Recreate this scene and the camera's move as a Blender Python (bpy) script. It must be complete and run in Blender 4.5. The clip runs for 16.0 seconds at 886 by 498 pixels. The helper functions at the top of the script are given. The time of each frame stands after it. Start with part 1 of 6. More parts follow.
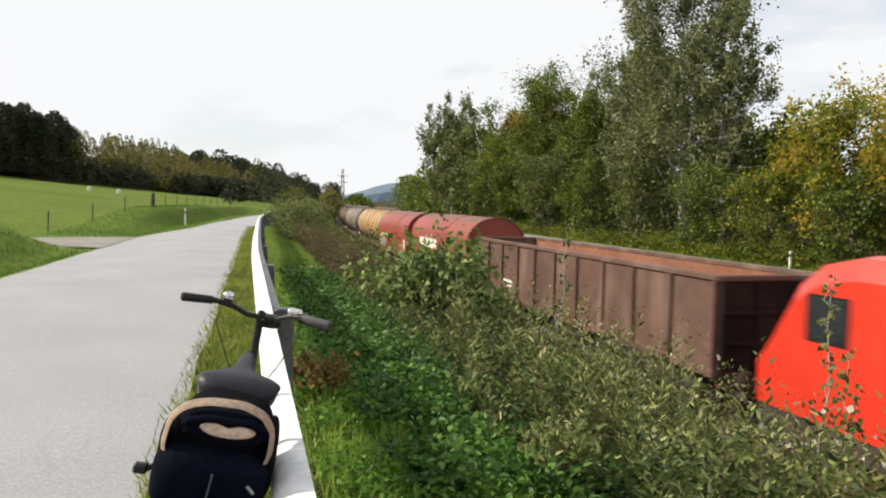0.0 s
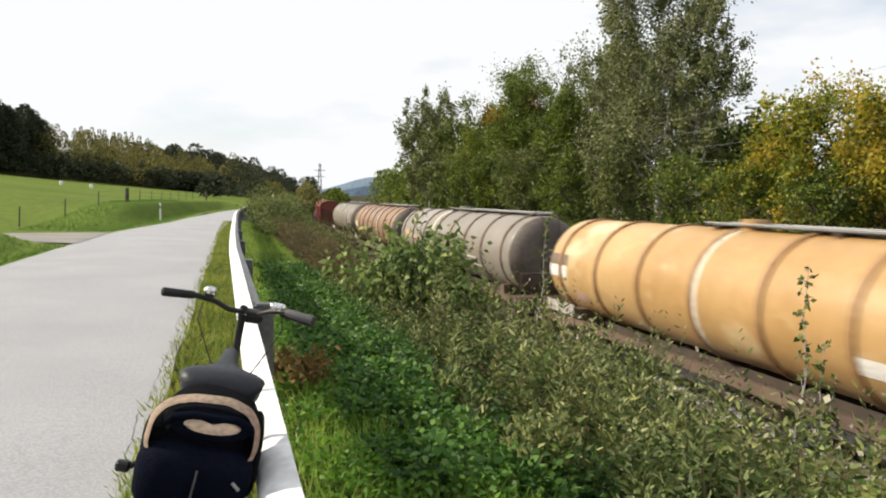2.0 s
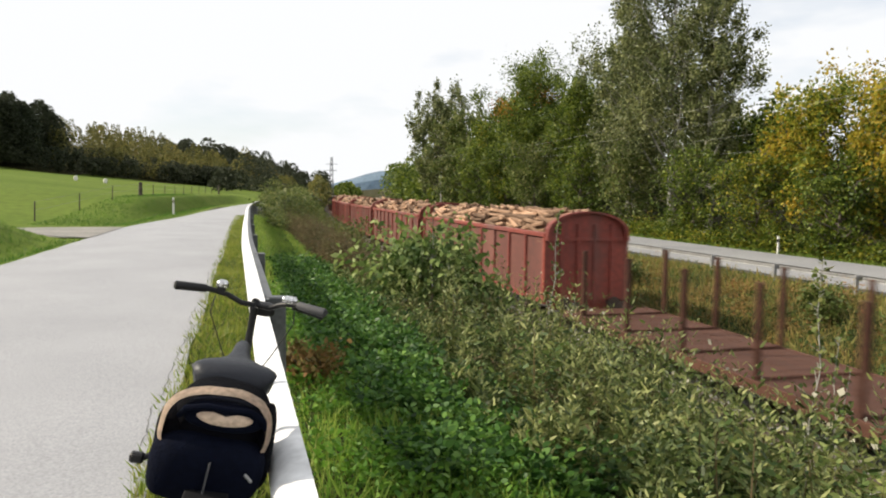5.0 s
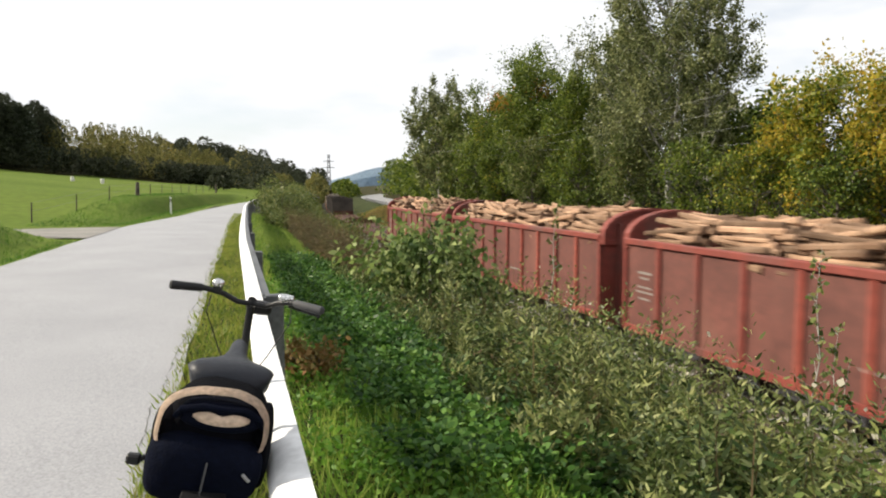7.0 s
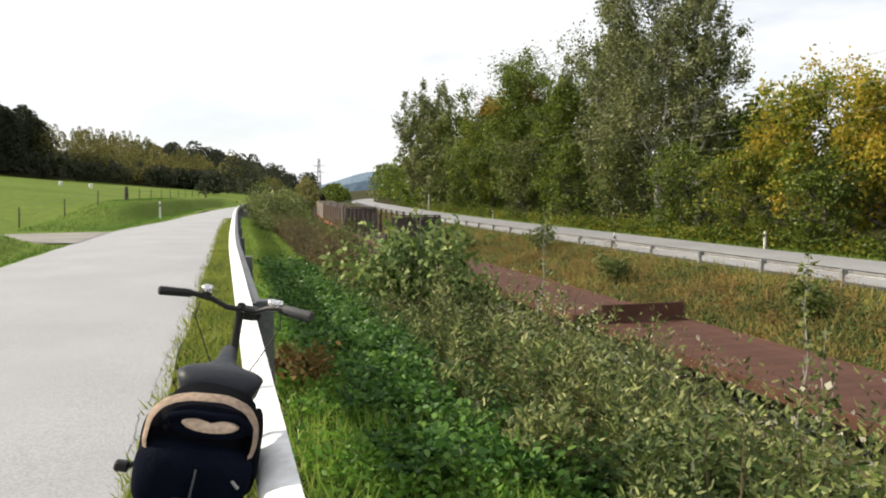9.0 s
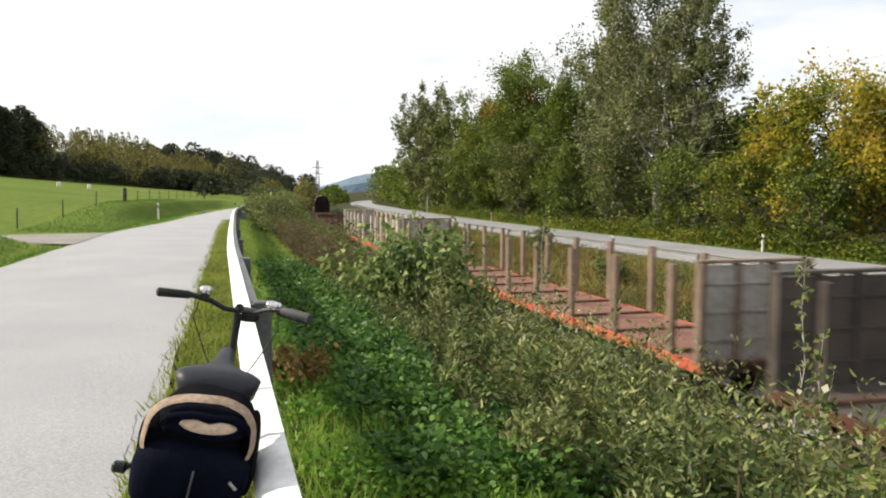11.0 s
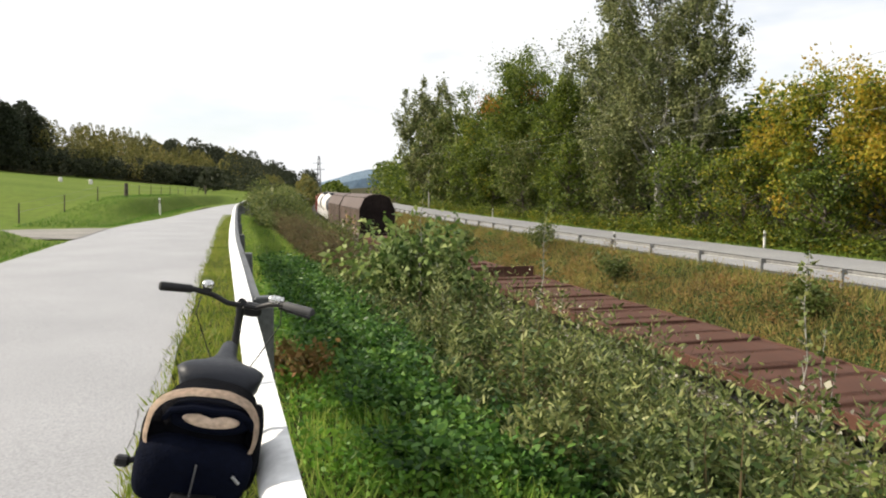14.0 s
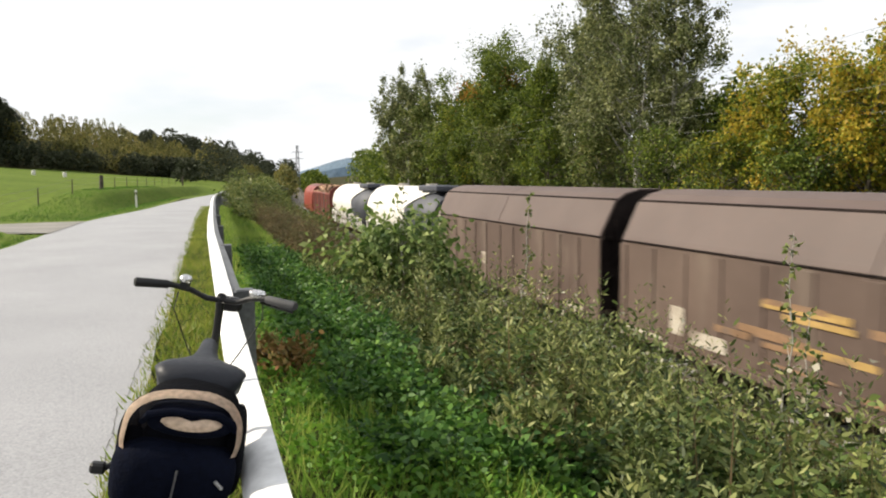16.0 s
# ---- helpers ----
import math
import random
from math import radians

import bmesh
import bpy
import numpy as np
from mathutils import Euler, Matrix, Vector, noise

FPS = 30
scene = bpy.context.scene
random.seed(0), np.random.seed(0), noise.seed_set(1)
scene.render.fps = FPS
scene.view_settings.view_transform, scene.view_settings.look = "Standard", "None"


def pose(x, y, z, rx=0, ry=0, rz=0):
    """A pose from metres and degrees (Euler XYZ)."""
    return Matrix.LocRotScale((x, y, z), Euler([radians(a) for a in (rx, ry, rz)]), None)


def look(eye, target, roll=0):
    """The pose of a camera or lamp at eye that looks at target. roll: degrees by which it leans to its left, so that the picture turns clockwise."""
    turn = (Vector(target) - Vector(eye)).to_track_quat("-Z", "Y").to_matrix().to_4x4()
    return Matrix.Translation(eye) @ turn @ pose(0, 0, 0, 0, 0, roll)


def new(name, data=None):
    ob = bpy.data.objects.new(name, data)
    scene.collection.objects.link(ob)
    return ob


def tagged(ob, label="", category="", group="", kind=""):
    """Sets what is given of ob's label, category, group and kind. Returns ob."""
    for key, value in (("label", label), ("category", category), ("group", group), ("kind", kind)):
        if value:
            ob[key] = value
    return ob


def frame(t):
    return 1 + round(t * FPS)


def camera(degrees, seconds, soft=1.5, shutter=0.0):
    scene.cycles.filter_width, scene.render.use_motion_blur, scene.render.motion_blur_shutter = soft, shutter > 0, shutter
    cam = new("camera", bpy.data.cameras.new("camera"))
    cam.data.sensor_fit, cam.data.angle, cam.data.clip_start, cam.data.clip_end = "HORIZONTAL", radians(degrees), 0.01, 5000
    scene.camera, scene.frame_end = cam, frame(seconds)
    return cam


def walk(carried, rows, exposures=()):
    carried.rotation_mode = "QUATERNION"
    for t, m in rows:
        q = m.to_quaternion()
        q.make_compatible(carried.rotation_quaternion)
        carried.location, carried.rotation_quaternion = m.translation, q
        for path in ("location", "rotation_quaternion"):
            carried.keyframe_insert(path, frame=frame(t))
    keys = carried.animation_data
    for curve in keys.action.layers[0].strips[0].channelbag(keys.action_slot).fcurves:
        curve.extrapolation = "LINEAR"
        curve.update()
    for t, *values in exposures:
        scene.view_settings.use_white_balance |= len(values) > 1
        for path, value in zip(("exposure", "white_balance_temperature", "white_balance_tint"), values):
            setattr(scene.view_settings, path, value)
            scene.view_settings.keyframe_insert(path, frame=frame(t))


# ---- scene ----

# ---- camera and its walk ----
EYE_ROWS = (
    (0.0, 0.006, -0.032, 1.558, 14.36, -3.47, 1.11),
    (0.5, 0.004, -0.037, 1.559, 15.76, -3.80, 0.70),
    (1.0, -0.010, -0.033, 1.556, 16.08, -3.73, 0.45),
    (1.5, -0.016, -0.010, 1.552, 16.07, -3.83, 0.69),
    (2.0, -0.015, -0.012, 1.553, 16.09, -3.89, 0.99),
    (2.5, -0.014, -0.010, 1.551, 16.06, -3.94, 0.88),
    (3.0, -0.014, -0.008, 1.552, 15.83, -3.91, 1.26),
    (3.5, -0.011, -0.015, 1.551, 15.48, -3.99, 0.84),
    (4.0, -0.013, -0.019, 1.552, 15.16, -4.17, 0.89),
    (6.5, -0.003, -0.001, 1.549, 15.27, -4.62, 0.20),
    (7.0, 0.000, 0.000, 1.550, 15.30, -4.75, -0.00),
    (7.5, 0.000, 0.002, 1.551, 15.69, -4.81, 0.27),
    (8.0, -0.001, 0.000, 1.551, 16.05, -4.69, 0.27),
    (8.5, 0.001, -0.003, 1.552, 16.06, -4.66, 0.19),
    (9.0, 0.002, -0.004, 1.553, 16.04, -4.41, -0.05),
    (11.5, 0.001, -0.013, 1.555, 16.18, -4.16, 0.15),
    (12.0, -0.001, -0.010, 1.553, 16.16, -3.90, 0.10),
    (12.5, 0.000, -0.004, 1.551, 15.99, -3.90, 0.13),
    (13.0, 0.004, 0.001, 1.550, 16.06, -4.22, 0.15),
    (13.5, 0.001, -0.003, 1.550, 16.11, -4.47, 0.04),
    (14.0, -0.003, -0.002, 1.549, 16.07, -4.57, 0.24),
    (14.5, -0.003, 0.008, 1.546, 15.88, -4.62, -0.51),
    (15.0, -0.003, 0.027, 1.549, 16.18, -5.08, -0.51),
    (15.5, -0.005, 0.054, 1.550, 16.71, -5.35, -0.74),
    (16.0, 0.001, 0.094, 1.548, 17.57, -5.55, -0.61),
)
cam = camera(62.2, 16.0, soft=2.0, shutter=0.25)
walk(cam, [(t, pose(x, y, z, 90 + pitch, 0, -yaw) @ pose(0, 0, 0, 0, 0, roll))
           for t, x, y, z, yaw, pitch, roll in EYE_ROWS],
     exposures=((0.0, 0.29), (1.0, 0.35), (4.0, 0.35), (8.0, 0.41), (13.0, 0.45), (16.0, 0.4)))

# ---- world and sun ----
SUN_AZ, SUN_EL = radians(-70), radians(33)      # azimuth from +Y towards +X


def make_world():
    w = bpy.data.worlds.new("sky")
    scene.world = w
    w.use_nodes = True
    nt = w.node_tree
    nt.nodes.clear()
    out = nt.nodes.new("ShaderNodeOutputWorld")
    sky = nt.nodes.new("ShaderNodeTexSky")
    sky.sky_type, sky.sun_disc = "NISHITA", False
    sky.sun_elevation, sky.sun_rotation = SUN_EL, SUN_AZ
    b1 = nt.nodes.new("ShaderNodeBackground")
    b1.inputs[1].default_value = 0.115
    nt.links.new(sky.outputs[0], b1.inputs[0])
    b2 = nt.nodes.new("ShaderNodeBackground")           # thin white cloud
    b2.inputs[0].default_value, b2.inputs[1].default_value = (0.975, 0.985, 1.0, 1), 0.79
    co = nt.nodes.new("ShaderNodeTexCoord")
    mp = nt.nodes.new("ShaderNodeMapping")
    mp.inputs["Scale"].default_value = (1, 1, 3.0)
    nz = nt.nodes.new("ShaderNodeTexNoise")
    nz.inputs["Scale"].default_value, nz.inputs["Detail"].default_value = 2.6, 5
    ramp = nt.nodes.new("ShaderNodeValToRGB")
    ramp.color_ramp.elements[0].position, ramp.color_ramp.elements[1].position = 0.30, 0.44
    ramp.color_ramp.elements[0].color = (0.5, 0.5, 0.5, 1)
    mix = nt.nodes.new("ShaderNodeMixShader")
    nt.links.new(co.outputs["Generated"], mp.inputs[0])
    nt.links.new(mp.outputs[0], nz.inputs["Vector"])
    nt.links.new(nz.outputs["Fac"], ramp.inputs[0])
    nt.links.new(ramp.outputs[0], mix.inputs[0])
    nt.links.new(b1.outputs[0], mix.inputs[1])
    nt.links.new(b2.outputs[0], mix.inputs[2])
    nt.links.new(mix.outputs[0], out.inputs[0])


make_world()
sun_data = bpy.data.lights.new("sun", "SUN")
sun_data.energy, sun_data.angle, sun_data.color = 5.0, radians(0.6), (1.0, 0.90, 0.74)
sun = new("sun", sun_data)
to_sun = Vector((math.sin(SUN_AZ) * math.cos(SUN_EL), math.cos(SUN_AZ) * math.cos(SUN_EL), math.sin(SUN_EL)))
sun.matrix_basis = look(to_sun * 300, (0, 0, 0))

# ---- materials ----


ALBEDO_TRIM = 0.89      # scales every base colour down to offset the raised exposure


def mat(name, a, b, scale=3.0, rough=0.6, metal=0.0, bump=0.0, bump_scale=40.0, fine=None, stain=None, island=0.0, spec=0.5, coat=0.0, grain=1.0):
    """Two colours mixed by broad noise, a finer grain over it, optional stain colour, relief."""
    a, b = [v * ALBEDO_TRIM for v in a], [v * ALBEDO_TRIM for v in b]
    m = bpy.data.materials.new(name)
    m.use_nodes = True
    nt = m.node_tree
    bsdf = nt.nodes["Principled BSDF"]
    co = nt.nodes.new("ShaderNodeTexCoord")
    n1 = nt.nodes.new("ShaderNodeTexNoise")
    n1.inputs["Scale"].default_value, n1.inputs["Detail"].default_value = scale, 6
    n2 = nt.nodes.new("ShaderNodeTexNoise")
    n2.inputs["Scale"].default_value, n2.inputs["Detail"].default_value = fine or scale * 9, 4
    for n in (n1, n2):
        nt.links.new(co.outputs["Object"], n.inputs["Vector"])
    r1 = nt.nodes.new("ShaderNodeValToRGB")
    r1.color_ramp.elements[0].position, r1.color_ramp.elements[1].position = 0.34, 0.66
    r1.color_ramp.elements[0].color, r1.color_ramp.elements[1].color = (*a, 1), (*b, 1)
    nt.links.new(n1.outputs["Fac"], r1.inputs[0])
    col = r1.outputs[0]

    def blend(mode, fac, c1, c2):
        x = nt.nodes.new("ShaderNodeMix")
        x.data_type, x.blend_type = "RGBA", mode
        for sock, v in ((x.inputs[0], fac), (x.inputs[6], c1), (x.inputs[7], c2)):
            if hasattr(v, "links"):
                nt.links.new(v, sock)
            else:
                sock.default_value = v
        return x.outputs[2]

    def ramp(src, p0, p1, c0, c1):
        r = nt.nodes.new("ShaderNodeValToRGB")
        r.color_ramp.elements[0].position, r.color_ramp.elements[1].position = p0, p1
        r.color_ramp.elements[0].color, r.color_ramp.elements[1].color = c0, c1
        nt.links.new(src, r.inputs[0])
        return r.outputs[0]

    col = blend("MULTIPLY", 1.0, col, ramp(n2.outputs["Fac"], 0.3, 0.7, (*[1 - 0.28 * grain] * 3, 1), (*[1 + 0.18 * grain] * 3, 1)))
    if stain:
        mp = nt.nodes.new("ShaderNodeMapping")
        mp.inputs["Scale"].default_value = stain[2]
        n3 = nt.nodes.new("ShaderNodeTexNoise")
        n3.inputs["Scale"].default_value, n3.inputs["Detail"].default_value = 1.0, 6
        nt.links.new(co.outputs["Object"], mp.inputs[0])
        nt.links.new(mp.outputs[0], n3.inputs["Vector"])
        f = ramp(n3.outputs["Fac"], stain[1], stain[1] + 0.14, (0, 0, 0, 1), (0.8, 0.8, 0.8, 1))
        col = blend("MIX", f, col, (*[v * ALBEDO_TRIM for v in stain[0]], 1))
    if island:
        g = nt.nodes.new("ShaderNodeNewGeometry")
        f = ramp(g.outputs["Random Per Island"], 0, 1, (1 - island,) * 3 + (1,), (1 + island,) * 3 + (1,))
        col = blend("MULTIPLY", 1.0, col, f)
    nt.links.new(col, bsdf.inputs["Base Color"])
    bsdf.inputs["Roughness"].default_value, bsdf.inputs["Metallic"].default_value = rough, metal
    bsdf.inputs["Coat Weight"].default_value, bsdf.inputs["Specular IOR Level"].default_value = coat, spec
    rr = nt.nodes.new("ShaderNodeMapRange")
    rr.inputs[3].default_value, rr.inputs[4].default_value = max(rough - 0.12, 0.05), min(rough + 0.12, 1)
    nt.links.new(n2.outputs["Fac"], rr.inputs[0])
    nt.links.new(rr.outputs[0], bsdf.inputs["Roughness"])
    if bump:
        nb = nt.nodes.new("ShaderNodeTexNoise")
        nb.inputs["Scale"].default_value, nb.inputs["Detail"].default_value = bump_scale, 5
        nt.links.new(co.outputs["Object"], nb.inputs["Vector"])
        bp = nt.nodes.new("ShaderNodeBump")
        bp.inputs["Strength"].default_value, bp.inputs["Distance"].default_value = bump, 0.02
        nt.links.new(nb.outputs["Fac"], bp.inputs["Height"])
        nt.links.new(bp.outputs[0], bsdf.inputs["Normal"])
    return m


def leaf_mat(name, cols, through_light=0.35, rough=0.55, patch=0.0):
    """Leaves: each one takes its own shade from the list; some light passes through."""
    m = bpy.data.materials.new(name)
    m.use_nodes = True
    nt = m.node_tree
    bsdf, out = nt.nodes["Principled BSDF"], nt.nodes["Material Output"]
    g = nt.nodes.new("ShaderNodeNewGeometry")
    r = nt.nodes.new("ShaderNodeValToRGB")
    el = r.color_ramp.elements
    while len(el) < len(cols):
        el.new(0.5)
    for i, c in enumerate(cols):
        el[i].position, el[i].color = i / max(len(cols) - 1, 1), (*[v * ALBEDO_TRIM for v in c], 1)
    nt.links.new(g.outputs["Random Per Island"], r.inputs[0])
    col = r.outputs[0]
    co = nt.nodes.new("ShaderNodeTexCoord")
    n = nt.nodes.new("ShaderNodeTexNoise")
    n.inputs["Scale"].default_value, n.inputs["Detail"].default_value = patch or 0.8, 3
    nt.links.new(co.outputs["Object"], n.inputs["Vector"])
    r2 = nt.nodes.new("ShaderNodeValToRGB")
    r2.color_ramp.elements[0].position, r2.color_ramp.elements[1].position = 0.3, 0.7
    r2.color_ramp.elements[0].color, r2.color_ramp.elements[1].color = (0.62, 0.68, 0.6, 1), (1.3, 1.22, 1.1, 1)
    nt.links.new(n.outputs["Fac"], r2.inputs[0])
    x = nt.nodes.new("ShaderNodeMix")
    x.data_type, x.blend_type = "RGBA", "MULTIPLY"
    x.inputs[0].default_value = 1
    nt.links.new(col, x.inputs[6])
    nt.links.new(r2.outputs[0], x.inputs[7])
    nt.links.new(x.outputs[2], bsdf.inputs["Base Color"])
    bsdf.inputs["Roughness"].default_value, bsdf.inputs["Specular IOR Level"].default_value = rough, 0.25
    tr = nt.nodes.new("ShaderNodeBsdfTranslucent")
    nt.links.new(x.outputs[2], tr.inputs[0])
    mx = nt.nodes.new("ShaderNodeMixShader")
    mx.inputs[0].default_value = through_light
    nt.links.new(bsdf.outputs[0], mx.inputs[1])
    nt.links.new(tr.outputs[0], mx.inputs[2])
    nt.links.new(mx.outputs[0], out.inputs[0])
    return m


M = dict(
    asphalt=mat("asphalt", (0.315, 0.318, 0.335), (0.365, 0.367, 0.385), 0.5, 0.62, bump=0.35, bump_scale=180, fine=60),
    asphalt2=mat("asphalt_far", (0.25, 0.25, 0.26), (0.31, 0.31, 0.31), 0.3, 0.7, bump=0.2, bump_scale=80, fine=12),
    # soil colour darkened so it holds the shade between the weeds
    soil=mat("shaded_soil_and_grass", (0.026, 0.036, 0.010), (0.05, 0.062, 0.018), 0.5, 0.9, spec=0.08, bump=0.8, bump_scale=9, fine=5, stain=((0.06, 0.047, 0.024), 0.56, (0.35, 0.35, 0.35))),
    meadow=mat("meadow", (0.098, 0.148, 0.022), (0.142, 0.19, 0.036), 0.06, 0.9, spec=0.04, bump=0.6, bump_scale=5, fine=2.2, stain=((0.15, 0.19, 0.035), 0.6, (0.03, 0.2, 0.1))),
    floor=mat("forest_floor", (0.03, 0.035, 0.012), (0.06, 0.05, 0.02), 0.4, 0.95, spec=0.05, bump=0.5, bump_scale=4),
    ballast=mat("ballast", (0.10, 0.085, 0.07), (0.19, 0.165, 0.14), 2.5, 0.9, bump=1.0, bump_scale=14, fine=11, stain=((0.09, 0.05, 0.03), 0.55, (0.6, 0.6, 0.6))),
    gravel=mat("gravel", (0.20, 0.19, 0.175), (0.28, 0.265, 0.24), 0.8, 0.9, bump=0.6, bump_scale=60, fine=30),
    steel=mat("steel_rail", (0.16, 0.12, 0.10), (0.24, 0.2, 0.18), 3, 0.45, 0.7),
    concrete=mat("concrete", (0.32, 0.31, 0.29), (0.42, 0.41, 0.38), 2, 0.85, bump=0.3),
    galv=mat("galvanised_steel", (0.76, 0.77, 0.78), (0.86, 0.86, 0.86), 1.2, 0.55, 0.1, bump=0.08, bump_scale=30, stain=((0.64, 0.64, 0.62), 0.64, (3, 1, 6))),
    galv_far=mat("dull_galvanised_steel", (0.25, 0.25, 0.25), (0.33, 0.33, 0.325), 1.2, 0.55, 0.2),
    orange_faint=mat("faded_orange_paint", (0.5, 0.33, 0.25), (0.55, 0.38, 0.3), 2, 0.6),
    # tank end colour: grime plus the shade of the end, both painted in
    grime_shade_end=mat("grimy_shaded_tank_end", (0.075, 0.06, 0.05), (0.13, 0.105, 0.088), 0.8, 0.65),
    wire=mat("dull_wire", (0.26, 0.26, 0.26), (0.32, 0.32, 0.32), 1, 0.6),
    graffiti=mat("pale_yellow_spray", (0.42, 0.35, 0.2), (0.55, 0.47, 0.28), 1.2, 0.7, stain=((0.2, 0.06, 0.045), 0.5, (2, 2, 3))),
    crack=mat("crack_shadow", (0.08, 0.08, 0.075), (0.13, 0.125, 0.115), 6, 0.9),
    cloth_navy=mat("navy_nylon", (0.002, 0.003, 0.008), (0.005, 0.007, 0.016), 4, 0.9, spec=0.05, bump=0.3, bump_scale=140, fine=60),
    galv_dark=mat("weathered_steel", (0.09, 0.095, 0.10), (0.16, 0.165, 0.17), 3, 0.5, 0.5),
    brown=mat("oxide_brown_paint", (0.085, 0.041, 0.03), (0.135, 0.07, 0.05), 0.5, 0.65, bump=0.12, fine=6, stain=((0.19, 0.12, 0.09), 0.5, (1.6, 0.9, 0.35))),
    brown_in=mat("rusty_inside", (0.20, 0.075, 0.04), (0.28, 0.12, 0.065), 0.8, 0.8, bump=0.2, stain=((0.12, 0.05, 0.035), 0.55, (1.5, 0.5, 0.5))),
    red=mat("wagon_red_paint", (0.235, 0.034, 0.019), (0.29, 0.05, 0.028), 0.35, 0.5, fine=5, stain=((0.20, 0.06, 0.045), 0.58, (1.2, 0.4, 0.5)), grain=0.35),
    red_roof=mat("dusty_red_roof", (0.165, 0.07, 0.058), (0.21, 0.09, 0.072), 0.5, 0.7, fine=6, grain=0.35),
    logred=mat("faded_red_paint", (0.19, 0.036, 0.025), (0.265, 0.056, 0.038), 0.45, 0.65, bump=0.1, fine=6, stain=((0.13, 0.062, 0.05), 0.5, (0.8, 0.55, 0.3))),
    logpanel=mat("faded_brown_panel", (0.115, 0.04, 0.03), (0.175, 0.06, 0.045), 0.5, 0.7, bump=0.12, fine=6, stain=((0.19, 0.075, 0.055), 0.54, (0.9, 0.6, 0.35))),
    logred_light=mat("bright_red_post", (0.3, 0.055, 0.035), (0.36, 0.085, 0.055), 0.8, 0.6),
    dred=mat("dark_red_deck", (0.07, 0.028, 0.017), (0.105, 0.044, 0.027), 0.6, 0.75, spec=0.3, bump=0.15, fine=6, stain=((0.15, 0.08, 0.058), 0.58, (0.6, 0.3, 1))),
    dred_light=mat("worn_red_deck", (0.19, 0.085, 0.058), (0.26, 0.125, 0.09), 0.6, 0.75, bump=0.15, fine=6, stain=((0.3, 0.17, 0.13), 0.58, (0.6, 0.3, 1))),
    dred_edge=mat("orange_red_sill", (0.42, 0.085, 0.04), (0.5, 0.12, 0.06), 0.8, 0.6),
    van=mat("grimy_brown_paint", (0.082, 0.054, 0.043), (0.13, 0.09, 0.071), 0.4, 0.6, fine=5, stain=((0.18, 0.14, 0.11), 0.55, (2.2, 1.1, 0.3)), grain=0.35),
    van_roof=mat("grimy_brown_roof", (0.088, 0.06, 0.051), (0.12, 0.084, 0.072), 0.4, 0.62, fine=6, grain=0.35),
    # near-black brown; on end walls it puts their shaded side into colour
    van_dark=mat("dark_brown_with_shade", (0.016, 0.012, 0.011), (0.03, 0.022, 0.02), 0.8, 0.85, spec=0.1),
    cream=mat("cream_tank_paint", (0.43, 0.255, 0.10), (0.54, 0.35, 0.16), 0.35, 0.4, fine=4, stain=((0.74, 0.62, 0.40), 0.56, (0.7, 0.5, 0.7)), grain=0.35),
    grey=mat("grey_tank_paint", (0.225, 0.195, 0.16), (0.30, 0.27, 0.235), 0.35, 0.4, fine=4, stain=((0.19, 0.145, 0.105), 0.58, (0.9, 0.5, 0.35)), grain=0.35),
    tan=mat("tan_tank_paint", (0.25, 0.148, 0.085), (0.33, 0.205, 0.125), 0.3, 0.5, fine=4, stain=((0.2, 0.15, 0.115), 0.5, (0.7, 0.35, 0.6)), grain=0.35),
    white_tank=mat("pale_tank_paint", (0.29, 0.26, 0.22), (0.36, 0.33, 0.285), 0.35, 0.4, fine=4, stain=((0.25, 0.18, 0.125), 0.6, (0.8, 0.4, 0.4)), grain=0.35),
    ring=mat("tank_ring", (0.15, 0.11, 0.08), (0.2, 0.15, 0.11), 1.0, 0.6),
    ring_cream=mat("cream_tank_ring", (0.27, 0.14, 0.06), (0.34, 0.2, 0.095), 1.0, 0.6),
    band=mat("pale_band", (0.7, 0.64, 0.5), (0.78, 0.72, 0.6), 1.5, 0.5),
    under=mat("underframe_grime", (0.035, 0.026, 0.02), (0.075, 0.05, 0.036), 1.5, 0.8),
    # lighter copy of the underframe colour, standing for its lit parts
    under_lit=mat("lit_brown_frame", (0.09, 0.06, 0.043), (0.15, 0.1, 0.07), 1.2, 0.8),
    wheel=mat("wheel_steel", (0.06, 0.045, 0.04), (0.12, 0.09, 0.075), 3, 0.55, 0.5),
    white=mat("white_paint", (0.70, 0.68, 0.64), (0.82, 0.80, 0.77), 2.5, 0.6, stain=((0.45, 0.36, 0.3), 0.6, (2, 2, 2))),
    orange=mat("traffic_orange", (0.75, 0.16, 0.05), (0.8, 0.2, 0.06), 2, 0.5),
    stake_white=mat("pale_stake", (0.50, 0.44, 0.35), (0.64, 0.57, 0.47), 1.5, 0.6, stain=((0.3, 0.26, 0.2), 0.6, (3, 3, 3))),
    panel_grey=mat("dirty_grey_patch", (0.20, 0.17, 0.15), (0.30, 0.26, 0.23), 2.2, 0.7, stain=((0.2, 0.05, 0.035), 0.6, (1.5, 1.5, 2.5))),
    # cream tank's end: dirt and end shade in one darker cream
    cream_end=mat("dirty_shaded_cream_end", (0.22, 0.145, 0.075), (0.33, 0.23, 0.13), 0.8, 0.55),
    slate=mat("slate_grey_paint", (0.045, 0.05, 0.065), (0.075, 0.08, 0.10), 0.8, 0.6),
    stake_brown=mat("brown_stake", (0.17, 0.12, 0.085), (0.25, 0.18, 0.13), 1.5, 0.7),
    board_grey=mat("grey_steel_board", (0.34, 0.31, 0.285), (0.42, 0.39, 0.355), 0.8, 0.6, fine=5),
    board_dark=mat("dark_timber_board", (0.05, 0.04, 0.034), (0.095, 0.075, 0.062), 1.2, 0.8),
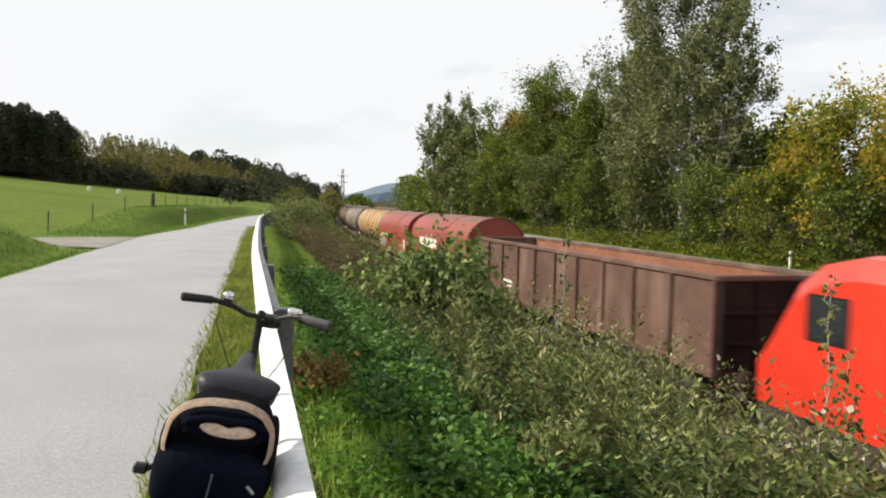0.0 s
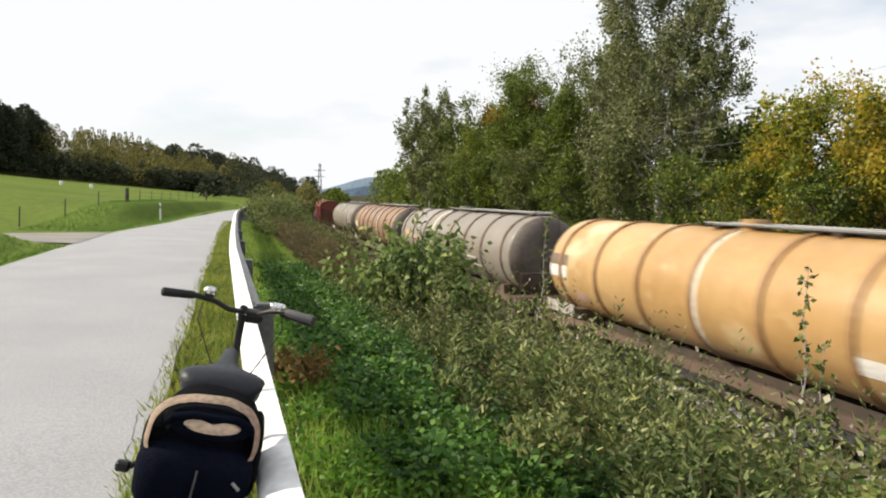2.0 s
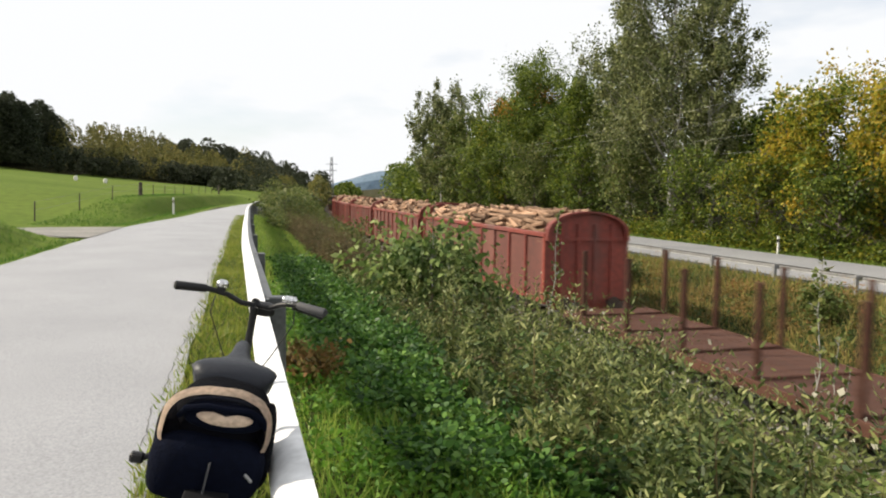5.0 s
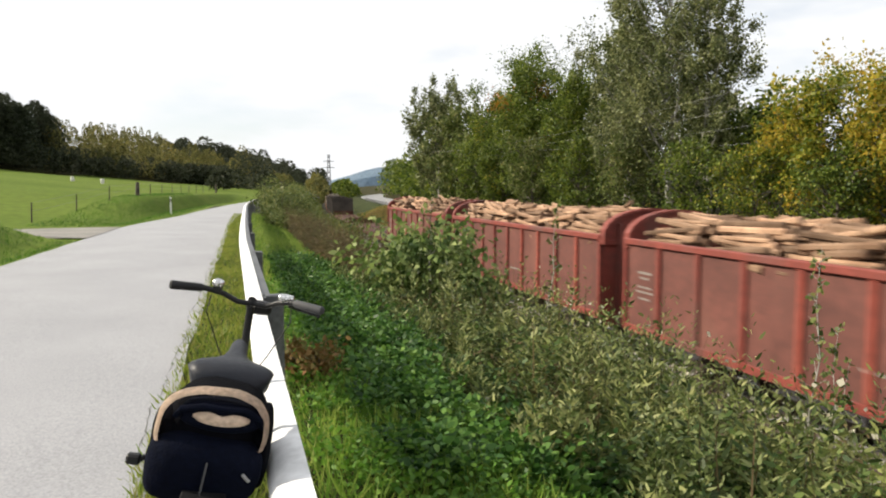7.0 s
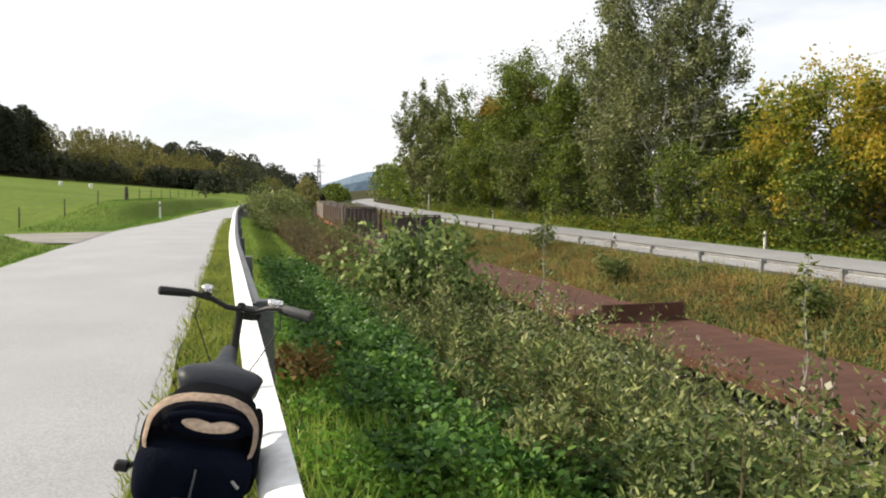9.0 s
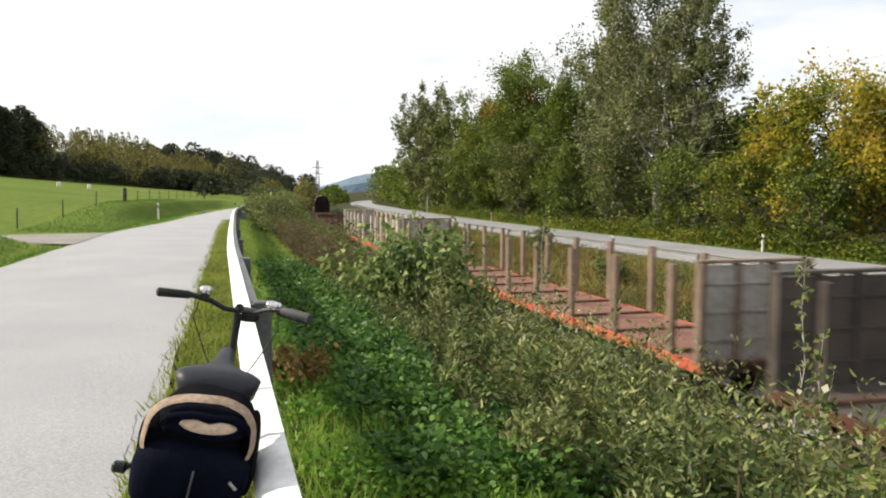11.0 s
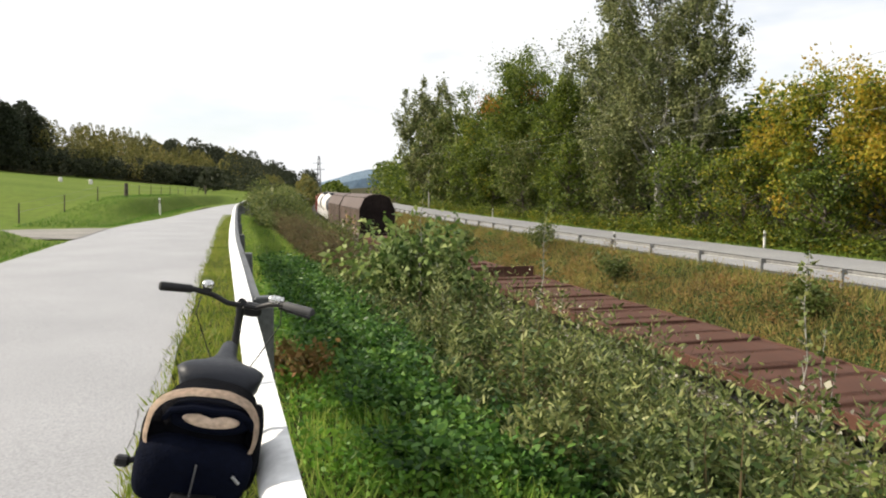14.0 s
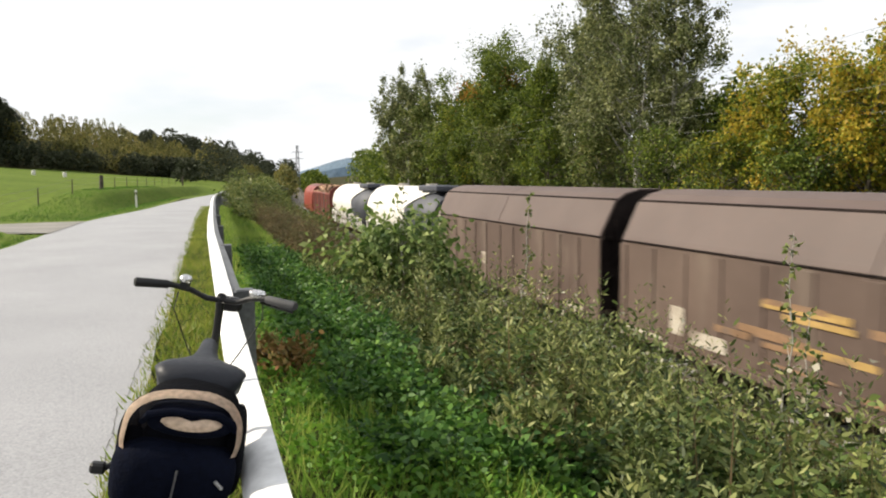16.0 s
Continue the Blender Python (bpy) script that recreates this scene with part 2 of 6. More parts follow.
    loco=mat("traffic_red_gloss", (0.62, 0.035, 0.018), (0.68, 0.045, 0.022), 0.3, 0.35, fine=3, coat=0.3, grain=0.35),
    glass=mat("dark_glass", (0.02, 0.025, 0.028), (0.03, 0.035, 0.04), 1, 0.12),
    log=mat("peeled_log", (0.22, 0.13, 0.08), (0.40, 0.26, 0.17), 1.4, 0.85, spec=0.2, bump=0.3, island=0.62, fine=9),
    log_end=mat("sawn_log_end", (0.55, 0.38, 0.2), (0.66, 0.48, 0.28), 3, 0.85, island=0.25),
    bark=mat("bark", (0.07, 0.055, 0.04), (0.15, 0.125, 0.1), 3, 0.9, bump=0.6, bump_scale=12),
    bark_pale=mat("pale_bark", (0.24, 0.23, 0.2), (0.40, 0.385, 0.34), 2, 0.85, bump=0.4, bump_scale=10, stain=((0.1, 0.09, 0.08), 0.58, (4, 4, 2))),
    post_wood=mat("weathered_post", (0.05, 0.042, 0.033), (0.11, 0.09, 0.07), 4, 0.9, bump=0.5),
    plastic_black=mat("black_plastic", (0.008, 0.008, 0.009), (0.014, 0.014, 0.015), 8, 0.5, spec=0.3),
    rubber=mat("rubber", (0.018, 0.018, 0.018), (0.03, 0.03, 0.03), 20, 0.75, bump=0.2),
    grip_grey=mat("grey_grip", (0.045, 0.045, 0.048), (0.07, 0.07, 0.074), 20, 0.7),
    cloth_black=mat("black_nylon", (0.002, 0.002, 0.003), (0.004, 0.0045, 0.007), 4, 0.9, spec=0.05, bump=0.3, bump_scale=140, fine=60),
    cloth_tan=mat("tan_nylon", (0.56, 0.42, 0.31), (0.68, 0.53, 0.41), 9, 0.8, bump=0.25, bump_scale=160, fine=60),
    saddle=mat("black_saddle", (0.016, 0.018, 0.024), (0.03, 0.033, 0.042), 6, 0.5, bump=0.1, grain=0.35, spec=0.25),
    chrome=mat("chrome", (0.6, 0.6, 0.6), (0.7, 0.7, 0.7), 8, 0.25, 0.9),
    bike_frame=mat("dark_grey_frame", (0.05, 0.05, 0.055), (0.08, 0.08, 0.085), 8, 0.35, 0.4),
    # the blue is distance haze mixed into the hill's base colour
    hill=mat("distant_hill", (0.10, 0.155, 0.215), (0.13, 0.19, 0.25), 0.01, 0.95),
    roof_grey=mat("grey_roof", (0.22, 0.24, 0.25), (0.3, 0.32, 0.33), 0.8, 0.6),
    plaster=mat("plaster", (0.5, 0.48, 0.45), (0.58, 0.56, 0.52), 0.8, 0.8),
    red_refl=mat("red_mark", (0.5, 0.03, 0.02), (0.55, 0.05, 0.03), 3, 0.4),
    yellow=mat("yellow_paint", (0.55, 0.36, 0.06), (0.62, 0.42, 0.09), 2, 0.6),
    brown_scrawl=mat("tan_scrawl", (0.20, 0.115, 0.06), (0.27, 0.16, 0.085), 1.2, 0.7, stain=((0.13, 0.095, 0.075), 0.5, (2, 1.4, 3))),
    yellow_faint=mat("worn_yellow_spray", (0.36, 0.23, 0.07), (0.44, 0.29, 0.1), 1.2, 0.7, stain=((0.18, 0.12, 0.08), 0.54, (2, 1.2, 3))),
    van_chalk=mat("worn_pale_panel", (0.40, 0.35, 0.28), (0.52, 0.47, 0.39), 2.2, 0.7, stain=((0.16, 0.12, 0.09), 0.52, (3, 2, 3))),
)
L = dict(
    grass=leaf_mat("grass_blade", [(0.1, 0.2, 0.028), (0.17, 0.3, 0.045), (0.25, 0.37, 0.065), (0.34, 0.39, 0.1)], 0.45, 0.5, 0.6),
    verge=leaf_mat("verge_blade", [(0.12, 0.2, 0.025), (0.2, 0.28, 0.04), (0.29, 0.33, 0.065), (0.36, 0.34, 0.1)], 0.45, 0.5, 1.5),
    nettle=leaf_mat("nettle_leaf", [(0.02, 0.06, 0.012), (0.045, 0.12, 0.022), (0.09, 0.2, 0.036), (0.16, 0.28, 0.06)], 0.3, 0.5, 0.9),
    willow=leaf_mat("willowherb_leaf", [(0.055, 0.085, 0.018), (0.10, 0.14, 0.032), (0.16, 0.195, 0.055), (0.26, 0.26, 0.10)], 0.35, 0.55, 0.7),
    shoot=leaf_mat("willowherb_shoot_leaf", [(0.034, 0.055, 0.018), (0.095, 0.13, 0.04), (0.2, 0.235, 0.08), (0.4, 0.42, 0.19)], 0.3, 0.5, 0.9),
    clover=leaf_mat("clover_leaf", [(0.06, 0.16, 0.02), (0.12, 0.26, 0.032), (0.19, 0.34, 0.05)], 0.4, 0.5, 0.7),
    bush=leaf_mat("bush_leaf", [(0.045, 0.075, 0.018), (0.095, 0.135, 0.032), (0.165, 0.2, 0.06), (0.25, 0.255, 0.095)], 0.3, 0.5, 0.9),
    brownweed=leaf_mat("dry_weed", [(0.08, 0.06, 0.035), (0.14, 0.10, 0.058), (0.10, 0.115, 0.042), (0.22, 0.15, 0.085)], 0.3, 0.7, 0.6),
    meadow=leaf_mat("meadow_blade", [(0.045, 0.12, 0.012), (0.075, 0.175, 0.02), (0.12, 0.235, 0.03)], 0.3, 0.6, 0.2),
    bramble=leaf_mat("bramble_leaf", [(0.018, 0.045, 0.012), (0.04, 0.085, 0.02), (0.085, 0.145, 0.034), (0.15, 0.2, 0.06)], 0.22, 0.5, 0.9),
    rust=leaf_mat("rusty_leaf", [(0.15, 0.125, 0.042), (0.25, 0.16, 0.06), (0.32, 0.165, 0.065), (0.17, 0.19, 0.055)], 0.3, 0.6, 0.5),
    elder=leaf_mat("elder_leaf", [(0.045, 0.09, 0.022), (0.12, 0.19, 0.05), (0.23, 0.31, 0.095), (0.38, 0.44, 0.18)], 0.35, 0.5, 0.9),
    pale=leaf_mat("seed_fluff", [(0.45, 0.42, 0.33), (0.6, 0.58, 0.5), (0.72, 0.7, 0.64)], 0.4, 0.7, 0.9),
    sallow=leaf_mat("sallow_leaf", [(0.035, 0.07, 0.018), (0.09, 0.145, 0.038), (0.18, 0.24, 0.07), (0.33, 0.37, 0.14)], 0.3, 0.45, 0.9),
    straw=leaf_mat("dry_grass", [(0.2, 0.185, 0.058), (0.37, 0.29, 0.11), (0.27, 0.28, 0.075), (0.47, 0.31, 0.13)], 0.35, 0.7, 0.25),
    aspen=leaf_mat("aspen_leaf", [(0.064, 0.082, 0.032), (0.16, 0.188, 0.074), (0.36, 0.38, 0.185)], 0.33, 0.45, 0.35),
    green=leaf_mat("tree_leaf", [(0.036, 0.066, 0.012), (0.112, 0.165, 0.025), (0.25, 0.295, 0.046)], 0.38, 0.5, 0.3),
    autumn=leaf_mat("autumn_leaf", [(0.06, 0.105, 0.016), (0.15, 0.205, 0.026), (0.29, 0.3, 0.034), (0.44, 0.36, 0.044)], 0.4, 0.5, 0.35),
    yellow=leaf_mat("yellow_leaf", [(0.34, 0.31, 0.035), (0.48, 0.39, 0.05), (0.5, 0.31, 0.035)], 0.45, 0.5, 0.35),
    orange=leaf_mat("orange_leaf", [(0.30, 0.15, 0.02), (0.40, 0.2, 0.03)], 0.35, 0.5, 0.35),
    # dark leaf colours hold the woods' shade, lifted a little for haze
    conifer_shade=leaf_mat("dark_wood_foliage", [(0.04, 0.05, 0.03), (0.07, 0.082, 0.05)], 0.25, 0.7, 0.05),
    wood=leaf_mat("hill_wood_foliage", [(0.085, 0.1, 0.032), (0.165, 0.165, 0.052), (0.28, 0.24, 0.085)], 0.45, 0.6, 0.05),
)

# ---- mesh helpers ----


def part(name, bm, material, parent=None, label="", smooth=False, edge=38):
    me = bpy.data.meshes.new(name)
    bmesh.ops.recalc_face_normals(bm, faces=bm.faces)
    bm.to_mesh(me)
    bm.free()
    if smooth:
        me.shade_smooth()
        me.set_sharp_from_angle(angle=radians(edge))
    me.materials.append(material)
    ob = new(name, me)
    ob.parent = parent
    if label:
        tagged(ob, label)
    return ob


def share(name, src, parent, loc=(0, 0, 0), rz=0.0):
    """Another object on the mesh of src."""
    ob = new(name, src.data)
    ob.parent = parent
    ob.location, ob.rotation_euler = loc, (0, 0, rz)
    return ob


def empty(name, label, category, group=""):
    return tagged(new(name), label, category, group)


def box(bm, x0, x1, y0, y1, z0, z1, bevel=0.0):
    vs = [bm.verts.new((x, y, z)) for x in (x0, x1) for y in (y0, y1) for z in (z0, z1)]
    fs = [bm.faces.new([vs[i] for i in q]) for q in ((0, 1, 3, 2), (4, 6, 7, 5), (0, 4, 5, 1), (2, 3, 7, 6), (0, 2, 6, 4), (1, 5, 7, 3))]
    if bevel:
        es = list({e for f in fs for e in f.edges})
        bmesh.ops.bevel(bm, geom=es, offset=bevel, segments=1, affect="EDGES")


def B(x0, x1, y0, y1, z0, z1, bevel=0.0):
    bm = bmesh.new()
    box(bm, x0, x1, y0, y1, z0, z1, bevel)
    return bm


def tube(bm, pts, radii, seg=8, cap=True):
    """A round bar through points, with a radius at each."""
    pts = [Vector(p) for p in pts]
    if not hasattr(radii, "__len__"):
        radii = [radii] * len(pts)
    rings = []
    for i, p in enumerate(pts):
        d = (pts[min(i + 1, len(pts) - 1)] - pts[max(i - 1, 0)]).normalized()
        a = d.cross(Vector((0, 0, 1)) if abs(d.z) < 0.95 else Vector((0, 1, 0))).normalized()
        b = d.cross(a)
        rings.append([bm.verts.new(p + (a * math.cos(2 * math.pi * k / seg) + b * math.sin(2 * math.pi * k / seg)) * radii[i]) for k in range(seg)])
    for r, s in zip(rings, rings[1:]):
        for k in range(seg):
            bm.faces.new((r[k], r[(k + 1) % seg], s[(k + 1) % seg], s[k]))
    if cap:
        bm.faces.new(rings[0])
        bm.faces.new(rings[-1][::-1])


def T(pts, radii, seg=8):
    bm = bmesh.new()
    tube(bm, pts, radii, seg)
    return bm


def sweep(bm, profile, stations, closed=False):
    """Profile points (x, z) carried through a list of functions (x, z) -> world point."""
    rings = [[bm.verts.new(f(x, z)) for x, z in profile] for f in stations]
    n = len(profile)
    for r, s in zip(rings, rings[1:]):
        for k in range(n if closed else n - 1):
            bm.faces.new((r[k], r[(k + 1) % n], s[(k + 1) % n], s[k]))
    return rings


def prism(profile, y0, y1, cap=True):
    """A closed profile (x, z) drawn out along y."""
    bm = bmesh.new()
    r = sweep(bm, profile, [lambda x, z: (x, y0, z), lambda x, z: (x, y1, z)], True)
    if cap:
        bm.faces.new(r[0])
        bm.faces.new(r[1][::-1])
    return bm


def cards(name, pos, axis, size, width, material, parent=None, fold=0.25, rng=None, oval=False):
    """Many leaves in one mesh: at pos, growing along axis, each a folded lozenge, or a six-cornered oval blade."""
    n = len(pos)
    rng = rng or np.random.default_rng(7)
    ax = axis / np.maximum(np.linalg.norm(axis, axis=1, keepdims=True), 1e-6)
    side = np.cross(ax, rng.normal(size=(n, 3)))
    side /= np.maximum(np.linalg.norm(side, axis=1, keepdims=True), 1e-6)
    nor = np.cross(ax, side)
    s, w = size[:, None], (size * width)[:, None]
    c = 6 if oval else 4
    v = np.empty((n, c, 3))
    v[:, 0] = pos
    if oval:
        for k, (f, h, sgn) in enumerate(((0.3, 0.46, 1), (0.68, 0.38, 1), (1.0, 0.0, 1), (0.68, 0.38, -1), (0.3, 0.46, -1)), 1):
            v[:, k] = pos + ax * s * f + side * w * h * sgn + nor * (w * h * 2 * fold - s * 0.14 * f * f)
    else:
        v[:, 1] = pos + ax * s * 0.45 + side * w * 0.5 + nor * w * fold
        v[:, 2] = pos + ax * s - nor * s * 0.12
        v[:, 3] = pos + ax * s * 0.45 - side * w * 0.5 + nor * w * fold
    me = bpy.data.meshes.new(name)
    me.vertices.add(c * n)
    me.vertices.foreach_set("co", v.reshape(-1).astype(np.float32))
    me.loops.add(c * n)
    me.loops.foreach_set("vertex_index", np.arange(c * n, dtype=np.int32))
    me.polygons.add(n)
    me.polygons.foreach_set("loop_start", np.arange(0, c * n, c, dtype=np.int32))
    me.update(calc_edges=True)
    me.materials.append(material)
    ob = new(name, me)
    ob.parent = parent
    return ob


# ---- plan: everything runs beside one gentle curve ----
RAIL_Z = -3.05
TRACK_U = 10.75
SPEED = 28.0


def bend(y):
    a = min(max(y - 30, 0), 105)
    return 0.0005 * a * a + 0.105 * max(y - 135, 0)


def slope_of(y):
    return 0.001 * min(max(y - 30, 0), 105)


def smooth(a, b, x):
    t = min(max((x - a) / (b - a), 0), 1)
    return t * t * (3 - 2 * t)


PROFILE = ((-4.75, -0.03), (-0.48, -0.03), (0.4, -0.05), (1.6, -0.28), (2.4, -0.75), (4.2, -1.55), (6.6, -3.0), (7.6, -3.45), (14.0, -3.5),
           (14.6, -3.6), (15.6, -3.2), (18.8, -1.95), (19.8, -1.74), (29.4, -1.74), (31.0, -2.0), (34.0, -1.9), (60.0, -0.5), (120, 3), (400, 24))


def lane_curve(y):
    """The lane and its rail turn a little more to the right than the railway."""
    return min(0.0008 * max(y - 30, 0) ** 2, 4.5)


def ground_z(u, y):
    u -= lane_curve(y) * (1 - smooth(2.5, 9, u))
    if u < -4.75:
        a = -u - 4.75
        z = -0.03 - 0.15 * smooth(0, 0.6, a) * (1 - smooth(0.6, 1.4, a)) * (1 - smooth(22, 24, y) * (1 - smooth(33, 36, y))) + (1.0 - 0.35 * smooth(70, 130, y)) * smooth(0.9, 2.5, a) * smooth(34, 56, y) + 1.02 * smooth(0.6, 3.4, a) * (1 - smooth(23.2, 26.6, y - 0.1 * a))
        z += 0.064 * max(a - 5.0, 0) * smooth(5, 60, y) + 0.02 * max(a - 5, 0)
        z += 0.05 * min(max(y - 205 + 0.55 * (a - 40), 0), 260) * smooth(14, 62, a)        # wooded hillside
        return min(z, 75 + 0.02 * a)
    for (u0, z0), (u1, z1) in zip(PROFILE, PROFILE[1:]):
        if u <= u1:
            return z0 + (z1 - z0) * (u - u0) / (u1 - u0)
    return PROFILE[-1][1]


def at(u, y, z=None):
    """World point beside the curve; z defaults to the ground."""
    return Vector((u + bend(y), y, ground_z(u, y) if z is None else z))

# ---- ground, roads, track ----


def make_ground():
    ys = [-900, -600, -450, -300, -200, -120, -70, -40, -20, -10, -5] + [i for i in range(-2, 60, 2)] + [60 + 4 * i for i in range(25)] + [160 + 12 * i for i in range(30)] + [540, 600, 700, 850, 1100, 1500, 2200, 3200]
    us = [-2500, -1500, -900, -600, -420, -320, -260, -210, -175, -150, -130, -112, -96, -82, -70, -60, -52, -45, -39, -33, -28, -24, -20, -17, -14.5, -12.5, -11, -10, -9.2, -8.5, -7.8, -7.2, -6.7, -6.2, -5.8, -5.4, -5.1, -4.75, -4.2, -3.6, -3.0,
          -0.48, 0.0, 0.4, 1.0, 1.6, 2.0, 2.4, 3.0, 3.6, 4.2, 5, 5.8, 6.6, 7.1, 7.6, 9.5, 11, 12.5, 14.0, 14.6, 15.1, 15.6, 16.5, 17.5, 18.8, 19.8, 21.2, 25, 29.4, 30, 31.0, 34.0, 40, 50, 60, 80, 120, 200, 400, 900, 2500]
    bm = bmesh.new()
    grid = []
    for y in ys:
        row = []
        for u in us:
            p = at(u, y)
            rough = 0.0
            if 1.2 < u < 7 or 14.5 < u < 18.9:
                rough = 0.12
            elif u < -5.4:
                rough = 0.0 if u > -14 else 0.04 + 0.0015 * -u
            p.z += rough * (noise.noise(Vector((u * 0.6, y * 0.5, 3))) + noise.noise(Vector((u * 0.13, y * 0.11, 7))))
            row.append(bm.verts.new(p))
        grid.append(row)
    for j in range(len(ys) - 1):
        for i in range(len(us) - 1):
            f = bm.faces.new((grid[j][i], grid[j][i + 1], grid[j + 1][i + 1], grid[j + 1][i]))
            um = (us[i] + us[i + 1]) / 2
            ym = (ys[j] + ys[j + 1]) / 2
            hill = um < -24 and ym - 205 + 0.55 * (-um - 44) > 0
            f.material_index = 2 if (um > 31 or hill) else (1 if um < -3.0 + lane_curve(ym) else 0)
            f.smooth = True
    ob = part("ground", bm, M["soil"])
    ob.data.materials.append(M["meadow"])
    ob.data.materials.append(M["floor"])
    tagged(ob, "grass, weedy banks and meadow ground sheet", "ground", kind="structure")


def lane_left(y):
    """How far the lane's left edge draws in beyond the farm track."""
    return 1.15 * smooth(29, 46, y) + 0.25 * smooth(46, 62, y)


def lane_right(y):
    return 0.12 * smooth(24, 50, y)


def road_swing(y):
    """The main road's own curve away from the railway, far off."""
    return 0.0006 * max(y - 210, 0) ** 2


def ribbon(name, u0, u1, zs, material, y0, y1, step, label, category, thick=0.25):
    """A strip beside the curve, with a level top and edges going down into the ground."""
    bm = bmesh.new()
    n = int((y1 - y0) / step)
    prof = [(u0 - 0.02, zs - thick), (u0, zs), ((u0 + u1) / 2, zs + 0.03), (u1, zs), (u1 + 0.02, zs - thick)]
    st = []
    for i in range(n + 1):
        y = y0 + (y1 - y0) * i / n
        if name == "road_1":
            st.append(lambda x, z, y=y: (x + bend(y) + lane_curve(y) + 0.045 * noise.noise(Vector((0, y * 0.9, x))) + (lane_left(y) if x < -4 else lane_right(y) if x > -1 else 0), y, z))
        else:
            st.append(lambda x, z, y=y: (x + bend(y) + road_swing(y), y, z))
    sweep(bm, prof, st)
    ob = part(name, bm, material)
    return tagged(ob, label, category, kind="structure")


make_ground()
ribbon("road_1", -4.65, -0.52, 0.0, M["asphalt"], -80, 420, 0.5, "narrow pale grey asphalt lane with cracked edge", "road")
ribbon("road_2", 20.9, 28.8, -1.64, M["asphalt2"], -300, 900, 4, "grey asphalt main road beyond the railway", "road")


def make_track():
    t = tagged(new("railway_track"), "railway track with rails and sleepers on ballast", "track", kind="structure")
    bm = bmesh.new()
    prof = [(TRACK_U - 2.9, -3.55), (TRACK_U - 1.75, RAIL_Z - 0.19), (TRACK_U + 1.75, RAIL_Z - 0.19), (TRACK_U + 2.9, -3.6)]
    sweep(bm, prof, [lambda x, z, y=y: (x + bend(y), y, z) for y in range(-500, 900, 5)])
    part("ballast_bed", bm, M["ballast"], t)
    for s in (-0.7525, 0.7525):
        bm = bmesh.new()
        pr = [(-0.07, -0.16), (-0.01, -0.13), (-0.01, -0.05), (-0.036, -0.04), (-0.036, 0), (0.036, 0), (0.036, -0.04), (0.01, -0.05), (0.01, -0.13), (0.07, -0.16)]
        sweep(bm, [(TRACK_U + s + a, RAIL_Z + b) for a, b in pr], [lambda x, z, y=y: (x + bend(y), y, z) for y in range(-500, 900, 5)], True)
        part("rail", bm, M["steel"], t)
    first = None
    for i in range(230):
        y = -8 + 0.62 * i
        if first is None:
            first = part("sleeper", B(-1.3, 1.3, -0.13, 0.13, -0.2, 0.0, 0.015), M["concrete"], t)
            ob = first
        else:
            ob = share("sleeper", first, t)
        ob.location, ob.rotation_euler = (TRACK_U + bend(y), y, RAIL_Z - 0.158), (0, 0, -math.atan(slope_of(y)))


make_track()


def bow(y, face):
    """The slight kink of the near rail towards the lane."""
    return lane_curve(y) - 0.0115 * (min(y, 12) - 1.9) * (1 - smooth(14, 36, y)) if face < 0 else 0.0


def guard_rail(u, z, y0, y1, face, label, material, gap=4.0, high=0.75):
    """A W-beam on posts; face -1 shows its front towards -X. Each beam length is a part."""
    g = empty("guard_rail", label, "guard rail")
    f = face
    pr = [(0, 0), (0.045 * f, -0.006), (0.085 * f, -0.028), (0.104 * f, -0.06), (0.104 * f, -0.095), (0.03 * f, -0.135), (0.03 * f, -0.175), (0.075 * f, -0.215), (0.075 * f, -0.25), (0.03 * f, -0.298), (0, -0.31)]
    if face > 0:
        pr = [(a * 0.7, b * 0.66) for a, b in pr]
    pr = pr + [(a - 0.006 * f, b) for a, b in pr[::-1]]
    n = int((y1 - y0) / gap)
    for i in range(n):
        a, b = y0 + i * gap, y0 + (i + 1) * gap + 0.06
        bm = bmesh.new()
        k = 4
        sweep(bm, [(u + x, z + high + zz + 0.002 * (i % 2)) for x, zz in pr],
              [lambda x, zz, y=a + (b - a) * j / k: (x + bend(y) + bow(y, face), y, zz) for j in range(k + 1)], True)
        part("beam", bm, material, g, smooth=True, edge=50)
        # added dark strip that stands for the shade at the beam's back
        if face < 0 and a > 4:
            bm = bmesh.new()
            sweep(bm, [(u + 0.004, z + high - 0.012), (u + 0.075, z + high - 0.02), (u + 0.075, z + high - 0.3), (u + 0.004, z + high - 0.3)],
                  [lambda x, zz, y=a + 0.35 + (b - a) * j / k: (x + bend(y) + bow(y, face), y, zz) for j in range(k + 1)], True)
            part("back_shade_strip", bm, M["galv_dark"], g, "added dark strip for the shade behind the rail")
        bm = bmesh.new()
        c = bend(a + 0.3) + bow(a + 0.3, face)
        x0 = u + c - 0.03 * f
        box(bm, min(x0, x0 - 0.14 * f), max(x0, x0 - 0.14 * f), a + 0.24, a + 0.36, ground_z(u, a) - 0.2, z + high - 0.01, 0.01)
        post = part("post", bm, M["galv_dark"] if face < 0 else M["galv_far"], g)
        bm = bmesh.new()
        box(bm, min(u + c, u + c - 0.04 * f), max(u + c, u + c - 0.04 * f), a + 0.2, a + 0.4, z + high - (0.29 if face < 0 else 0.19), z + high - 0.02)
        part("bracket", bm, M["galv_dark"] if face < 0 else M["galv_far"], post)
    return g


guard_rail(0.165, 0.0, -6.6, 97.4, -1, "galvanised steel guard rail beside the lane", M["galv"])
guard_rail(20.2, -1.75, -40, 200, 1, "galvanised steel guard rail along the main road", M["galv_far"], 4.0, 0.68)


def road_crack(seed, u0, y0, y1, drift):
    """A wandering crack: a narrow dark strip just proud of the asphalt."""
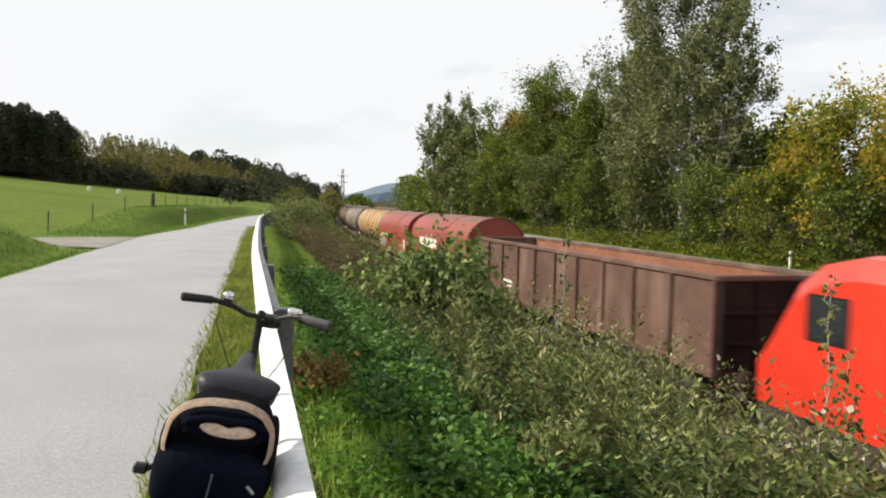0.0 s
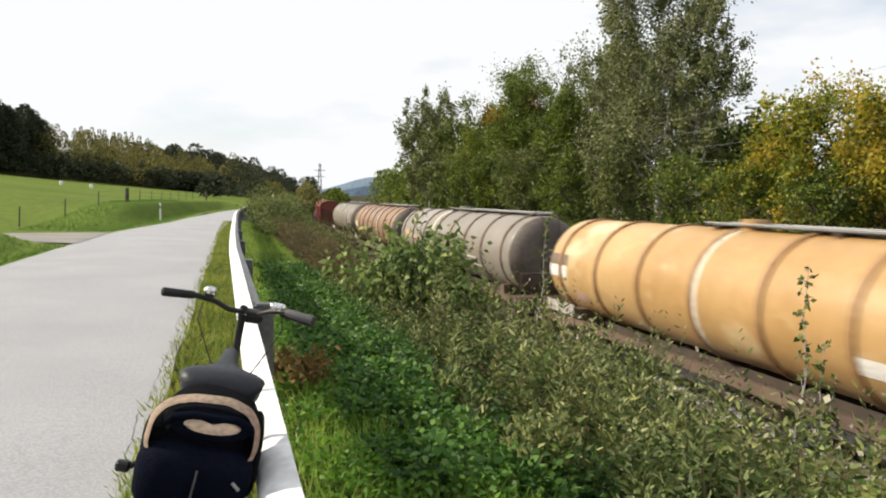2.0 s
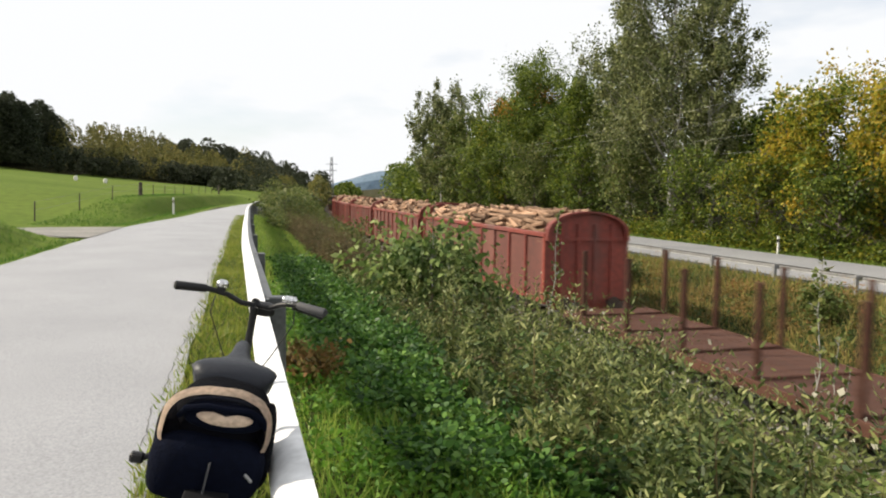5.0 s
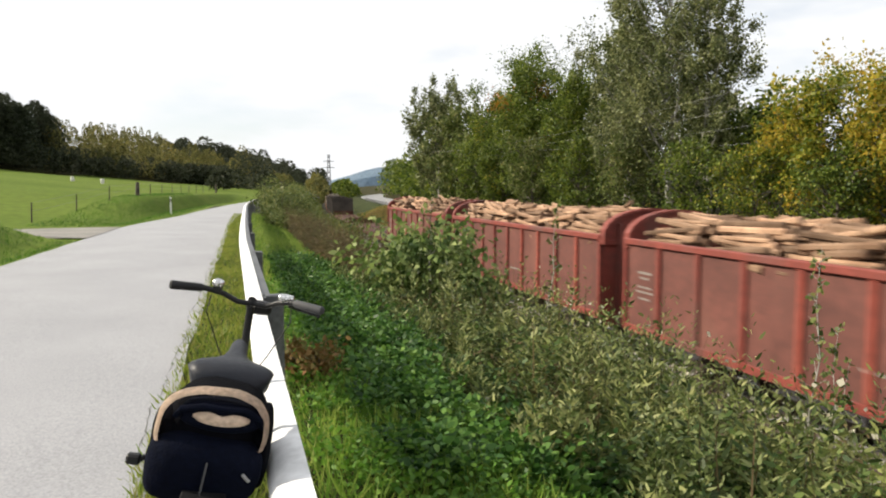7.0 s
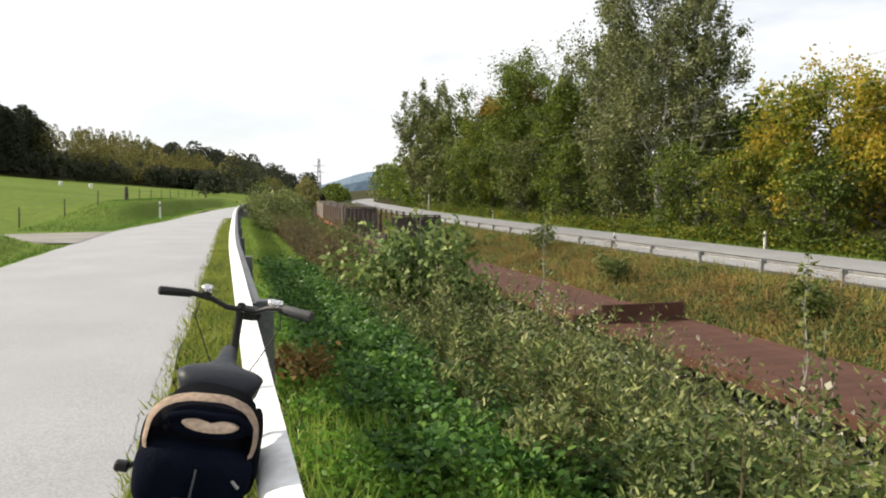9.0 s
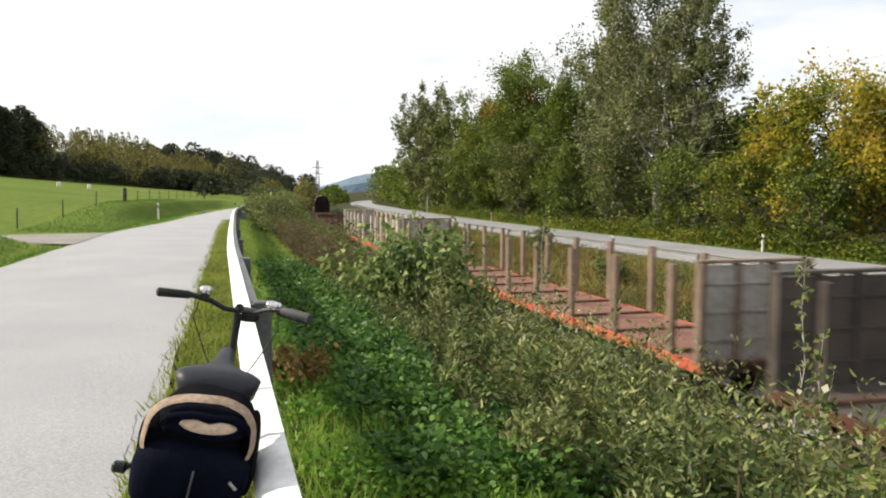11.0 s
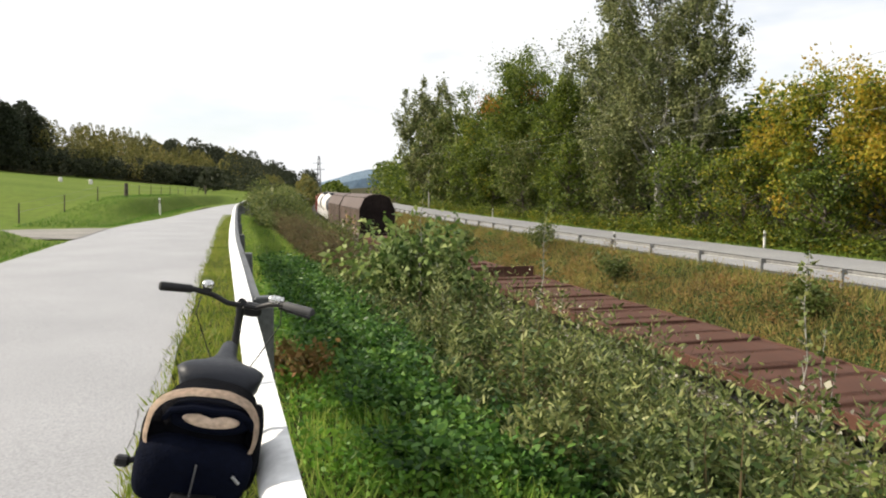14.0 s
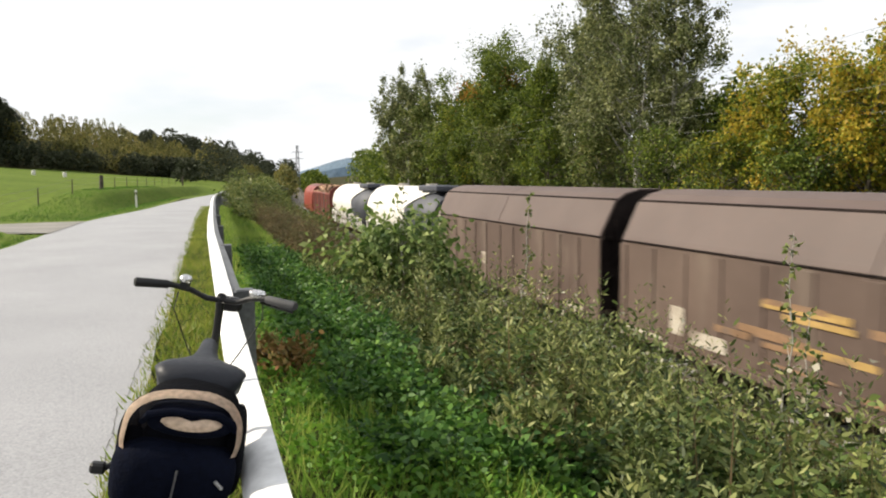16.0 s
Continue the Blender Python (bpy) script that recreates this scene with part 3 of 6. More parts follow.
    rng = random.Random(seed)
    bm = bmesh.new()
    u, y, prev = u0, y0, None
    while y < y1:
        w = rng.uniform(0.001, 0.004)
        z = 0.03 * (1 - abs(u + 2.585) / 2.065) + 0.003
        row = [bm.verts.new((u - w + bend(y), y, z)), bm.verts.new((u + w + bend(y), y + 0.01, z))]
        if prev:
            bm.faces.new((prev[0], prev[1], row[1], row[0]))
        prev = row
        y += rng.uniform(0.05, 0.16)
        u += rng.uniform(-0.02, 0.02) + drift + 0.2 * (u0 - u)
    tagged(part("road_crack", bm, M["crack"]), "dark wandering crack along the lane's edge", "crack", kind="structure")


road_crack(1, -0.615, 4.2, 17.0, 0.0)

# ---- the train ----


def wheelset(wagon, y, r=0.46):
    parent = part("axle", T([(-0.75, y, r), (0.75, y, r)], 0.08, 8), M["wheel"], wagon)
    for s in (-1, 1):
        bm = bmesh.new()
        n = 20
        pr = [(0.0, 0.10), (0.055, 0.10), (0.035, 0.2), (0.02, r - 0.07), (0.06, r - 0.05), (0.065, r), (-0.05, r + 0.002), (-0.075, r + 0.028), (-0.085, r + 0.028), (-0.085, r - 0.05), (-0.02, r - 0.07), (-0.01, 0.2), (-0.03, 0.1)]
        rings = [[bm.verts.new((s * (0.7525 + a), y + b * math.cos(2 * math.pi * k / n), r + b * math.sin(2 * math.pi * k / n))) for a, b in pr] for k in range(n)]
        for k in range(n):
            p, q = rings[k], rings[(k + 1) % n]
            for i in range(len(pr)):
                bm.faces.new((p[i], p[(i + 1) % len(pr)], q[(i + 1) % len(pr)], q[i]))
        part("wheel", bm, M["wheel"], parent)
        part("axle_box", B(min(s * 0.93, s * 1.13), max(s * 0.93, s * 1.13), y - 0.16, y + 0.16, r - 0.16, r + 0.14, 0.03), M["under"], parent)


def running_gear(w, half, sill, bogie=True, frame_z=(0.92, 1.18)):
    """Sole bars, headstocks, buffers, couplings, axles or bogies below a wagon body; half: half length of the frame."""
    for s in (-1, 1):
        part("sole_bar", B(min(s * 1.02, s * 1.12), max(s * 1.02, s * 1.12), -half, half, frame_z[0], frame_z[1]), sill, w)
        bm = bmesh.new()
        box(bm, -1.25, 1.25, s * half - 0.07, s * half + 0.07, 0.84, frame_z[1] + 0.04, 0.015)
        beam = part("headstock", bm, sill, w)
        for x in (-0.875, 0.875):
            bm = bmesh.new()
            tube(bm, [(x, s * (half + 0.07), 1.05), (x, s * (half + 0.42), 1.05)], 0.1, 10)
            tube(bm, [(x, s * (half + 0.42), 1.05), (x, s * (half + 0.47), 1.05)], [0.235, 0.22], 14)
            part("buffer", bm, M["under"], beam)
        part("coupling", T([(0, s * (half + 0.07), 1.0), (0, s * (half + 0.3), 0.94), (0, s * (half + 0.44), 0.8)], 0.05, 6), M["under"], beam)
    part("centre_sill", B(-0.35, 0.35, -half, half, 0.80, frame_z[1] - 0.02), M["under"], w)
    part("brake_gear", B(-0.8, 0.8, -1.0, 0.7, 0.45, 0.8, 0.05), M["under"], w)
    if bogie:
        for s in (-1, 1):
            yb = s * (half - 2.1)
            for x in (-0.99, 0.99):
                bm = bmesh.new()
                box(bm, x - 0.07, x + 0.07, yb - 1.25, yb + 1.25, 0.5, 0.72, 0.04)
                box(bm, x - 0.09, x + 0.09, yb - 0.35, yb + 0.35, 0.3, 0.78, 0.04)
                part("bogie_frame", bm, M["under"], w)
            part("bolster", B(-1.0, 1.0, yb - 0.2, yb + 0.2, 0.5, 0.9), M["under"], w)
            wheelset(w, yb - 0.9)
            wheelset(w, yb + 0.9)
    else:
        for s in (-1, 1):
            yb = s * (half - 2.6)
            wheelset(w, yb)
            for x in (-1.0, 1.0):
                bm = bmesh.new()
                for k in range(3):
                    box(bm, x - 0.05, x + 0.05, yb - 0.62 + 0.12 * k, yb + 0.62 - 0.12 * k, 0.66 + 0.03 * k, 0.685 + 0.03 * k)
                part("leaf_spring", bm, M["under"], w)


def plates(w, rows, x=-1.45, material="white"):
    """Painted marks on the left wall: y centre, z centre, width, height, laid just proud of it."""
    for y, z, a, b in rows:
        bm = B(x - 0.006, x - 0.002, y - a / 2, y + a / 2, z - b / 2, z + b / 2)
        part("painted_mark", bm, M[material], w, "faded painted mark")


def open_wagon(half):
    w = empty("open_wagon", "brown high-sided open freight wagon, empty, with ribbed walls", "railway wagon")
    running_gear(w, half - 0.1, M["brown"], True)
    z0, z1 = 1.2, 3.12
    part("floor", B(-1.3, 1.3, -half, half, 1.14, 1.24), M["brown_in"], w)
    for s in (-1, 1):
        wall = part("side_wall", B(min(s * 1.33, s * 1.39), max(s * 1.33, s * 1.39), -half, half, z0 - 0.06, z1), M["brown"], w)
        part("lining", B(min(s * 1.3, s * 1.327), max(s * 1.3, s * 1.327), -half + 0.06, half - 0.06, z0, z1), M["brown_in"], w)
        part("top_rail", B(min(s * 1.28, s * 1.46), max(s * 1.28, s * 1.46), -half - 0.04, half + 0.04, z1, z1 + 0.13, 0.02), M["brown"], w)
        part("lower_rail", B(min(s * 1.38, s * 1.45), max(s * 1.38, s * 1.45), -half, half, z0 - 0.14, z0 + 0.04, 0.01), M["brown"], w)
        # end turned from the sun is shaded by colour, the other stays brown
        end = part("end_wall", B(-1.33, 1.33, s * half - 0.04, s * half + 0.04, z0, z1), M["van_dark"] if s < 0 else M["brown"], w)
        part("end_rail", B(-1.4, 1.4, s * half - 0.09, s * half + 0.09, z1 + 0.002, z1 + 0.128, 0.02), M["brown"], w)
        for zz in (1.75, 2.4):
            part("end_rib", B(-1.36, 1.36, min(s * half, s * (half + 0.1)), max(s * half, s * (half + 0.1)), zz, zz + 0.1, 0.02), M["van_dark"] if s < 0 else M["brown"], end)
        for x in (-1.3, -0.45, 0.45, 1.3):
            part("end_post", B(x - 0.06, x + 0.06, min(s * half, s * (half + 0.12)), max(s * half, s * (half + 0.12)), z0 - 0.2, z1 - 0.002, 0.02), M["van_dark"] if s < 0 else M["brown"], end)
        n = 11
        for k in range(n):
            y = -half + 0.08 + (2 * half - 0.16) * k / (n - 1)
            d = 0.08 if k % 2 else 0.055
            part("wall_post", B(min(s * 1.385, s * 1.475), max(s * 1.385, s * 1.475), y - d, y + d, z0 - 0.12, z1 - 0.002, 0.015), M["brown"], wall)
    plates(w, [(half - 1.0, 2.0, 0.55, 0.09), (half - 1.0, 1.86, 0.4, 0.07), (half - 1.0, 1.5, 0.6, 0.08), (half - 4.1, 1.75, 1.0, 0.1), (half - 4.1, 1.58, 0.8, 0.08)], -1.392)
    return w


def arch(rx, z_eave, z_top, n=14):
    return [(rx * math.cos(math.pi * k / n), z_eave + (z_top - z_eave) * math.sin(math.pi * k / n) ** 0.85) for k in range(n + 1)]


def word_block(w, y, z, text_rows, x, h):
    """Plain white strokes in the place of a company's mark."""
    yy = y
    for k, (a, top, low) in enumerate(text_rows):
        part("painted_mark", B(x - 0.008, x - 0.003, yy - a, yy, z + low * h, z + top * h), M["white"], w, "white painted mark")
        yy -= a + 0.07


def coil_wagon(half, marks):
    w = empty("coil_wagon", "red covered coil wagon with rounded telescopic hood", "railway wagon", "covered red wagons")
    running_gear(w, half - 0.1, M["red"], True)
    part("deck", B(-1.4, 1.4, -half, half, 1.1, 1.26, 0.02), M["red"], w)
    side = [(1.42, 1.2), (1.46, 1.8), (1.46, 2.55)]
    prof = side + arch(1.46, 2.62, 4.05)[1:-1] + [(-x, z) for x, z in side[::-1]]
    third = 2 * half / 3
    for k, (a, b, g) in enumerate(((-half + 0.12, -half + third, 0.0), (-half + third - 0.02, half - third + 0.02, 0.016), (half - third, half - 0.12, 0.0))):
        bm = bmesh.new()
        pr = [(x * (1 + g * 0.55), z + (g if z > 2.6 else 0)) for x, z in prof]
        sweep(bm, pr, [lambda x, z, y=y: (x, y, z) for y in (a, b)])
        r = bm.verts[:]
        inner = [(x * 0.975, z - (0.03 if z > 2.6 else 0)) for x, z in pr]
        n = len(pr)
        rings = sweep(bm, inner, [lambda x, z, y=y: (x, y, z) for y in (a, b)])
        for j, ring in enumerate(rings):
            outer = r[j * n:(j + 1) * n]
            for i in range(n - 1):
                bm.faces.new((outer[i], outer[i + 1], ring[i + 1], ring[i]))
        hood = part("hood", bm, M["red"], w, smooth=True)
        hood.data.materials.append(M["red_roof"])
        for f in hood.data.polygons:
            if f.center.z > 3.78 + g:
                f.material_index = 1
    for s in (-1, 1):
        bm = prism([(x * 0.96, z - (0.05 if z > 2.6 else 0)) for x, z in prof], s * (half - 0.2) - 0.03, s * (half - 0.2) + 0.03)
        part("end_wall", bm, M["red"], w)
        part("end_beam", B(-1.44, 1.44, s * (half - 0.14) - 0.05, s * (half - 0.14) + 0.05, 2.45, 2.56), M["red"], w)
    for k in range(3):
        part("lock_gear", B(-1.5, -1.44, (-half + 0.35, 0, half - 0.35)[k] - 0.12, (-half + 0.35, 0, half - 0.35)[k] + 0.12, 1.25, 2.3, 0.01), M["red"], w)
    return w


def tank_wagon(half, paint, ring, rings, label, radius=1.42, band=None, foot=True, end="grime_shade_end"):
    w = empty("tank_wagon", label, "tank wagon", "tank wagons")
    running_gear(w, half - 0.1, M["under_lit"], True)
    zc = 1.2 + radius + 0.02
    body = half - 0.5
    # dished ends
    ys, rs = [], []
    for k in range(7):
        a = math.pi / 2 * k / 6
        ys.append(-body + 0.5 * (1 - math.sin(a)))
        rs.append(radius * max(math.cos(a) ** 0.55, 0.02))
    ys, rs = ys[::-1], rs[::-1]
    bm = bmesh.new()
    pts = [(0, y, zc) for y in ys] + [(0, -y, zc) for y in ys[::-1]]
    tube(bm, pts, rs + rs[::-1], 40)
    barrel = part("barrel", bm, paint, w, smooth=True)
    # caps over the ends carry grime and painted shade
    for s in (-1, 1):
        bm = bmesh.new()
        cap = [(0, s * (abs(y) + 0.006), zc) for y in ys[:6]]
        tube(bm, cap, [r + 0.003 for r in rs[:6]], 40, False)
        part("tank_end", bm, M[end], barrel, "dished end with grime and shade in its colour", smooth=True)
    for k in range(rings):
        y = -body + 1.1 + (2 * body - 2.2) * k / max(rings - 1, 1)
        bm = bmesh.new()
        n = 40
        pr = [(-0.06, radius + 0.003), (-0.06, radius + 0.05), (0.06, radius + 0.05), (0.06, radius + 0.003)]
        rg = [[bm.verts.new((b * math.sin(2 * math.pi * i / n), y + a, zc + b * math.cos(2 * math.pi * i / n))) for a, b in pr] for i in range(n)]
        for i in range(n):
            for j in range(3):
                bm.faces.new((rg[i][j], rg[i][j + 1], rg[(i + 1) % n][j + 1], rg[(i + 1) % n][j]))
        part("ring", bm, ring, barrel)
    if band is not None:
        bm = bmesh.new()
        n = 40
        rg = [[bm.verts.new(((radius + 0.012) * math.sin(2 * math.pi * i / n), band + a, zc + (radius + 0.012) * math.cos(2 * math.pi * i / n))) for a in (-0.14, 0.14)] for i in range(n)]
        for i in range(n):
            bm.faces.new((rg[i][0], rg[i][1], rg[(i + 1) % n][1], rg[(i + 1) % n][0]))
        part("pale_band", bm, M["band"], barrel, "pale cream painted band")
    if foot:
        top = zc + radius
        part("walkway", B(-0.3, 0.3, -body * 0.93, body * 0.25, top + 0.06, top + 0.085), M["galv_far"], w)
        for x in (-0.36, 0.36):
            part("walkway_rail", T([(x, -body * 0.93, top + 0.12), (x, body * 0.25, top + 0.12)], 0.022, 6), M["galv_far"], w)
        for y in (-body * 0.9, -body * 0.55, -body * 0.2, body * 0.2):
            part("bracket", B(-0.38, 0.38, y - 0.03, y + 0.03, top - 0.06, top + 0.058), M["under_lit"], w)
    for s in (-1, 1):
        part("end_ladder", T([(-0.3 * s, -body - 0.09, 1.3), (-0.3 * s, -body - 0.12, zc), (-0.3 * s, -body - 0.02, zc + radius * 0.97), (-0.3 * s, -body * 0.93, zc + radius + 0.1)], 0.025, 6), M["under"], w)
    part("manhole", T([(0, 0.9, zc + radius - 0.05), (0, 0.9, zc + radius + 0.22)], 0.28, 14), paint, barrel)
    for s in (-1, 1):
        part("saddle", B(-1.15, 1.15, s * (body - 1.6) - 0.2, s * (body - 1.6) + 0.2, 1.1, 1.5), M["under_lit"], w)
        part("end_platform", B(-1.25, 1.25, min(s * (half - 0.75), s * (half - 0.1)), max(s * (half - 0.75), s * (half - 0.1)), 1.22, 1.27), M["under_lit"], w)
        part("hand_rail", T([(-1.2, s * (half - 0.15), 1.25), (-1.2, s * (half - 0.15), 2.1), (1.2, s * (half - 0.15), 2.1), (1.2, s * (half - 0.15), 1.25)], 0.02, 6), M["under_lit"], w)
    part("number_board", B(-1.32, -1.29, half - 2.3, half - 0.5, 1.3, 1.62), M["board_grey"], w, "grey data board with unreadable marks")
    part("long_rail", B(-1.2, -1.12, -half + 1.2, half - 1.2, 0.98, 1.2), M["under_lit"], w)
    return w


def log_heap(w, half, z0, seed, top):
    """Rounded heap of lengthwise short logs, in bays."""
    rng = random.Random(seed)
    bm = bmesh.new()
    bay = 2.15
    n = int((2 * half - 0.5) / bay)
    for b in range(n):
        yc = -half + 0.25 + (2 * half - 0.5) * (b + 0.5) / n
        drop = rng.uniform(0.0, 0.18)
        zz = z0 - 0.25
        while zz < top - drop:
            frac = (zz - z0) / (top - z0)
            wid = 1.28 * math.sqrt(max(1 - max(frac, 0) ** 1.7, 0.03))
            x = -wid + rng.uniform(0, 0.1)
            while x < wid:
                if abs(x) > wid - 0.62 or zz > top - drop - 0.3:
                    r = rng.uniform(0.04, 0.095)
                    l = bay * rng.uniform(0.28, 0.5)
                    dy, tilt, yaw = rng.uniform(-0.3, 0.3), rng.gauss(0, 0.08), rng.gauss(0, 0.09)
                    tube(bm, [(x - yaw, yc + dy - l, zz - tilt + r), (x + yaw, yc + dy + l, zz + tilt + r)], [r, r * rng.uniform(0.8, 1)], 7)
                    x += 2 * r
                else:
                    x += 0.2
            zz += 0.125
    ob = part("log_load", bm, M["log"], w, "heap of peeled pale logs laid lengthwise")
    tagged(ob, kind="stuff")


def log_wagon(half, seed, marks=True):
    w = empty("log_wagon", "faded red wagon with arched ends heaped with peeled logs", "railway wagon", "log wagons")
    running_gear(w, half - 0.1, M["logred"], False)
    z0, z1, zt = 1.2, 3.2, 4.0
    part("floor", B(-1.35, 1.35, -half, half, 1.14, 1.24), M["logred"], w)
    n = 10
    rng = random.Random(seed)
    for s in (-1, 1):
        wall = part("side_wall", B(min(s * 1.36, s * 1.41), max(s * 1.36, s * 1.41), -half, half, z0 - 0.1, z1), M["logpanel"], w)
        part("top_rail", B(min(s * 1.33, s * 1.5), max(s * 1.33, s * 1.5), -half, half, z1, z1 + 0.15, 0.02), M["logred"], w)
        part("lower_rail", B(min(s * 1.405, s * 1.46), max(s * 1.405, s * 1.46), -half, half, z0 - 0.16, z0 + 0.02, 0.01), M["logred"], w)
        for k in range(n + 1):
            y = -half + 0.06 + (2 * half - 0.12) * k / n
            light = s < 0 and rng.random() < 0.22
            part("wall_post", B(min(s * 1.405, s * 1.49), max(s * 1.405, s * 1.49), y - 0.065, y + 0.065, z0 - 0.1, z1 - 0.002, 0.012), M["logred_light" if light else "logred"], wall)
        # arched end
        pr = [(1.42, z0)] + [(1.42, z1)] + arch(1.42, z1 + 0.06, zt)[1:-1] + [(-1.42, z1), (-1.42, z0)]
        end = part("end_wall", prism(pr, s * (half - 0.03) - 0.03, s * (half - 0.03) + 0.03), M["logred"], w)
        bm = bmesh.new()
        outer = [(1.46, z1 - 0.1)] + arch(1.46, z1 + 0.06, zt + 0.05) [1:-1] + [(-1.46, z1 - 0.1)]
        prf = outer + [(x * 0.93, z - 0.06) for x, z in outer[::-1]]
        r = sweep(bm, prf, [lambda x, z, y=y: (x, y, z) for y in (s * half - 0.17, s * half + 0.09)], True)
        m = len(outer)
        for ring in r:
            for i in range(m - 1):
                bm.faces.new((ring[i], ring[i + 1], ring[2 * m - 2 - i], ring[2 * m - 1 - i]))
        part("end_arch", bm, M["logred"], w)
        for x in (-0.9, -0.3, 0.3, 0.9):
            part("end_post", B(x - 0.06, x + 0.06, min(s * half, s * (half + 0.08)), max(s * half, s * (half + 0.08)), z0 - 0.2, z1 + 0.45, 0.015), M["logred"], end)
        part("end_beam", B(-1.42, 1.42, min(s * half, s * (half + 0.06)), max(s * half, s * (half + 0.06)), z1 - 0.12, z1 - 0.003), M["logred"], w)
    log_heap(w, half - 0.2, z1 - 0.05, seed, zt - 0.05)
    if marks:
        y = half - 0.9
        plates(w, [(y, 2.55, 0.6, 0.06), (y, 2.42, 0.4, 0.05), (y, 2.2, 0.6, 0.05), (y, 2.08, 0.75, 0.05), (y, 1.92, 0.5, 0.05), (y - 7.0, 1.75, 1.0, 0.06)], -1.415, "panel_grey")
    return w


def flat_wagon(half, edge, deck, label, board=0.24, gap=0.012, stakes=0, stake_mat=None, stake_h=2.0, boards=None, board_h=2.05, low_end=0.0, stake_w=0.075, skeletal=False, stake_at=None):
    w = empty("flat_wagon", label, "flat wagon", "flat wagons")
    running_gear(w, half - 0.1, M["dred"], True, (0.76, 1.0))
    gear = set(w.children)
    first = None
    if skeletal:
        # open frame: flanged side girders, a pair of centre girders and end platforms
        for s in (-1, 1):
            part("side_girder", B(min(s * 0.98, s * 1.318), max(s * 0.98, s * 1.318), -half + 0.02, half - 0.02, 1.2, 1.25, 0.008), M[deck], w)
            part("girder_web", B(min(s * 1.1, s * 1.16), max(s * 1.1, s * 1.16), -half + 0.05, half - 0.05, 0.75, 1.198), M["dred"], w)
            part("centre_girder", B(min(s * 0.2, s * 0.36), max(s * 0.2, s * 0.36), -half + 0.05, half - 0.05, 0.95, 1.22, 0.008), M["under"], w)
            part("end_platform", B(-0.976, 0.976, min(s * (half - 3.0), s * (half - 0.05)), max(s * (half - 3.0), s * (half - 0.05)), 1.224, 1.252), M[deck], w)
        # added dark plate: makes the frame's openings look shaded
        part("frame_shade_plate", B(-1.09, 1.09, -half * 0.62, half * 0.62, 0.66, 0.7), M["under"], w)
        for k in range(8):
            y = -half + 3.6 + (2 * half - 7.2) * k / 7
            part("cross_bearer", B(-0.978, 0.978, y - 0.15, y + 0.15, 1.225, 1.262 if k % 2 else 1.3, 0.01), M[deck], w)
        for y in (-half * 0.45, 0.0, half * 0.45):
            part("container_plate", B(-1.3, 1.3, y - 0.5, y + 0.5, 1.302, 1.33, 0.01), M[deck], w)
    else:
        part("deck_frame", B(-1.30, 1.30, -half + 0.02, half - 0.02, 1.12, 1.2), M["under"], w)
    for k in range(0 if skeletal else int(2 * half / (board + gap))):
        y = -half + (board + gap) * (k + 0.5)
        if first is None:
            first = part("deck_board", B(-1.31, 1.31, -board / 2, board / 2, 1.203, 1.25, 0.006), M[deck], w)
            first.location.y = y
        else:
            share("deck_board", first, w, (0, y, 0.004 * ((k * 7) % 3)))
    for s in (-1, 1):
        part("side_sill", B(min(s * 1.322, s * 1.40), max(s * 1.322, s * 1.40), -half, half, 1.02, 1.27, 0.01), M[edge], w)
        if low_end:
            if s > 0:
                part("end_flap", B(-1.3, 1.3, s * half - 0.04, s * half + 0.04, 1.2, 1.25 + low_end), M["dred"], w)
    nb = int(half * 2 / 2.4) if stakes or gap > 0.1 else 0
    places = stake_at or [-half + 1.2 + (2 * half - 2.4) * k / (nb - 1) for k in range(nb)]
    for k, y in enumerate(places):
        part("cross_bearer", B(-1.3, 1.3, y - 0.07, y + 0.07, 1.262, 1.32, 0.01), M["dred"], w)
        for s in (-1, 1):
            if stakes and k < stakes:
                part("stake", B(min(s * 1.24, s * 1.38), max(s * 1.24, s * 1.38), y - stake_w, y + stake_w, 1.27, 1.25 + stake_h, 0.012), M[stake_mat], w)
    if boards:
        for s in (-1, 1):
            yb = s * (half - 0.12)
            brd = part("end_board", B(-1.3, 1.3, yb - 0.04, yb + 0.04, 1.25, 1.25 + board_h, 0.01), M[boards], w)
            for x in (-1.34, -0.45, 0.45, 1.34):
                part("board_post", B(x - 0.07, x + 0.07, yb - 0.11, yb + 0.11, 1.2, 1.3 + board_h, 0.015), M[stake_mat or boards], brd)
            for z in (1.7, 2.3, 2.9):
                part("board_rib", B(-1.25, 1.25, yb - 0.08, yb + 0.08, z, z + 0.06), M[boards], brd)
            part("board_cap", B(-1.42, 1.42, yb - 0.1, yb + 0.1, 1.3 + board_h + 0.002, 1.37 + board_h, 0.01), M[stake_mat or boards], w)
    for ob in w.children:
        if ob not in gear:
            ob.location.z -= 0.17       # low deck
    return w


def sliding_van(half, scrawl, seed):
    w = empty("sliding_wall_van", "grimy brown sliding-wall van with clipped roof corners", "railway wagon", "brown vans")
    running_gear(w, half - 0.1, M["van"], False)
    part("floor", B(-1.36, 1.36, -half, half, 1.1, 1.22), M["van"], w)
    z0, z1 = 1.0, 3.1
    roof = [(1.42, z1), (1.38, z1 + 0.1), (1.0, 3.98), (0.7, 4.16), (0.3, 4.26), (-0.3, 4.26), (-0.7, 4.16), (-1.0, 3.98), (-1.38, z1 + 0.1), (-1.42, z1)]
    for a, b in ((-half + 0.06, -0.02), (0.02, half - 0.06)):
        part("roof_shell", prism(roof, a, b), M["van_roof"], w)
        n = 6
        for s in (-1, 1):
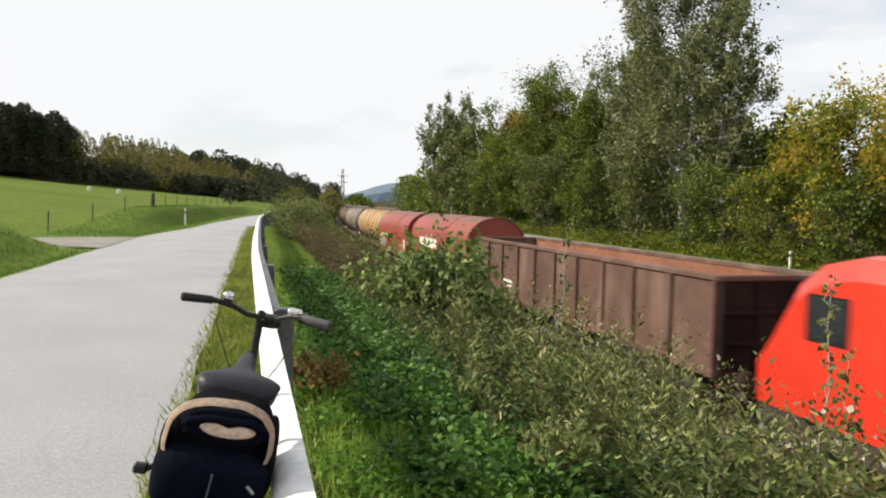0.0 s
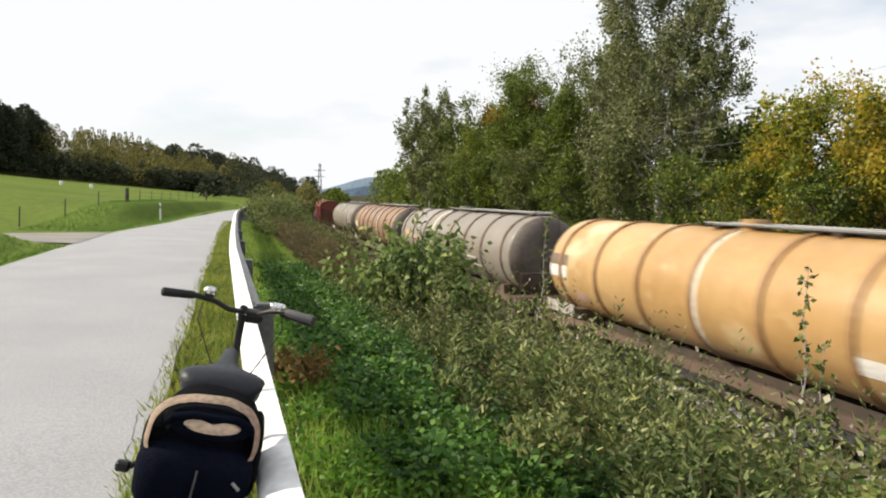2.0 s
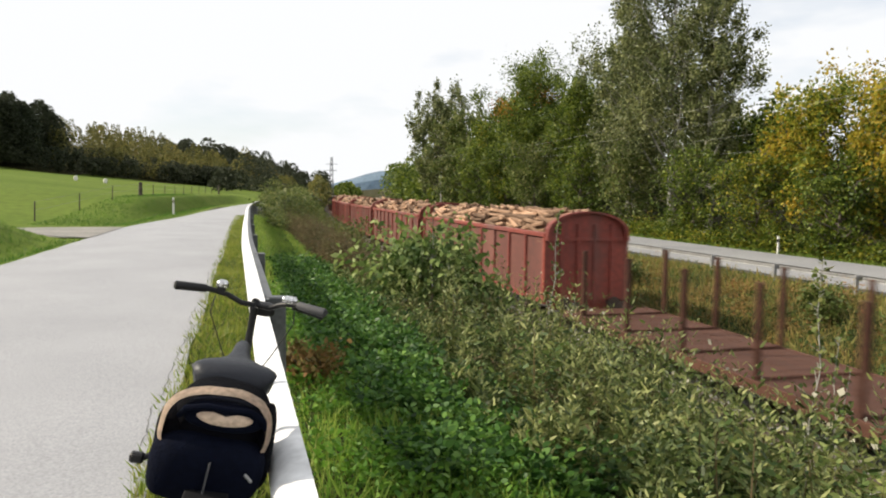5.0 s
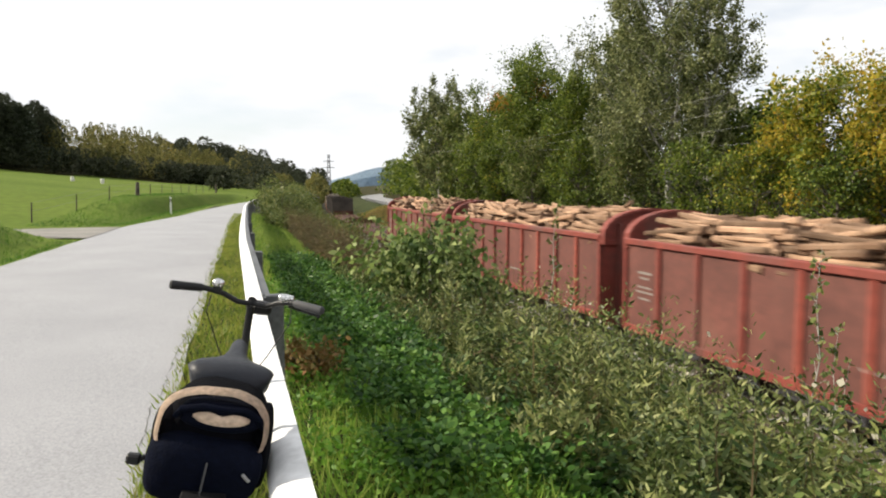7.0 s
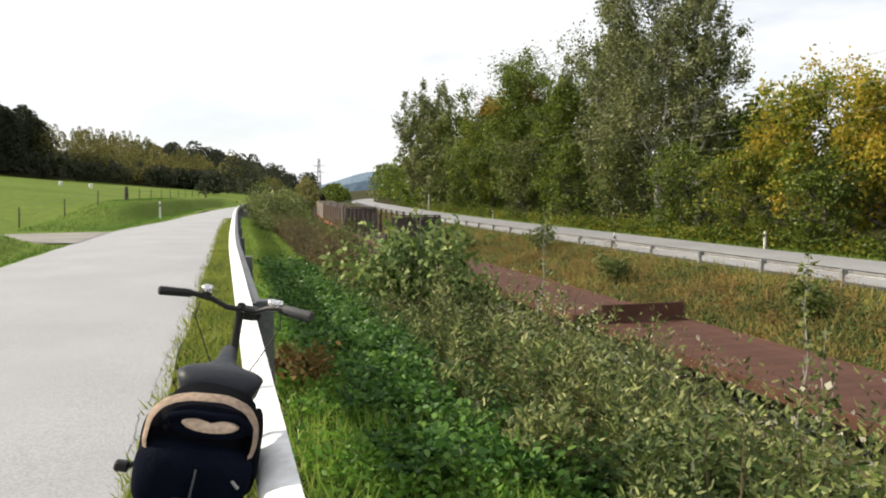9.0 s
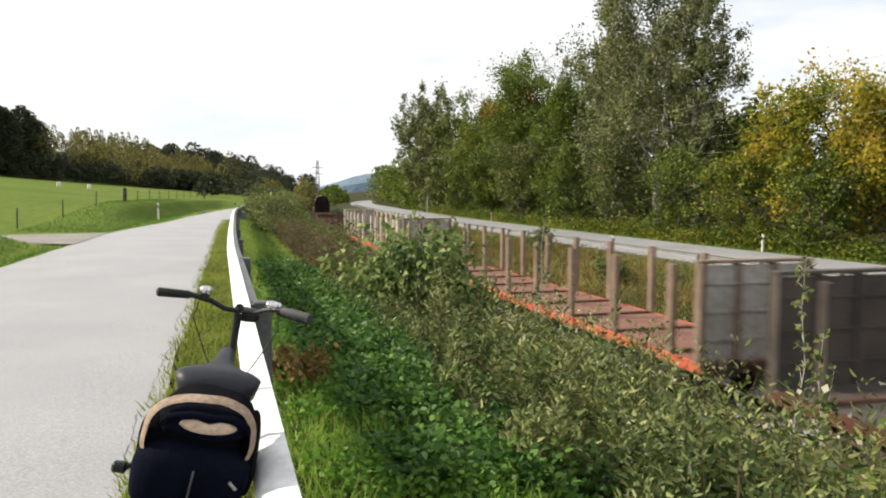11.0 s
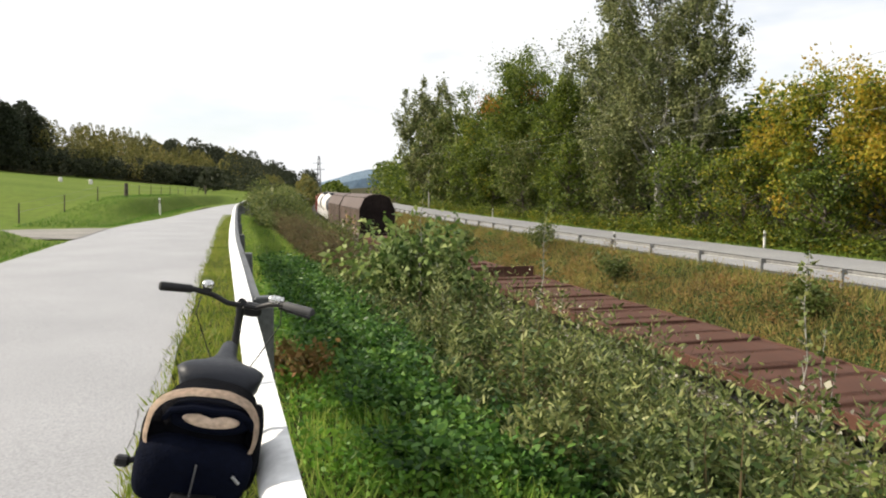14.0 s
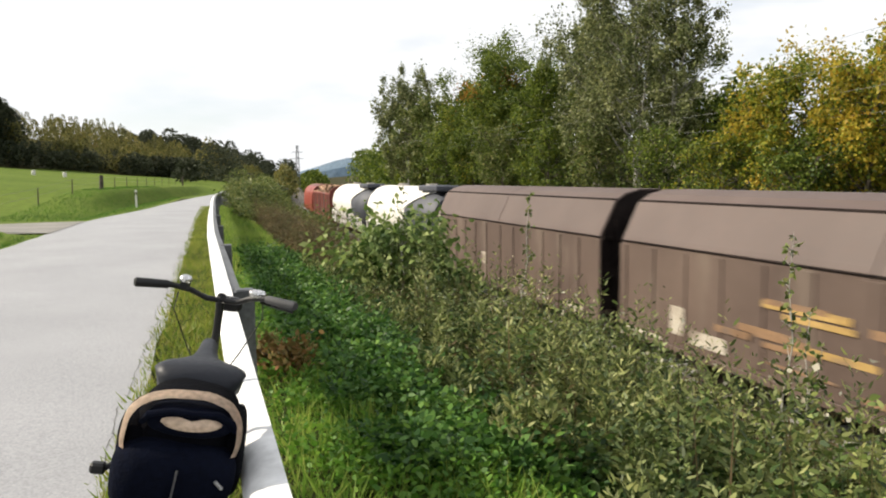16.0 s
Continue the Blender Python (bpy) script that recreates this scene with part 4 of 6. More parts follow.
            panel = part("wall_panel", B(min(s * 1.37, s * 1.42), max(s * 1.37, s * 1.42), a, b, z0, z1 - 0.004), M["van"], w)
            for k in range(n + 1):
                y = a + 0.08 + (b - a - 0.16) * k / n
                part("wall_rib", B(min(s * 1.418, s * 1.455), max(s * 1.418, s * 1.455), y - 0.13, y + 0.13, z0 + 0.08, z1 - 0.1, 0.012), M["van"], panel)
            part("top_runner", B(min(s * 1.40, s * 1.47), max(s * 1.40, s * 1.47), a, b, z1 - 0.035, z1 - 0.008, 0.008), M["van_dark"], w)
            part("roof_seam", B(min(s * 0.95, s * 1.0), max(s * 0.95, s * 1.0), a + 0.01, b - 0.01, 3.96, 4.03), M["van_dark"], w)
    for s in (-1, 1):
        pr = [(1.38, z0)] + [(x * 0.985, z - 0.03) for x, z in roof] + [(-1.38, z0)]
        # ends and their ribs darkened by colour to stand for the unlit side
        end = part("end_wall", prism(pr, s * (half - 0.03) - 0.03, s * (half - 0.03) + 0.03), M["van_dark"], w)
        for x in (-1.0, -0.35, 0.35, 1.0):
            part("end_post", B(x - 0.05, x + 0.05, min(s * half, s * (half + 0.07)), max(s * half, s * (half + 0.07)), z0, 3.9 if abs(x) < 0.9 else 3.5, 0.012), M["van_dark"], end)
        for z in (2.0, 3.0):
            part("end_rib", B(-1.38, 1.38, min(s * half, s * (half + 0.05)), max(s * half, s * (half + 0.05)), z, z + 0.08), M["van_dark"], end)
    part("lower_runner", B(-1.5, -1.4, -half + 0.05, half - 0.05, 0.86, 0.995, 0.01), M["van"], w)
    rng = random.Random(seed)
    plates(w, [(half - 0.35, 2.85, 0.3, 0.5), (half - 0.9, 1.95, 0.35, 0.4), (half - 5.6, 1.75, 0.35, 0.4)] if not scrawl else [(half - 2.3, 1.55, 0.45, 0.6), (half - 3.3, 1.3, 1.1, 0.3), (-half + 0.95, 1.3, 1.3, 0.4), (-half + 3.0, 1.35, 0.4, 0.5)], -1.46, "van_chalk")
    plates(w, [(-half + 1.3, 1.12, 0.9, 0.12), (half - 1.0, 1.06, 1.5, 0.07)], -1.46, "van_chalk")
    if scrawl:
        for k in range(26):
            y, z, h = rng.uniform(-4.6, 3.0), 1.12 + 0.052 * k, rng.uniform(0.025, 0.075)
            part("paint_scrawl", B(-1.4575 - 0.0002 * k, -1.456, y - rng.uniform(0.3, 1.1), y + rng.uniform(0.3, 1.1), z - h, z + h), M["yellow_faint" if k in (11, 15, 20, 23) else "brown_scrawl"], w, "sprayed yellow and tan strokes")
    return w


def silo_wagon(half):
    w = empty("silo_wagon", "white silo wagon with sloping dark slate hopper end", "railway wagon", "silo wagons")
    running_gear(w, half - 0.1, M["under_lit"], True)
    part("deck", B(-1.35, 1.35, -half, half, 1.1, 1.2), M["board_grey"], w)
    n = 32
    # the white shell: its front is cut back towards the ground
    bm = bmesh.new()
    rings = []
    for y, r in ((-half + 0.3, 1.36), (-half + 0.45, 1.42), (0.0, 1.42), (half - 0.45, 1.42), (half - 0.25, 1.3), (half - 0.22, 0.05)):
        ring = []
        for k in range(n):
            a = 2 * math.pi * k / n
            z = 2.75 + r * math.cos(a)
            cut = 4.7 * min(max((4.1 - z) / 1.0, 0), 1) ** 0.8 if y < -1 else 0.0
            ring.append(bm.verts.new((r * math.sin(a), y + cut, z)))
        rings.append(ring)
    for p, q in zip(rings, rings[1:]):
        for k in range(n):
            bm.faces.new((p[k], p[(k + 1) % n], q[(k + 1) % n], q[k]))
    part("shell", bm, M["white"], w, "dirty white rounded shell", smooth=True)
    part("hopper_end", T([(0, -half + 0.55, 2.7), (0, -half + 0.9, 2.7), (0, -half + 5.6, 2.7)], [1.1, 1.36, 1.36], 28), M["slate"], w, "dark slate-grey hopper end", smooth=True)
    for s in (-1, 1):
        part("outlet", T([(0, s * half * 0.4, 1.6), (0, s * half * 0.4, 0.7)], [0.9, 0.25], 16), M["slate"], w)
        part("hatch", T([(0, s * half * 0.4, 4.14), (0, s * half * 0.4, 4.3)], 0.3, 12), M["board_grey"], w)
    part("roof_patch", B(-1.0, 0.2, -half + 0.4, -half + 3.4, 3.96, 4.24, 0.06), M["slate"], w, "dark slate-grey roof box")
    for k in range(18):
        y = -half + 0.4 + (2 * half - 0.8) * k / 17
        part("rail_post", T([(-1.42, y - 0.25, 1.15), (-1.42, y + 0.25, 1.95)], 0.035, 5), M["white"], w)
    part("hand_rail", T([(-1.42, -half + 0.3, 1.97), (-1.42, half - 0.3, 1.97)], 0.03, 6), M["white"], w)
    part("end_frame", T([(-1.4, half - 2.6, 1.2), (-1.4, half - 0.3, 1.4), (-1.4, half - 0.3, 2.1), (-1.4, half - 2.6, 1.85)], 0.06, 6), M["white"], w, "white slanted end frame")
    return w


def locomotive(half):
    w = empty("locomotive", "bright red locomotive with sloped cab and grey frame", "locomotive")
    running_gear(w, half - 0.15, M["board_grey"], True)
    # profile along y (rear at +half): cab nose slopes
    pr = [(half - 0.1, 1.02), (half - 0.05, 1.9), (half - 0.35, 2.35), (half - 0.95, 3.35), (half - 1.5, 3.75), (half - 2.3, 3.92), (-half + 2.3, 3.92), (-half + 1.5, 3.75), (-half + 0.95, 3.35), (-half + 0.35, 2.35), (-half + 0.05, 1.9), (-half + 0.1, 1.02)]
    bm = bmesh.new()
    rows = []
    for x, k in ((-1.5, 0.86), (-1.35, 0.985), (-1.1, 1.0), (1.1, 1.0), (1.35, 0.985), (1.5, 0.86)):
        rows.append([bm.verts.new((x, y, 1.02 + (z - 1.02) * k)) for y, z in pr])
    for r, s in zip(rows, rows[1:]):
        for i in range(len(pr)):
            bm.faces.new((r[i], r[(i + 1) % len(pr)], s[(i + 1) % len(pr)], s[i]))
    bm.faces.new(rows[0])
    bm.faces.new(rows[-1][::-1])
    part("body", bm, M["loco"], w, "glossy traffic-red body")
    for s in (-1, 1):
        for e in (-1, 1):
            y = e * (half - 1.75)
            part("cab_window", B(min(s * 1.49, s * 1.515), max(s * 1.49, s * 1.515), y - 0.42, y + 0.42, 2.45, 3.15, 0.01), M["glass"], w, "dark cab side window")
            part("window_frame", B(min(s * 1.485, s * 1.508), max(s * 1.485, s * 1.508), y - 0.48, y + 0.48, 2.39, 3.21), M["plastic_black"], w)
        part("frame_skirt", B(min(s * 1.3, s * 1.48), max(s * 1.3, s * 1.48), -half + 0.2, half - 0.2, 0.62, 1.015), M["under"], w)
    return w


def tank_marks(w, rows, radius=1.42):
    """Plates and painted signs that hug the left side of a barrel: y, height above the rail, length, height, material."""
    zc = 1.22 + radius
    for y, z, a, b, m in rows:
        bm = bmesh.new()
        n = 5
        rr = []
        for k in range(n + 1):
            zz = z - b / 2 + b * k / n
            x = -math.sqrt(max((radius + 0.006) ** 2 - (zz - zc) ** 2, 0))
            rr.append([bm.verts.new((x - q, yy, zz)) for q in (0, 0.004) for yy in (y - a / 2, y + a / 2)])
        for p, q in zip(rr, rr[1:]):
            bm.faces.new((p[2], p[3], q[3], q[2]))
            bm.faces.new((p[0], p[2], q[2], q[0]))
            bm.faces.new((p[1], p[3], q[3], q[1]))
        part("painted_mark", bm, M[m], w, "painted sign on the barrel")


TRAIN = []      # (thing, middle along the track at the clip's start)


def join_train(make, front, rear, *args, **kw):
    w = make((rear - front) / 2, *args, **kw)
    TRAIN.append((w, (front + rear) / 2))
    return w


join_train(locomotive, -7.0, 11.9)
join_train(open_wagon, 13.3, 30.5)
c1 = join_train(coil_wagon, 31.9, 44.6, 1)
word_block(c1, 3.65, 2.22, ((0.5, 1, 0), (0.6, 1, 0.05), (0.26, 1, 0), (0.22, 1.3, 0), (0.26, 1, 0), (0.62, 1, 0.05), (0.62, 1, 0), (0.6, 1, 0.05)), -1.474, 0.52)
plates(c1, [(5.3, 1.55, 0.5, 0.35), (5.25, 2.1, 0.7, 0.3), (-1.5, 2.2, 0.5, 0.35)], -1.476, "panel_grey")
c2 = join_train(coil_wagon, 45.9, 58.3, 2)
plates(c2, [(4.2, 1.72, 3.2, 0.66), (3.4, 2.08, 0.9, 0.12), (5.2, 2.1, 0.8, 0.14)], -1.468, "panel_grey")
plates(c2, [(5.6, 1.5, 0.3, 0.25), (5.7, 1.9, 0.5, 0.5), (-5.1, 1.95, 0.4, 0.6), (-5.0, 1.35, 0.45, 0.4)], -1.468)
t1 = join_train(tank_wagon, 59.3, 77.4, M["cream"], M["ring_cream"], 8, "cream-yellow tank wagon with ribbed barrel", 1.42, 1.0, True, "cream_end")
t2 = join_train(tank_wagon, 79.2, 98.1, M["grey"], M["ring"], 8, "dull grey tank wagon with ribbed barrel", 1.42, 2.0)
t3 = join_train(tank_wagon, 99.3, 117.3, M["tan"], M["ring"], 8, "rust-tan tank wagon with ribbed barrel", 1.42, -2.9)
t4 = join_train(tank_wagon, 118.5, 137.1, M["white_tank"], M["ring"], 8, "pale grey tank wagon with ribbed barrel", 1.42, 1.9)
tank_marks(t1, ((7.6, 2.55, 1.1, 0.34, "white"), (7.6, 2.9, 1.1, 0.3, "ring"), (6.4, 1.9, 0.6, 0.25, "orange_faint"), (-3.6, 2.1, 0.8, 0.3, "white")))
tank_marks(t2, ((6.95, 2.65, 0.9, 0.55, "orange_faint"), (5.4, 2.6, 1.9, 0.22, "orange_faint"), (6.2, 1.85, 0.45, 0.25, "red_refl"), (-4.4, 2.3, 1.3, 0.05, "white"), (-4.6, 2.0, 1.5, 0.05, "white")))
tank_marks(t3, ((7.0, 2.55, 1.5, 0.42, "band"), (6.5, 1.85, 0.5, 0.18, "orange"), (0.4, 2.9, 1.6, 0.06, "ring"), (1.2, 2.5, 0.06, 0.8, "ring"), (-0.4, 2.5, 0.06, 0.8, "ring"), (-1.5, 1.9, 0.8, 0.1, "white")))
tank_marks(t4, ((7.2, 2.6, 0.5, 0.4, "orange_faint"), (6.9, 1.8, 0.6, 0.3, "orange_faint"), (-3.0, 2.1, 1.6, 0.06, "white"), (-2.6, 1.85, 1.4, 0.05, "white")))
join_train(flat_wagon, 138.2, 160.4, "dred", "dred", "dark red flat wagon with thin stakes", stakes=9, stake_mat="dred", stake_h=1.9, stake_w=0.04)
join_train(log_wagon, 161.8, 178.2, 1)
join_train(log_wagon, 179.6, 196.0, 2)
join_train(log_wagon, 197.4, 212.6, 3)
join_train(log_wagon, 213.9, 228.3, 4)
l5 = join_train(log_wagon, 229.6, 244.5, 5)
for y, z, a, b in ((2.1, 2.05, 0.5, 0.5), (1.6, 1.9, 0.7, 0.35), (2.7, 2.2, 0.4, 0.6), (-1.2, 1.6, 0.7, 0.5), (-2.0, 1.5, 0.9, 0.42), (-2.9, 1.45, 0.8, 0.55), (-3.9, 1.55, 0.7, 0.4)):
    part("paint_scrawl", B(-1.421, -1.416, y - a / 2, y + a / 2, z - b / 2, z + b / 2), M["graffiti"], l5, "sprayed pale yellow graffiti")
join_train(flat_wagon, 246.0, 269.6, "dred", "dred", "rusty red flat wagon with low end flap", low_end=0.5)
join_train(flat_wagon, 271.0, 293.2, "dred", "dred", "rusty red flat wagon with low end flap", low_end=0.5)
join_train(flat_wagon, 294.8, 319.0, "dred", "board_dark", "dark timber-ended flat wagon with stakes", stakes=10, stake_mat="board_dark", stake_h=2.1, boards="board_dark")
join_train(flat_wagon, 321.0, 348.4, "dred_edge", "dred_light", "red flat wagon with pale stakes and grey end boards", stakes=11, stake_mat="stake_brown", stake_h=2.0, boards="board_grey", stake_w=0.11)
join_train(flat_wagon, 349.7, 374.6, "dred_edge", "dred_light", "red flat wagon with pale stakes and grey end boards", stakes=10, stake_mat="stake_white", stake_h=2.0, boards="board_grey", stake_w=0.13,
           stake_at=[-10.9, -8.7, -6.5, -4.4, -2.45, 1.45, 3.9, 5.85, 8.05, 10.3])
join_train(flat_wagon, 376.0, 394.0, "dred", "dred", "dark red flat wagon with thin stakes", stakes=3, stake_mat="dred", stake_h=1.8, stake_w=0.025)
join_train(flat_wagon, 395.4, 420.2, "dred", "dred", "rusty red flat wagon with plate deck and cross bearers", 1.0, 0.12, low_end=0.4)
join_train(flat_wagon, 421.6, 447.8, "dred", "dred", "rusty brown skeletal wagon with open frame and cross bearers", skeletal=True)
join_train(sliding_van, 449.4, 463.45, True, 1)
join_train(sliding_van, 464.4, 478.2, False, 2)
join_train(silo_wagon, 479.4, 494.0)
join_train(silo_wagon, 495.2, 509.8)
join_train(log_wagon, 511.2, 526.0, 9)
join_train(coil_wagon, 527.4, 540.0, 1)

# ---- grass, weeds and shrubs ----


def stuff(ob, label, category):
    return tagged(ob, label, category, kind="stuff")


def ground_points(rng, n, u0, u1, y0, y1, near=1.0):
    """Random places beside the curve, denser at small y by the power near."""
    u = rng.uniform(u0, u1, n)
    y = y0 + (y1 - y0) * rng.uniform(0, 1, n) ** near
    return u, y


def blades(name, seed, n, u0, u1, y0, y1, h0, h1, width, material, label, near=2.0, lean=0.35, avoid=None):
    rng = np.random.default_rng(seed)
    u, y = ground_points(rng, n, u0, u1, y0, y1, near)
    if avoid:
        keep = np.array([not avoid(a, b) for a, b in zip(u, y)])
        u, y = u[keep], y[keep]
        n = len(u)
    p = np.array([at(a, b) for a, b in zip(u, y)])
    p[:, 2] -= 0.02
    clump = np.array([0.65 + 0.7 * (0.5 + 0.5 * noise.noise(Vector((a * 1.7, b * 1.7, seed)))) for a, b in zip(u, y)])
    h = rng.uniform(h0, h1, n) * clump
    ax = rng.normal(0, lean, (n, 3))
    ax[:, 2] = 1
    return stuff(cards(name, p, ax, h, width, material, None, 0.1, rng), label, "grass")


def herbs(name, seed, n, u0, u1, y0, y1, height, leaves, leaf, width, material, label, near=1.5, droop=0.3, stem_mat=None, spread=0.12, avoid=None, lean=0.16, low=0.15):
    """Upright stems with leaves all the way up; height(u, y) gives each stem's length."""
    rng = np.random.default_rng(seed)
    u, y = ground_points(rng, n, u0, u1, y0, y1, near)
    P, A, S, SP, SA, SS = [], [], [], [], [], []
    for a, b in zip(u, y):
        if avoid and avoid(a, b):
            continue
        h = height(a, b) * rng.uniform(0.6, 1.15)
        if h < 0.1:
            continue
        root = np.array(at(a, b))
        tip = root + np.array([rng.normal(0, lean * h), rng.normal(0, lean * h), h])
        SP.append(root - (0, 0, 0.05)), SA.append(tip - root), SS.append(np.linalg.norm(tip - root) + 0.05)
        m = max(int(leaves * rng.uniform(0.7, 1.2)), 4)
        k = np.linspace(low, 1.0, m) + rng.normal(0, 0.03, m)
        ang = np.arange(m) * 2.4 + rng.uniform(0, 6)
        dirs = np.stack([np.cos(ang), np.sin(ang), rng.uniform(-droop, 0.75 if droop > 0 else 1.4, m)], 1)
        P.append(root + (tip - root) * k[:, None] + dirs * rng.uniform(0, spread, (m, 1)))
        A.append(dirs)
        S.append(leaf * (1.15 - 0.55 * np.clip(k, 0, 1)) * rng.uniform(0.6, 1.3, m))
    ob = cards(name, np.concatenate(P), np.concatenate(A), np.concatenate(S), width, material, None, 0.2, rng, y0 < 5)
    stuff(ob, label, "weeds")
    st = cards(name.replace("leaves", "stalks") if "leaves" in name else name + "_stalks", np.array(SP), np.array(SA), np.array(SS), 0.012, stem_mat or L["brownweed"], None, 0.0, rng)
    stuff(st, label.split(" with")[0] + " stalks", "weeds")


TRACKWAY = lambda u, y: 24 < y - 0.2 * (-u - 4.6) < 32.2 and u < -4.6

blades("verge_grass", 1, 44000, -0.58, 0.3, 1.2, 46, 0.05, 0.15, 0.09, L["verge"], "sunlit yellow-green roadside verge grass", 2.2, 0.6)
blades("bank_grass", 2, 46000, 0.3, 2.7, 1.0, 46, 0.08, 0.26, 0.055, L["grass"], "lush green bank grass below the guard rail", 2.2, 0.5)
blades("left_verge_grass", 3, 34000, -8.6, -3.3, 6, 75, 0.06, 0.2, 0.09, L["meadow"], "bright green roadside grass", 1.5, 0.5, lambda u, y: TRACKWAY(u, y) or u > -4.68 + lane_left(y))
blades("rail_foot_grass", 7, 9000, 18.2, 20.1, 0, 90, 0.12, 0.35, 0.08, L["verge"], "green grass at the foot of the main road's guard rail", 1.4, 0.45)
blades("cutting_grass", 4, 70000, 14.0, 20.0, -4, 130, 0.18, 0.55, 0.06, L["straw"], "dry yellowing grass on the railway cutting", 1.5, 0.45)
blades("far_verge_grass", 5, 14000, 29.2, 33, 10, 150, 0.15, 0.4, 0.1, L["grass"], "green verge grass beyond the main road", 1.2, 0.45)
blades("track_weeds", 6, 9000, 6.0, 8.4, 0, 60, 0.2, 0.7, 0.05, L["straw"], "thin dry weeds beside the ballast", 1.3, 0.45)


def lumpy(u, y, k, s):
    """Uneven growth: thick tall tufts and thin low gaps."""
    return 0.5 + 0.5 * noise.noise(Vector((u * s, y * s, k))) + 0.25 * noise.noise(Vector((u * s * 2.7, y * s * 2.7, k + 5)))


def thicket(u, y):
    n = lumpy(u, y, 3, 0.75) * (0.5 if 2.0 < u < 4.5 and 9.0 < y < 13.5 else 1)
    return (min(0.34 + 0.6 * (u - 1.55), 1.72) - 0.62 * smooth(4.6, 7.0, u) * smooth(4, 8, y)) * (0.35 + 0.85 * n)


herbs("nettle_leaves", 11, 1700, 0.55, 2.3, 3.9, 17, lambda u, y: (0.2 + 0.06 * u) * (0.25 + 1.3 * lumpy(u, y, 1, 1.5)), 26, 0.095, 0.58, L["nettle"], "dark green nettles and creepers with broad leaves", 1.2, 0.3, None, 0.12, lambda u, y: lumpy(u, y, 1, 1.5) < 0.36 or (u - 0.5) ** 2 + (y - 6.0) ** 2 * 0.4 < 0.2 or u < 0.6 + 0.35 * smooth(6, 3.5, y))
herbs("willowherb_leaves", 12, 3300, 1.7, 7.7, 1.3, 15.5, thicket, 58, 0.112, 0.3, L["shoot"], "dense willowherb thicket with narrow pale green leaves", 1.2, -0.15, None, 0.05, lambda u, y: lumpy(u, y, 3, 0.75) < 0.34 or lumpy(u, y, 23, 1.9) < 0.5, 0.09, 0.35)
herbs("sallow_shoot_leaves", 24, 420, 2.3, 6.0, 1.6, 9.5, lambda u, y: min(0.5 + 0.42 * (u - 1.9), 1.5) * (0.45 + 0.9 * lumpy(u, y, 41, 0.9)), 48, 0.115, 0.44, L["sallow"], "young sallow shoots with broad oval leaves", 1.2, 0.05, None, 0.06, lambda u, y: lumpy(u, y, 41, 0.9) < 0.48, 0.14, 0.3)
herbs("bramble_leaves", 13, 1000, 2.0, 6.4, 0.8, 14, lambda u, y: min(0.3 + 0.3 * (u - 1.7), 0.9) * (0.4 + 1.1 * lumpy(u, y, 9, 0.8)), 34, 0.11, 0.5, L["bramble"], "bramble and young shrub undergrowth with green leaves", 1.2)
herbs("tall_weed_leaves", 21, 210, 2.6, 5.8, 1.2, 13, lambda u, y: 1.85 - 0.3 * max(4.5 - u, 0), 48, 0.115, 0.3, L["shoot"], "tall lone willowherb shoots with pale leaves", 1.1, -0.15, None, 0.05, None, 0.1, 0.35)
herbs("thicket_stalk_leaves", 25, 420, 2.4, 6.2, 1.8, 12, lambda u, y: min(0.5 + 0.42 * (u - 1.7), 1.6) * (0.4 + 0.8 * lumpy(u, y, 51, 0.9)), 24, 0.10, 0.3, L["brownweed"], "brown dying stalks standing in the thicket", 1.2, 0.1, None, 0.05, lambda u, y: lumpy(u, y, 51, 0.9) < 0.45, 0.1, 0.2)
herbs("clover_leaves", 23, 1500, 0.35, 2.0, 2.2, 12, lambda u, y: 0.16 * (0.4 + 1.2 * lumpy(u, y, 31, 1.3)), 16, 0.06, 0.6, L["clover"], "low bright green clover and sorrel with broad leaves", 1.2, 0.2, None, 0.12, lambda u, y: lumpy(u, y, 31, 1.3) < 0.4)
herbs("dry_weed_leaves", 14, 1700, 2.3, 6.4, 14.5, 40, lambda u, y: 1.15 * (0.5 + lumpy(u, y, 4, 0.5)), 40, 0.11, 0.35, L["brownweed"], "brown dried weeds on the bank with a few green shoots", 1.2)
herbs("brown_stalk_leaves", 22, 1000, 1.9, 4.2, 16, 36, lambda u, y: 1.05 * (0.5 + lumpy(u, y, 12, 0.5)), 40, 0.10, 0.32, L["brownweed"], "brown dried seed stalks on the bank", 1.1)
herbs("bank_shrub_leaves", 15, 560, 1.3, 3.4, 33, 74, lambda u, y: (0.35 + 0.85 * smooth(24, 50, y) + 0.2 * u) * (0.55 + 0.8 * lumpy(u, y, 5, 0.35)), 50, 0.17, 0.45, L["bush"], "tall green bank shrubs with light leaves", 1.1, 0.3, None, 0.3)
herbs("far_shrub_leaves", 16, 700, 3.6, 8.0, 66, 190, lambda u, y: 1.9 * (0.5 + lumpy(u, y, 6, 0.15)), 60, 0.3, 0.55, L["willow"], "far roadside shrubs with dull green leaves", 1.0, 0.3, None, 0.5)
herbs("cutting_shrub_leaves", 17, 1250, 14.4, 19.0, 4, 120, lambda u, y: 1.7 * max(lumpy(u, y, 7, 0.3) - 0.2, 0), 46, 0.13, 0.4, L["rust"], "rust-brown shrubs on the cutting with dry leaves", 1.3, 0.3, None, 0.3)
